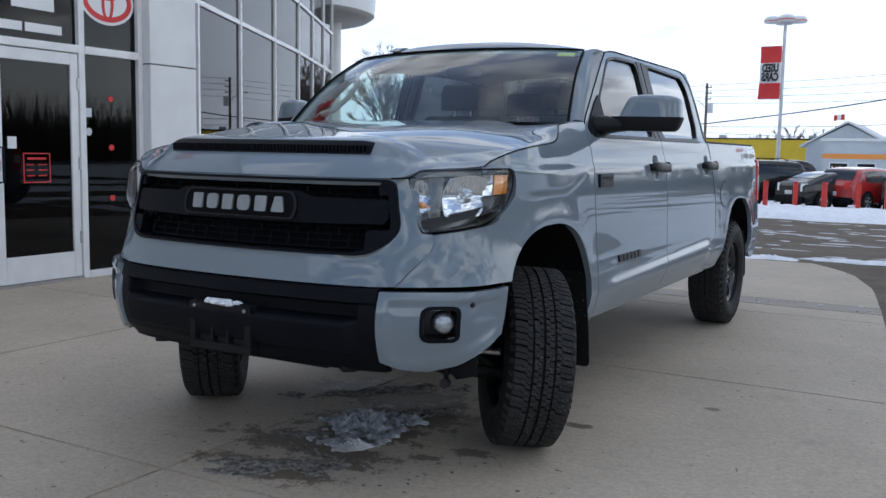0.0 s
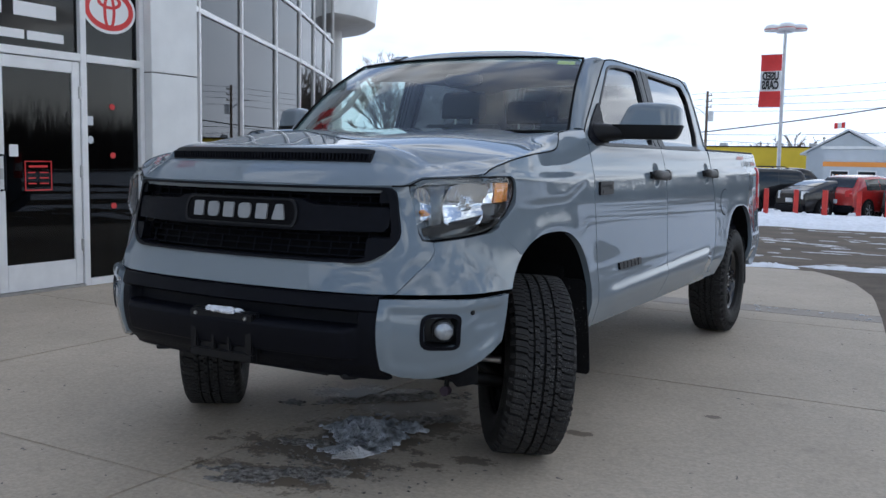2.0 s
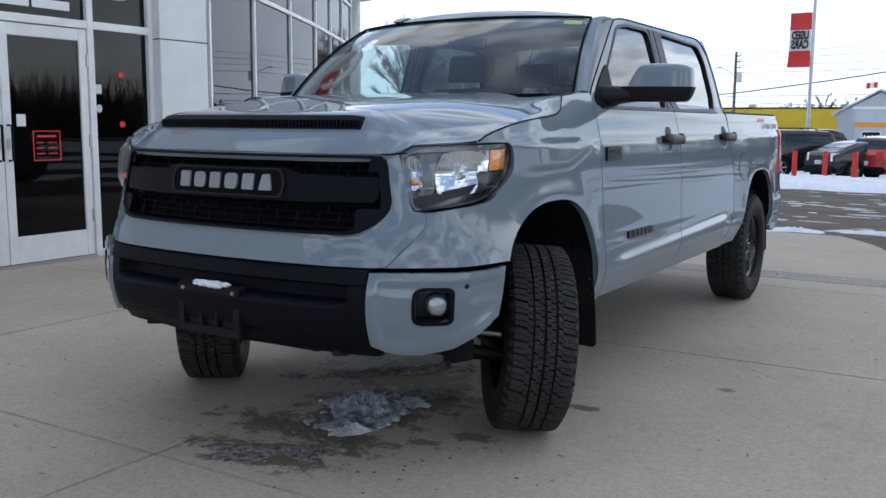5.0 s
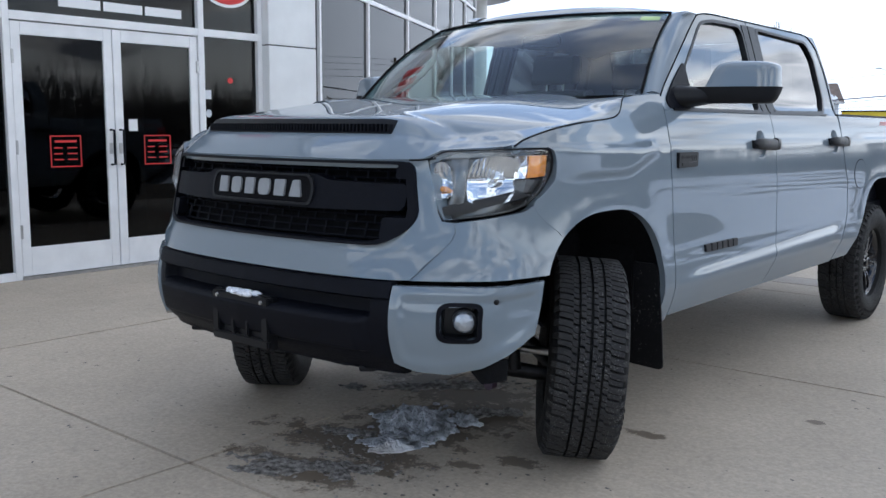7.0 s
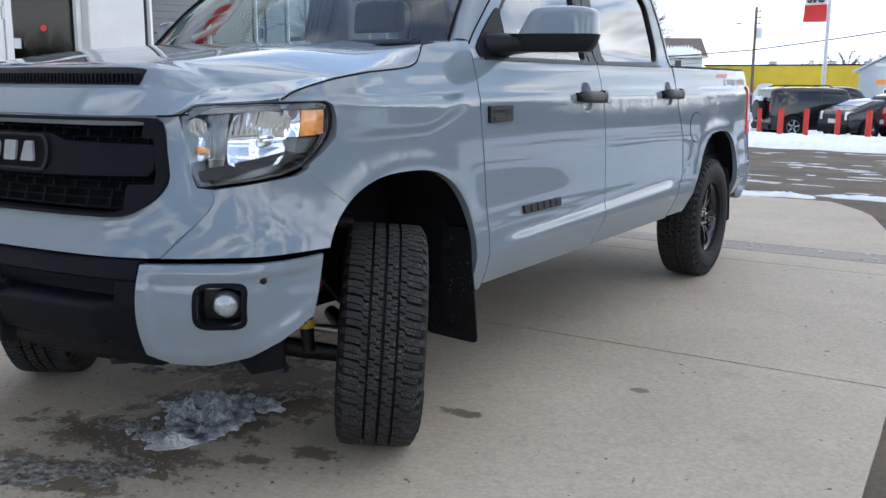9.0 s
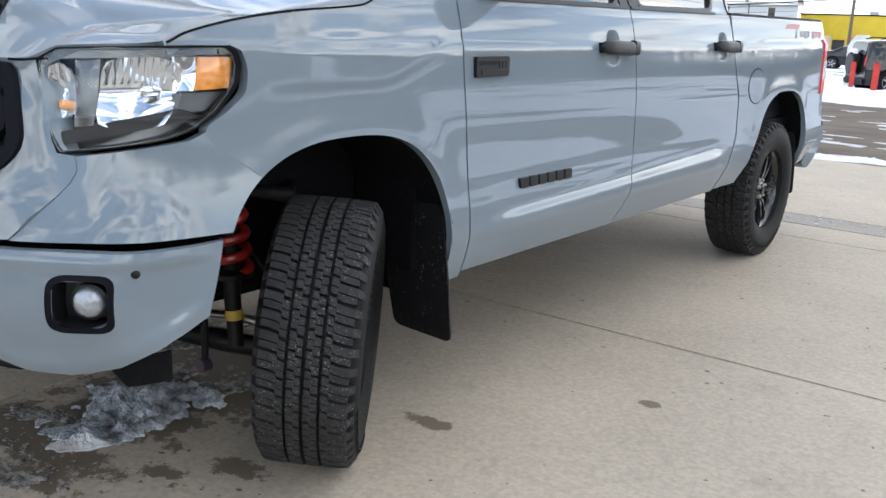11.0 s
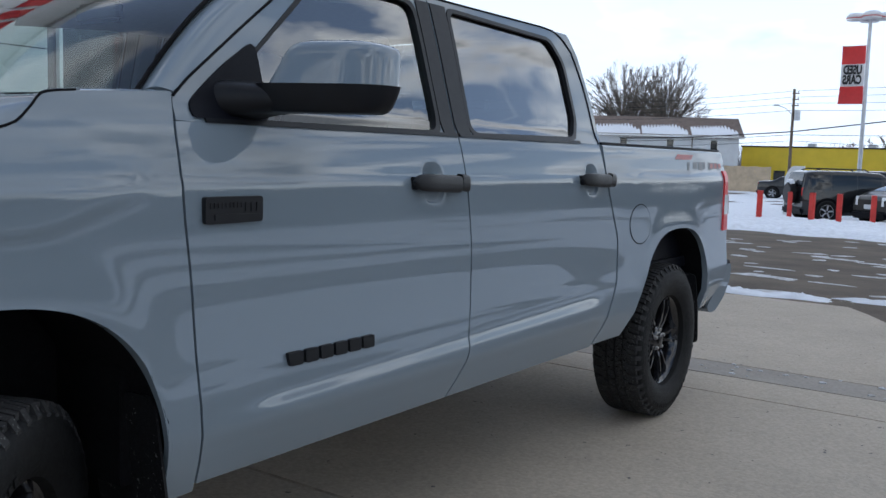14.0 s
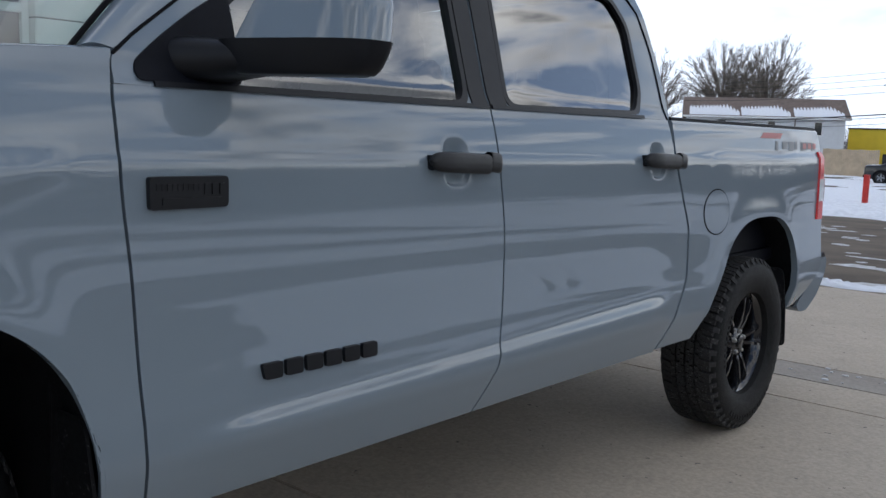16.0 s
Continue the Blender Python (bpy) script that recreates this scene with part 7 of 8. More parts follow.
def lamp_post():
    p = thing("street_lamp", "white steel car park lamp post with round snow-capped heads", "street lamp", at=(-4.68, 38.0, ground_z(38)))
    top = 7.05 - ground_z(38)
    part("pole", tube([(0, 0, 0), (0, 0, top)], [0.09, 0.065], 14), "metalpole", p)
    for k in range(4):
        a = math.pi / 4 * 0 + k * math.pi / 2 + 0.25
        c = Vector((math.cos(a) * 0.52, math.sin(a) * 0.52, top - 0.02))
        part("arm", tube([(0, 0, top - 0.12), (c.x * 0.6, c.y * 0.6, top - 0.08)], 0.03, 8), "metalpole", p)
        h = part("head", lathe([(-0.10, 0.10), (-0.08, 0.34), (0.06, 0.36), (0.12, 0.30)], 24, "z", at=c), "white", p, "round pale lamp head")
        part("band", lathe([(-0.03, 0.357), (0.0, 0.362)], 24, "z", at=c), "red", h)
        part("snow_cap", lathe([(0.11, 0.31), (0.17, 0.26), (0.20, 0.12)], 24, "z", at=c), "snow", h)
    b = thing("banner", "red and white advertising banner on the lamp post, seen from behind", "banner", at=(-4.68, 37.93, 0))
    def cloth(z0, z1, x0=-0.93, x1=-0.06):
        return flange(grid(lambda u, v: Vector((mix2(x0, x1, u) - 0.05 * (1 - v if z0 < 4.4 else 0) * (1 - u), 0.05 * math.sin(u * 5) + 0.02 * math.sin(v * 4), mix2(z0, z1, v))), 12, 8), (0, 0.006, 0))
    part("red_band", cloth(5.28, 5.97), "redsign", b)
    part("white_band", cloth(4.42, 5.279), "whiteink", b)
    part("red_band", cloth(3.75, 4.419), "redsign", b)
    part("rod", tube([(-0.95, 0.02, 5.98), (0, 0.02, 5.98)], 0.015, 6), "metalpole", b)
    part("rod", tube([(-0.95, 0.02, 3.74), (0, 0.02, 3.74)], 0.015, 6), "metalpole", b)
    for word, z in (("USED", 4.90), ("CARS", 4.52)):
        cu = bpy.data.curves.new("word", "FONT")
        cu.body, cu.size, cu.align_x, cu.extrude, cu.offset = word, 0.47, "CENTER", 0.002, 0.022
        ob = bpy.data.objects.new("word", cu)
        me = bpy.data.meshes.new_from_object(ob)
        bpy.data.objects.remove(ob)
        o = new("writing", me)
        me.materials.append(M["blackink"])
        o.parent = b
        o.matrix_local = pose(-0.49, -0.075, z, 90, 0, 180) @ Matrix.Diagonal((0.60, 1, 1, 1))


lamp_post()


# ---- parked cars ----
M["carblack"] = material("black_car_paint", (0.010, 0.0105, 0.012), 0.3, 0, 0.2, 3, coat=0.8, spec=0.3)
M["carred"] = material("red_car_paint", (0.42, 0.022, 0.02), 0.25, 0, 0.1, 3, coat=1.0)
M["carglass"] = material("dark_car_glass", (0.018, 0.021, 0.024), 0.06, 0, 0.1, 3, coat=0.45, spec=0.4)
M["plateink"] = material("pale_plate", (0.62, 0.64, 0.66), 0.5)


def car(name, label, at, turn, L, W, line, belt, glass, paint, lamps, category="car", spare=False, rack=False, wheel=0.35, tumble=0.30, low="plastic", back=(0.05, 0.12)):
    """A parked car, forward along +y. line: the upper outline (share of the length from the tail, height); belt: height of the waist;
    glass: ends of the side windows, back: ends of the rear window, as shares of the length; lamps: (material, lower edge, upper edge, width) of the tail lamps."""
    c = thing(name, label, category, group="parked cars", at=at, turn=turn)
    top = curve([q[0] for q in line], [q[1] for q in line])
    z0 = 0.27
    def half(t):
        return W / 2 * (1 - 0.16 * abs(2 * t - 1) ** 7)
    def section(t, v):
        """v 0 under the sill, 0.30 the sill, 0.62 the waist, 0.84 the edge of the roof, 1 the middle of the roof."""
        w, h = half(t), top(t)
        b = min(belt, h - 0.05)
        e = max(0.0, h - b)
        we = w - 0.03 - tumble * e
        xs = [0.0, w - 0.10, w - 0.01, w, w - 0.025, we, we - 0.16, 0.0]
        zs = [z0, z0, z0 + 0.12, mix2(z0, b, 0.55), b, h - min(0.07, 0.3 * e + 0.02), h - 0.012, h]
        return curve([0, 0.14, 0.24, 0.42, 0.62, 0.84, 0.92, 1.0], xs)(v), curve([0, 0.14, 0.24, 0.42, 0.62, 0.84, 0.92, 1.0], zs)(v)
    def skin(t, v, lift=0.0):
        x, z = section(t, v)
        return Vector((x + lift, L * (t - 0.5), z + (lift if v > 0.8 else 0.0)))
    bm = grid(lambda u, v: skin(u, v), 64, 36)
    join(bm, flipped(bm))
    bmesh.ops.remove_doubles(bm, verts=bm.verts, dist=0.001)
    for t in (0.0, 1.0):
        ring_ = [skin(t, k / 20) for k in range(21)]
        pts = ring_ + [Vector((-q.x, q.y, q.z)) for q in reversed(ring_[1:-1])]
        bm.faces.new([bm.verts.new(q) for q in pts])
    part("body", bm, paint, c)
    ga, gb = glass[0], glass[-1]
    for sgn in (1, -1):
        fl = (lambda b: flipped(b)) if sgn < 0 else (lambda b: b)
        for a, b in zip(glass, glass[1:]):
            a, b = a + 0.006, b - 0.006
            part("side_window", fl(flange(grid(lambda u, v: skin(mix2(a, b, u), mix2(0.645, 0.80, v), 0.006), 10, 4), (-0.008, 0, 0))), "carglass", c)
        mat, l0, l1, wd = lamps
        def lamp(u, v):
            z = mix2(l0, l1, v)
            x = half(0.01) - 0.02 - wd * u
            return Vector((x, -L / 2 - 0.012 + 0.16 * (1 - u) ** 4 + 0.05 * ease(l0, l1 + 0.5, z), z))
        part("tail_lamp", fl(flange(grid(lamp, 8, 4), (-0.01, 0.05, 0))), mat, c)
        my = L * (gb - 0.5) - 0.12
        part("door_mirror", fl(box((half(gb) - 0.06, my - 0.05, belt + 0.02), (half(gb) + 0.14, my + 0.05, belt + 0.17), bevel=0.035)), paint, c)
        for ty in (0.185, 0.80):
            y = L * (ty - 0.5)
            part("wheel_arch", fl(lathe([(-0.20, wheel + 0.075), (0.006, wheel + 0.07)], 28, "x", at=(W / 2 - 0.001, y, wheel + 0.02))), "liner", c)
            t = part("wheel", fl(lathe([(-0.11, 0.6 * wheel), (-0.12, 0.92 * wheel), (-0.085, wheel), (0.085, wheel), (0.115, 0.92 * wheel), (0.11, 0.62 * wheel)], 28, "x", at=(W / 2 - 0.080, y, wheel))), "rubber", c)
            part("rim", fl(lathe([(-0.03, 0.60 * wheel), (0.100, 0.66 * wheel), (0.114, 0.62 * wheel), (0.092, 0.5 * wheel), (0.105, 0.12 * wheel)], 24, "x", at=(W / 2 - 0.080, y, wheel))), "alu", t)
            for k in range(5):
                sp = box((0.090, -0.035, 0.03), (0.116, 0.035, 0.60 * wheel), bevel=0.01)
                bmesh.ops.rotate(sp, verts=sp.verts, cent=(0, 0, 0), matrix=Matrix.Rotation(2 * math.pi * k / 5 + y, 3, "X"))
                bmesh.ops.translate(sp, verts=sp.verts, vec=(W / 2 - 0.080, y, wheel))
                part("spoke", fl(sp), "metalpole", t)
    # screens on the slopes between waist and roof
    def pane(t0, t1):
        def f(u, v):
            t = mix2(t0, t1, v)
            x, _ = section(t, 0.84)
            return Vector(((2 * u - 1) * (x - 0.10), L * (t - 0.5) + (-0.012 if t < 0.5 else 0.012), top(t) - 0.010 * abs(2 * u - 1) ** 3 + 0.008))
        return flange(grid(f, 10, 6), (0, 0, -0.012))
    part("rear_window", pane(*back), "carglass", c)
    part("windscreen", pane(gb + 0.015, gb + 0.12), "carglass", c)
    part("bumper", box((-W / 2 + 0.10, -L / 2 - 0.07, z0), (W / 2 - 0.10, -L / 2 + 0.10, z0 + 0.27), bevel=0.06), low, c)
    part("number_plate", box((-0.16, -L / 2 - 0.085, z0 + 0.33), (0.16, -L / 2 - 0.02, z0 + 0.48), bevel=0.006), "plateink", c)
    if spare:
        sw_ = part("spare_wheel", lathe([(-0.11, 0.10), (-0.13, 0.35), (-0.09, 0.39), (0.09, 0.39), (0.12, 0.35)], 28, "y", at=(0.0, -L / 2 - 0.13, 1.02)), "rubber", c)
        part("spare_cover", lathe([(-0.14, 0.02), (-0.135, 0.32), (-0.12, 0.33)], 28, "y", at=(0.0, -L / 2 - 0.13, 1.02)), "satin", sw_)
        part("snow_cap", lathe([(-0.10, 0.20), (0.06, 0.20), (0.10, 0.12)], 16, "y", at=(0.0, -L / 2 - 0.13, 1.33)), "snow", sw_)
    if rack:
        for sgn in (1, -1):
            part("roof_rail", tube([(sgn * (W / 2 - 0.34), L * (ga - 0.45), top(0.3) + 0.0), (sgn * (W / 2 - 0.34), L * (ga - 0.40), top(0.3) + 0.06), (sgn * (W / 2 - 0.34), L * (gb - 0.62), top(0.3) + 0.06), (sgn * (W / 2 - 0.34), L * (gb - 0.58), top(0.3) - 0.01)], 0.02, 8), "satin", c)
    return c


BOXY = [(0.0, 1.12), (0.012, 1.55), (0.03, 1.80), (0.09, 1.855), (0.35, 1.87), (0.62, 1.83), (0.655, 1.78), (0.73, 1.22), (0.78, 1.16), (0.97, 1.08), (1.0, 0.80)]
SLOPE = [(0.0, 0.92), (0.02, 1.05), (0.06, 1.10), (0.12, 1.20), (0.32, 1.42), (0.48, 1.47), (0.60, 1.42), (0.80, 0.98), (0.86, 0.92), (0.97, 0.76), (1.0, 0.62)]
TALL = [(0.0, 0.98), (0.02, 1.14), (0.05, 1.26), (0.11, 1.54), (0.17, 1.62), (0.40, 1.67), (0.56, 1.62), (0.74, 1.10), (0.80, 1.04), (0.96, 0.88), (1.0, 0.66)]
WORK = [(0.0, 1.12), (0.015, 1.17), (0.30, 1.17), (0.335, 1.22), (0.36, 1.78), (0.40, 1.88), (0.55, 1.90), (0.63, 1.84), (0.74, 1.24), (0.79, 1.20), (0.97, 1.10), (1.0, 0.80)]
car("boxy_suv", "boxy black off-road car with a spare wheel on its tail", (-4.30, 35.3, ground_z(35.3)), -52, 4.5, 1.85, BOXY, 1.10, (0.06, 0.22, 0.43, 0.63), "carblack", ("redlens", 0.95, 1.25, 0.12), spare=True, rack=True, wheel=0.40, tumble=0.16, back=(0.004, 0.024))
car("hatchback", "black sloping hatchback with pale tail lamps beside the snow bank", (-2.0, 34.6, ground_z(34.6)), -36, 4.4, 1.75, SLOPE, 0.93, (0.26, 0.44, 0.64), "carblack", ("clearlens", 0.72, 1.02, 0.20), back=(0.13, 0.29))
car("red_suv", "bright red compact off-roader among the parked cars", (-0.95, 35.45, ground_z(35)), -24, 4.4, 1.85, TALL, 1.05, (0.16, 0.38, 0.62), "carred", ("redlens", 0.86, 1.10, 0.34), back=(0.035, 0.125))
car("dark_suv", "dark grey estate car at the end of the row", (1.35, 35.6, ground_z(35)), -22, 4.5, 1.85, TALL, 1.05, (0.16, 0.38, 0.62), "carblack", ("redlens", 0.86, 1.10, 0.30), rack=True, back=(0.035, 0.125))
car("red_hatchback", "red hatchback further along the row", (3.9, 36.0, ground_z(35)), -20, 4.2, 1.75, SLOPE, 0.93, (0.26, 0.44, 0.64), "carred", ("redlens", 0.74, 1.00, 0.22), back=(0.13, 0.29))
car("pickup", "black pickup truck parked in the second row", (-4.9, 42.0, ground_z(41)), -70, 5.6, 2.0, WORK, 1.20, (0.39, 0.50, 0.64), "carblack", ("redlens", 0.85, 1.12, 0.10), category="pickup truck", wheel=0.40, tumble=0.20, back=(0.340, 0.372))
car("sedan", "dark saloon car parked by the wooden fence", (-11.3, 56.0, ground_z(56)), -80, 4.7, 1.8, [(0.0, 0.95), (0.02, 1.06), (0.16, 1.10), (0.30, 1.38), (0.45, 1.45), (0.58, 1.40), (0.76, 0.98), (0.97, 0.80), (1.0, 0.64)], 0.96, (0.27, 0.44, 0.62), "carblack", ("redlens", 0.78, 0.98, 0.22), back=(0.18, 0.29))

sign = thing("pylon_sign", "white pylon sign with a curved top in the snow", "sign", at=(-7.05, 37.3, ground_z(37)))
part("board", prism(rounded([(-0.25, 0.0), (0.28, 0.0), (0.34, 1.75), (0.55, 2.02), (0.0, 2.02), (-0.25, 1.6)], 0.12), -0.06, 0.06, "y", bevel=0.01), "white", sign)
for z in (0.7, 0.95, 1.2):
    part("plain_mark", box((-0.12, -0.066, z), (0.14, -0.061, z + 0.10), bevel=0), "metalpole", sign, smooth=0)


# ---- houses ----
M["siding"] = material("white_siding", (0.66, 0.68, 0.70), 0.6, 0, 0.05, 2.0)
M["yellow"] = material("yellow_painted_wall", (0.80, 0.59, 0.035), 0.55, 0, 0.06, 0.8)
M["roofbrown"] = material("brown_shingles", (0.16, 0.12, 0.10), 0.85, 0, 0.2, 3.0)
M["bluewall"] = material("blue_grey_siding", (0.50, 0.54, 0.575), 0.6, 0, 0.05, 1.0)
M["orange"] = material("orange_band", (0.80, 0.30, 0.05), 0.5)
M["fencewood"] = material("new_fence_boards", (0.50, 0.40, 0.28), 0.8, 0, 0.15, 2.0)
M["bark"] = material("grey_bark", (0.21, 0.185, 0.165), 0.9, 0, 0.3, 3.0)
# paler and greyer than far_twigs: the haze of distance is put into the colour
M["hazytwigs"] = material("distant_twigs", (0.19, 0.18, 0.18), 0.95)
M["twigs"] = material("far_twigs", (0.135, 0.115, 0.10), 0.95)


def white_house():
    h = thing("white_house", "long white clapboard house with a snowy brown roof", "house", at=(-44.3, 95.0, 0), turn=27)
    x0, x1, y0, y1, zb, ze, zr = 0.0, 16.4, 0.0, 8.4, -2.0, 4.30, 6.35
    part("wall", box((x0, y0, zb), (x1, y1, ze), bevel=0.02), "siding", h)
    for a, b in ((x0, x0 + 0.3), (x1 - 0.3, x1)):
        part("gable", prism([(y0, ze), (y1, ze), ((y0 + y1) / 2, zr - 0.1)], a, b, "x"), "siding", h)
    for k in range(26):
        z = 0.4 + k * 0.15
        part("clapboard", box((x0 - 0.012, y0 - 0.022, z), (x1 + 0.012, y0 - 0.004, z + 0.135), bevel=0), "siding", h, smooth=0)
    def slope(lift, u0, u1, v0, v1, sg):
        def f(u, v):
            s = mix2(v0, v1, v)
            y = mix2(y0 - 0.6, (y0 + y1) / 2, s) if sg > 0 else mix2(y1 + 0.6, (y0 + y1) / 2, s)
            return Vector((mix2(u0, u1, u), y, mix2(ze - 0.15, zr, s) + lift))
        return f
    for sg in (1, -1):
        r = part("roof", flange(grid(slope(0.0, x0 - 0.5, x1 + 0.5, 0, 1, sg), 8, 4), (0, 0, -0.25)), "roofbrown", h)
        if sg > 0:
            for a, b in ((0.2, 5.5), (5.7, 10.8), (11.2, 16.3)):
                def snowy(u, v):
                    # melting from the top, with a comb of bare strips
                    ragged = 0.62 - 0.30 * abs((u * 15.0) % 1 - 0.5) * (0.6 + 0.8 * abs(math.sin(u * 41))) - 0.30 * ease(0.75, 1.0, u) - 0.10 * (1 - u)
                    return slope(0.06, a, b, 0.03, max(0.1, ragged), 1)(u, v)
                part("roof_snow", flange(grid(snowy, 150, 4), (0, 0, -0.05)), "snow", r)
    part("gutter", box((x0 - 0.5, y0 - 0.75, ze - 0.35), (x1 + 0.5, y0 - 0.6, ze - 0.15)), "white", h)
    for x in (3.7, 8.9, 13.7):
        w = part("window", box((x - 0.45, y0 - 0.06, 2.25), (x + 0.45, y0 + 0.02, 3.75)), "white", h)
        part("pane", box((x - 0.36, y0 - 0.08, 2.33), (x + 0.36, y0 - 0.05, 3.67), bevel=0), "carglass", w)
    part("downpipe", tube([(11.3, y0 - 0.1, zb), (11.3, y0 - 0.1, ze - 0.2)], 0.07, 8), "bark", h)
    g = part("window", box((x0 - 0.05, 3.4, 2.4), (x0 + 0.02, 4.2, 3.7)), "white", h)
    part("pane", box((x0 - 0.07, 3.48, 2.48), (x0 - 0.04, 4.12, 3.62), bevel=0), "carglass", g)


white_house()


def yellow_building():
    h = thing("yellow_building", "long low yellow building with a flat roof", "building")
    part("wall", box((-31.0, 108.0, -2.0), (-9.6, 120.0, 3.15), bevel=0.02), "yellow", h)
    part("roof_edge", box((-31.1, 107.9, 3.15), (-9.5, 120.1, 3.30), bevel=0.02), "plastic", h)
    for x in (-24.6, -18.0, -14.2):
        part("roof_vent", box((x, 112, 3.3), (x + 0.8, 113, 3.75)), "metalpole", h)
    part("door", box((-27.2, 107.94, -1.8), (-25.9, 108.0, 0.5)), "carblack", h)
    part("wall_lamp", box((-25.2, 107.8, 0.5), (-24.9, 108.0, 0.8)), "orange", h)


yellow_building()


def fence():
    f = thing("board_fence", "pale new wooden board fence", "fence")
    z = ground_z(66)
    for i in range(26):
        x = -19.6 + i * 0.145
        part("board", box((x, 65.97, z), (x + 0.138, 66.0, 1.06 + 0.02 * math.sin(i * 7.1)), bevel=0.004), "fencewood", f)
    for zz in (z + 0.4, 0.7):
        part("rail", box((-19.6, 66.0, zz), (-15.83, 66.05, zz + 0.09)), "fencewood", f)


fence()


def blue_building():
    h = thing("blue_grey_building", "blue-grey gabled shop with an orange band", "building")
    y = 84.6
    part("wall", prism([(-10.4, -2.0), (-10.4, 2.35), (-7.0, 4.15), (-3.6, 2.35), (-3.6, -2.0)], y, y + 14, "y"), "bluewall", h)
    for a, b in (((-10.9, 2.1), (-7.0, 4.3)), ((-3.1, 2.1), (-7.0, 4.3))):
        part("roof", prism([a, b, (b[0], b[1] + 0.16), (a[0], a[1] + 0.16)], y - 0.4, y + 14.4, "y"), "metalpole", h)
    part("front_wing", box((-8.3, y - 5, -2.0), (9.0, y, 2.6), bevel=0.03), "bluewall", h)
    part("wing_roof", box((-8.5, y - 5.2, 2.6), (9.2, y + 4, 2.85), bevel=0.03), "white", h)
    part("band", box((-8.33, y - 5.06, 1.15), (9.0, y - 5.0, 1.55), bevel=0.01), "orange", h)
    part("round_sign", lathe([(y - 5.12, 0.42), (y - 5.0, 0.42)], 32, "y", at=(-3.0, 0, 2.05)), material("blue_disc", (0.10, 0.22, 0.42), 0.5), h)
    part("sign_ring", lathe([(y - 5.14, 0.30), (y - 5.11, 0.30)], 32, "y", at=(-3.0, 0, 2.05)), "whiteink", h)
    for x in (-7.0, -4.9, -1.0, 1.4):
        w = part("window", box((x - 0.75, y - 5.05, -0.6), (x + 0.75, y - 4.98, 0.85)), "white", h)
        part("pane", box((x - 0.66, y - 5.07, -0.5), (x + 0.66, y - 5.04, 0.75), bevel=0), "carglass", w)
        for k in range(4):
            part("bright_bar", box((x - 0.55 + 0.3 * k, y - 5.09, -0.4), (x - 0.42 + 0.3 * k, y - 5.075, 0.5), bevel=0), "orange" if k % 2 else "whiteink", w, smooth=0)
    g = thing("flag", "small red and white flag on a short pole", "flag", at=(-7.3, y - 0.2, 4.2))
    part("pole", tube([(0, 0, 0), (0, 0, 0.9)], 0.03, 6), "metalpole", g)
    part("cloth", flange(grid(lambda u, v: Vector((-0.9 * u, 0.08 * math.sin(u * 6), 0.35 + 0.5 * v - 0.1 * u)), 8, 3), (0, 0.01, 0)), "redsign", g)
    part("white_panel", flange(grid(lambda u, v: Vector((-0.3 - 0.3 * u, 0.08 * math.sin((0.33 + 0.33 * u) * 6) - 0.006, 0.35 + 0.5 * v - 0.1 * (0.33 + 0.33 * u))), 4, 2), (0, 0.002, 0)), "whiteink", g)


blue_building()


def utility_pole(at, top, arm=-1.0):
    p = thing("utility_pole", "weathered wooden utility pole with a street lamp arm", "utility pole", at=at)
    part("pole", tube([(0, 0, 0), (0, 0, top)], [0.17, 0.12], 10), "wood", p)
    for z in (top - 0.5, top - 1.1, top - 1.7):
        part("crossarm", box((-0.15, -0.25, z), (0.55, -0.12, z + 0.1), bevel=0.01), "wood", p)
        part("insulator", lathe([(z + 0.1, 0.05), (z + 0.25, 0.06), (z + 0.28, 0.03)], 10, "z", at=(0.45, -0.18, 0)), "metalpole", p)
    part("transformer", lathe([(top - 3.1, 0.28), (top - 2.1, 0.28), (top - 2.05, 0.2)], 16, "z", at=(0.45, -0.1, 0)), "metalpole", p)
    part("lamp_arm", tube([(0, 0, top - 2.6), (arm * 0.7, 0, top - 1.9), (arm * 1.6, 0, top - 1.55)], 0.04, 8), "metalpole", p)
    part("lamp_head", box((arm * 1.6 - 0.35, -0.12, top - 1.66), (arm * 1.6 + 0.2, 0.12, top - 1.5), bevel=0.05), "metalpole", p)
    return p


PX, PY = -21.8, 93.8
utility_pole((PX, PY, ground_z(PY)), 8.7 - ground_z(PY))
for z0, z1, r in ((8.5, 12.6, 0.016), (7.9, 11.6, 0.016), (7.3, 10.4, 0.016), (6.6, 9.6, 0.018), (4.5, 12.9, 0.06), (4.2, 7.3, 0.025), (3.6, 4.9, 0.02)):
    for dirn in (1, -1):
        w = []
        for i in range(15):
            f = i / 14
            x = PX + dirn * 44 * f
            zz = mix2(z0, z1 if dirn > 0 else z0 + 0.6, f) - 1.1 * math.sin(math.pi * f)
            w.append((x, PY - (4 * f if dirn > 0 else -6 * f), zz))
        tagged(part("overhead_cable", tube(w, r, 5), "wire"), "black overhead cable between poles", "cable", group="overhead cables")


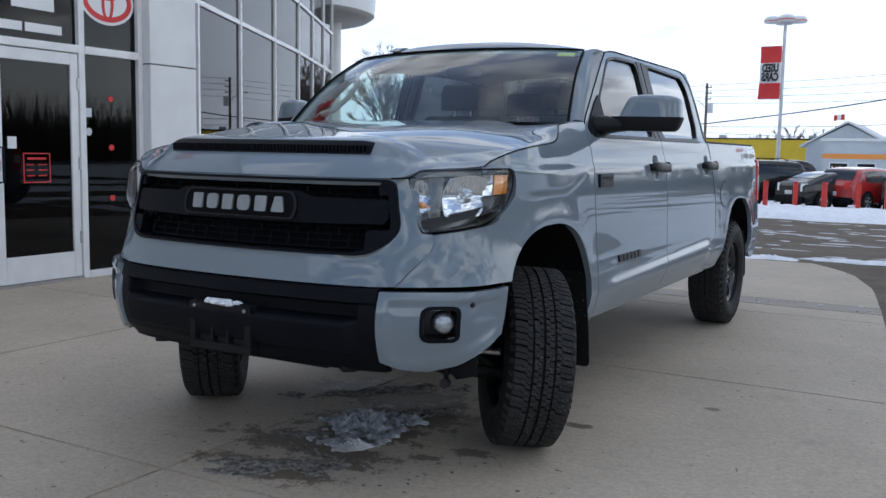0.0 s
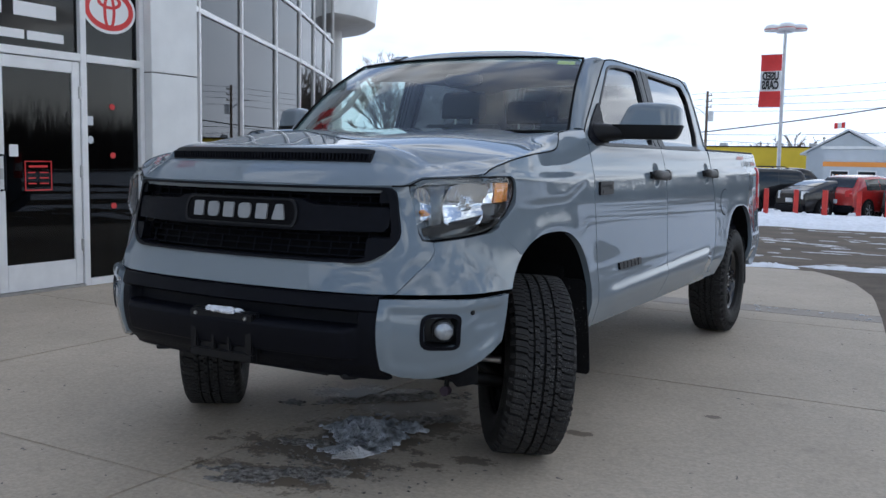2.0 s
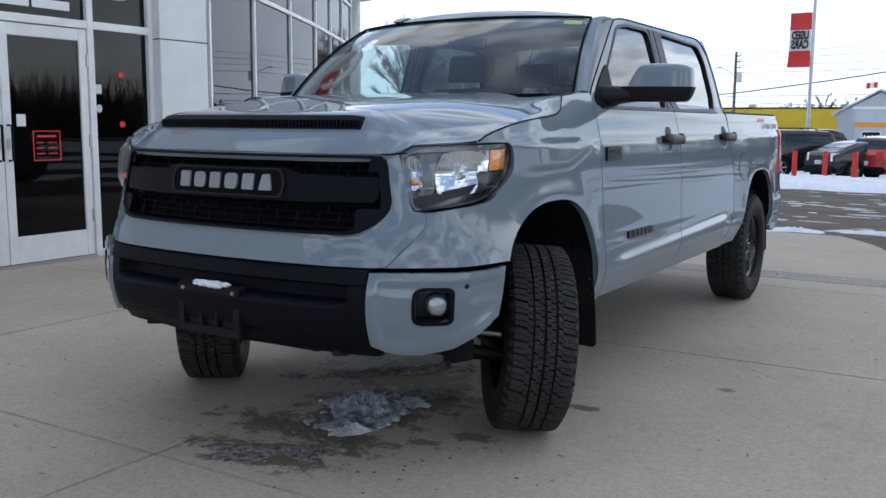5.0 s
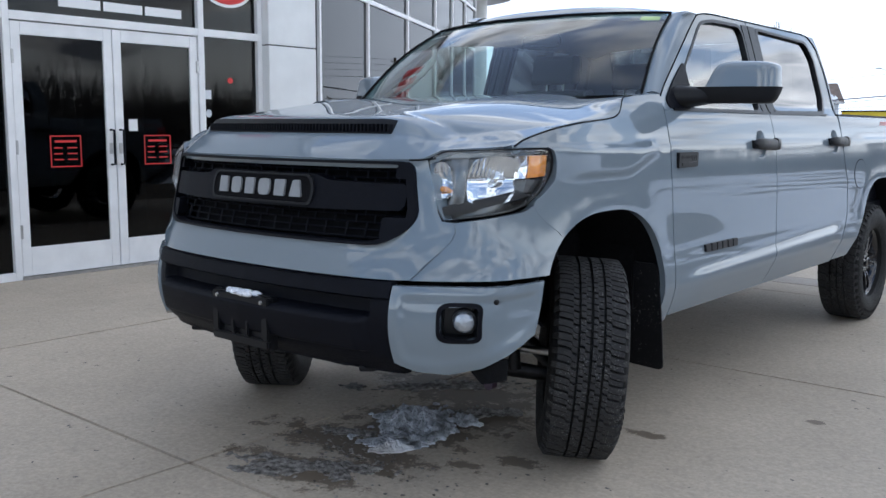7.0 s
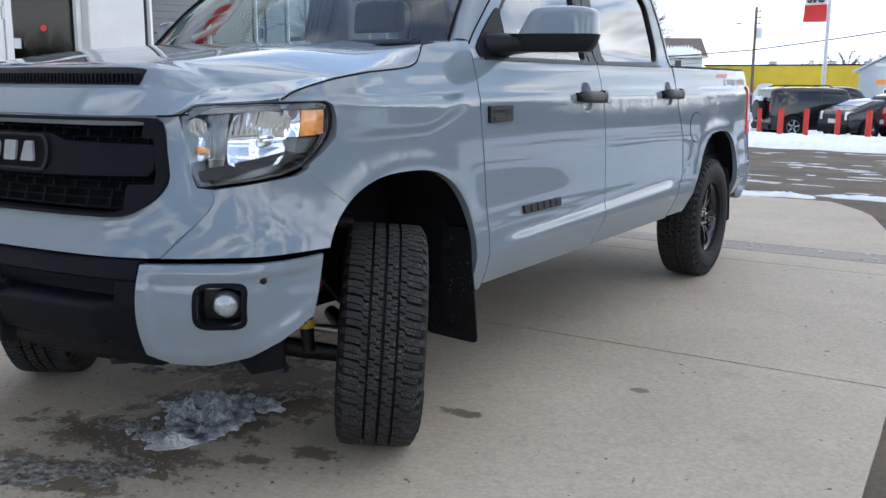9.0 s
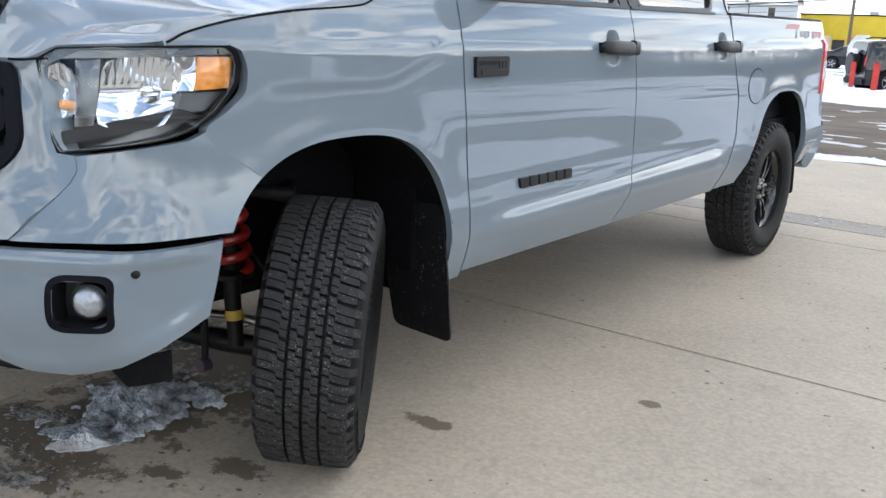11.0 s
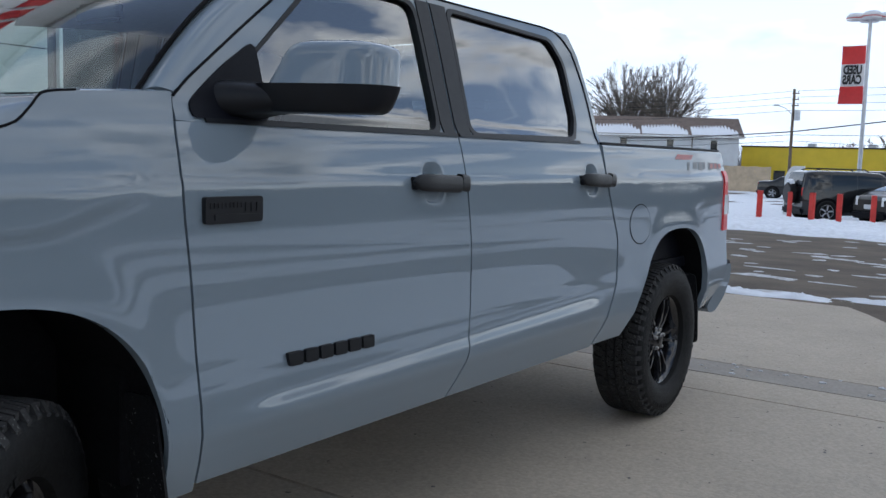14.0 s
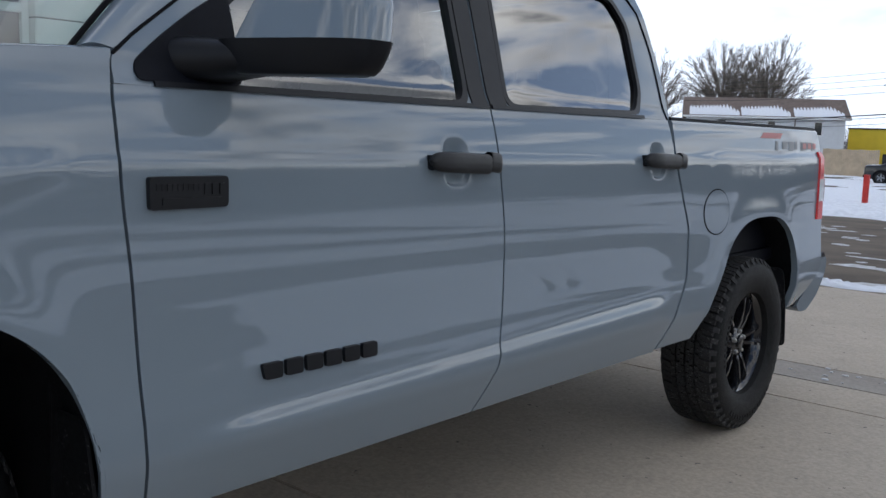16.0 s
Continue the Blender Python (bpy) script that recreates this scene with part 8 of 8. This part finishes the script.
def bare_tree(seed, at, height, radius, limbs=26, name="bare_tree", label="tall bare deciduous tree with many fine twigs"):
    """Limbs that fan out from a short trunk into a dome, with side branches and fine twigs."""
    rr = random.Random(seed)
    t = thing(name, label, "tree", at=at)
    sets = {"trunk": ([], []), "crown": ([], [])}
    def stick(which, pts, r0, r1, n):
        verts, faces = sets[which]
        base = len(verts)
        for m, c in enumerate(pts):
            d = (pts[min(m + 1, len(pts) - 1)] - pts[max(m - 1, 0)]).normalized()
            side = d.cross(Vector((0.3, 0.2, 1)) if abs(d.z) < 0.9 else Vector((1, 0, 0))).normalized()
            up = side.cross(d)
            rad = mix2(r0, r1, m / (len(pts) - 1))
            verts.extend(tuple(c + (side * math.cos(a) + up * math.sin(a)) * rad) for a in (2 * math.pi * i / n for i in range(n)))
        for m in range(len(pts) - 1):
            for i in range(n):
                a, b = base + m * n + i, base + m * n + (i + 1) % n
                faces.append((a, b, b + n, a + n))
    def branch(p, d, ln, r, level):
        q = p + d * ln
        mid = p.lerp(q, 0.5) + Vector((rr.gauss(0, 1), rr.gauss(0, 1), rr.gauss(0, 0.6))) * ln * 0.05
        stick("crown", [p, mid, q], r, max(0.010, r * 0.45), 3)
        if level == 0:
            return
        for _ in range(4 if level > 1 else 3):
            f = rr.uniform(0.2, 1.0)
            away = Vector((rr.gauss(0, 1), rr.gauss(0, 1), rr.gauss(0.25, 0.7))).normalized()
            branch(p.lerp(q, f), (d + away * 0.42).normalized(), ln * rr.uniform(0.45, 0.72), max(0.012, r * 0.5), level - 1)
    fork = height * 0.31
    stick("trunk", [Vector((0, 0, -0.3)), Vector((0.1, 0, fork * 0.5)), Vector((0, 0, fork)), Vector((0.1, 0.1, fork * 1.5))], height * 0.022, height * 0.013, 8)
    top = height - fork
    for k in range(limbs):
        az = 2.39996 * k + rr.uniform(-0.3, 0.3)
        tilt = math.acos(1 - 0.97 * (k + 0.5) / limbs) * rr.uniform(0.92, 1.06)
        reach = rr.uniform(0.86, 0.97)
        start = Vector((0, 0, fork * rr.uniform(0.75, 1.4)))
        end = Vector((radius * math.sin(tilt) * math.cos(az), radius * math.sin(tilt) * math.sin(az), fork + top * (0.22 + 0.78 * math.cos(tilt)))) * 1.0
        end = start.lerp(end, reach)
        knee = start.lerp(end, 0.45) + Vector((0, 0, 0.10 * (end - start).length))
        pts = [start, start.lerp(knee, 0.5) + Vector((rr.gauss(0, 0.15), rr.gauss(0, 0.15), 0)), knee, knee.lerp(end, 0.55) + Vector((rr.gauss(0, 0.2), rr.gauss(0, 0.2), 0.1)), end]
        r0 = height * 0.0062 * rr.uniform(0.7, 1.1)
        stick("trunk", pts, r0, 0.025, 5)
        for _ in range(12):
            f = rr.uniform(0.25, 1.0)
            a = f * 4
            i = min(3, int(a))
            p = pts[i].lerp(pts[i + 1], a - i)
            d = (pts[i + 1] - pts[i]).normalized()
            away = Vector((rr.gauss(0, 1), rr.gauss(0, 1), rr.gauss(0.3, 0.6))).normalized()
            branch(p, (d + away * 0.38).normalized(), height * 0.115 * rr.uniform(0.6, 1.15) * (1.25 - 0.65 * f), max(0.02, r0 * (1 - f) * 0.5), 2)
    for nm, (verts, faces) in sets.items():
        me = bpy.data.meshes.new(nm)
        me.from_pydata(verts, [], faces)
        me.materials.append(M["bark"])
        o = new(nm, me)
        o.parent = t
    return t


bare_tree(4, (-53.2, 124.0, -1.2), 16.4, 6.6, 64)
bare_tree(8, (-47.0, 124.0, -1.2), 16.6, 5.6, 56)
bare_tree(15, (-66.0, 128.0, -1.2), 16.0, 6.0, 30)
bare_tree(21, (-42.0, 63.5, -1.2), 11.6, 3.4, 26)


for k, (x, y, h) in enumerate(((-24.0, 131.0, 5.6), (-19.0, 130.0, 6.8), (-16.0, 133.0, 6.4), (-13.0, 131.0, 6.0), (-8.0, 134.0, 5.4))):
    bare_tree(40 + k, (x, y, -1.0), h, h * 0.5, 14, label="low bare tree behind the yellow building")


def far_woods(name, x0, y0, x1, y1, n, h, seed, z=-2.2, mat="twigs"):
    """A distant band of bare woods made of many thin upright twigs."""
    rr = random.Random(seed)
    verts, faces = [], []
    for _ in range(n):
        f = rr.random()
        x, y = mix2(x0, x1, f) + rr.gauss(0, 3), mix2(y0, y1, f) + rr.gauss(0, 3)
        hh = h * (0.55 + 0.6 * (0.5 + 0.5 * noise.noise((f * 14, seed, 0)))) * rr.uniform(0.35, 1.0)
        zb = z + (0 if rr.random() < 0.5 else hh * rr.uniform(0.2, 0.6))
        lx, ly = rr.gauss(0, 0.28) * hh, rr.gauss(0, 0.28) * hh
        w = rr.uniform(0.02, 0.07)
        k = len(verts)
        a = rr.uniform(0, 3.14)
        dx, dy = w * math.cos(a), w * math.sin(a)
        verts += [(x - dx, y - dy, zb), (x + dx, y + dy, zb), (x + lx, y + ly, zb + hh * rr.uniform(0.4, 1.0))]
        faces.append((k, k + 1, k + 2))
    me = bpy.data.meshes.new(name)
    me.from_pydata(verts, [], faces)
    me.materials.append(M[mat])
    tagged(new(name, me), "distant band of bare leafless woods", "woods", kind="stuff")


# the farthest band wears the haze-paled twig colour
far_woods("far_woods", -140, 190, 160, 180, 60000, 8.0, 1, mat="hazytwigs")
far_woods("far_woods", 75, 150, 62, -60, 60000, 7.5, 2, -0.5)
far_woods("far_woods", 70, -55, -90, -75, 50000, 7.5, 3, -0.5)
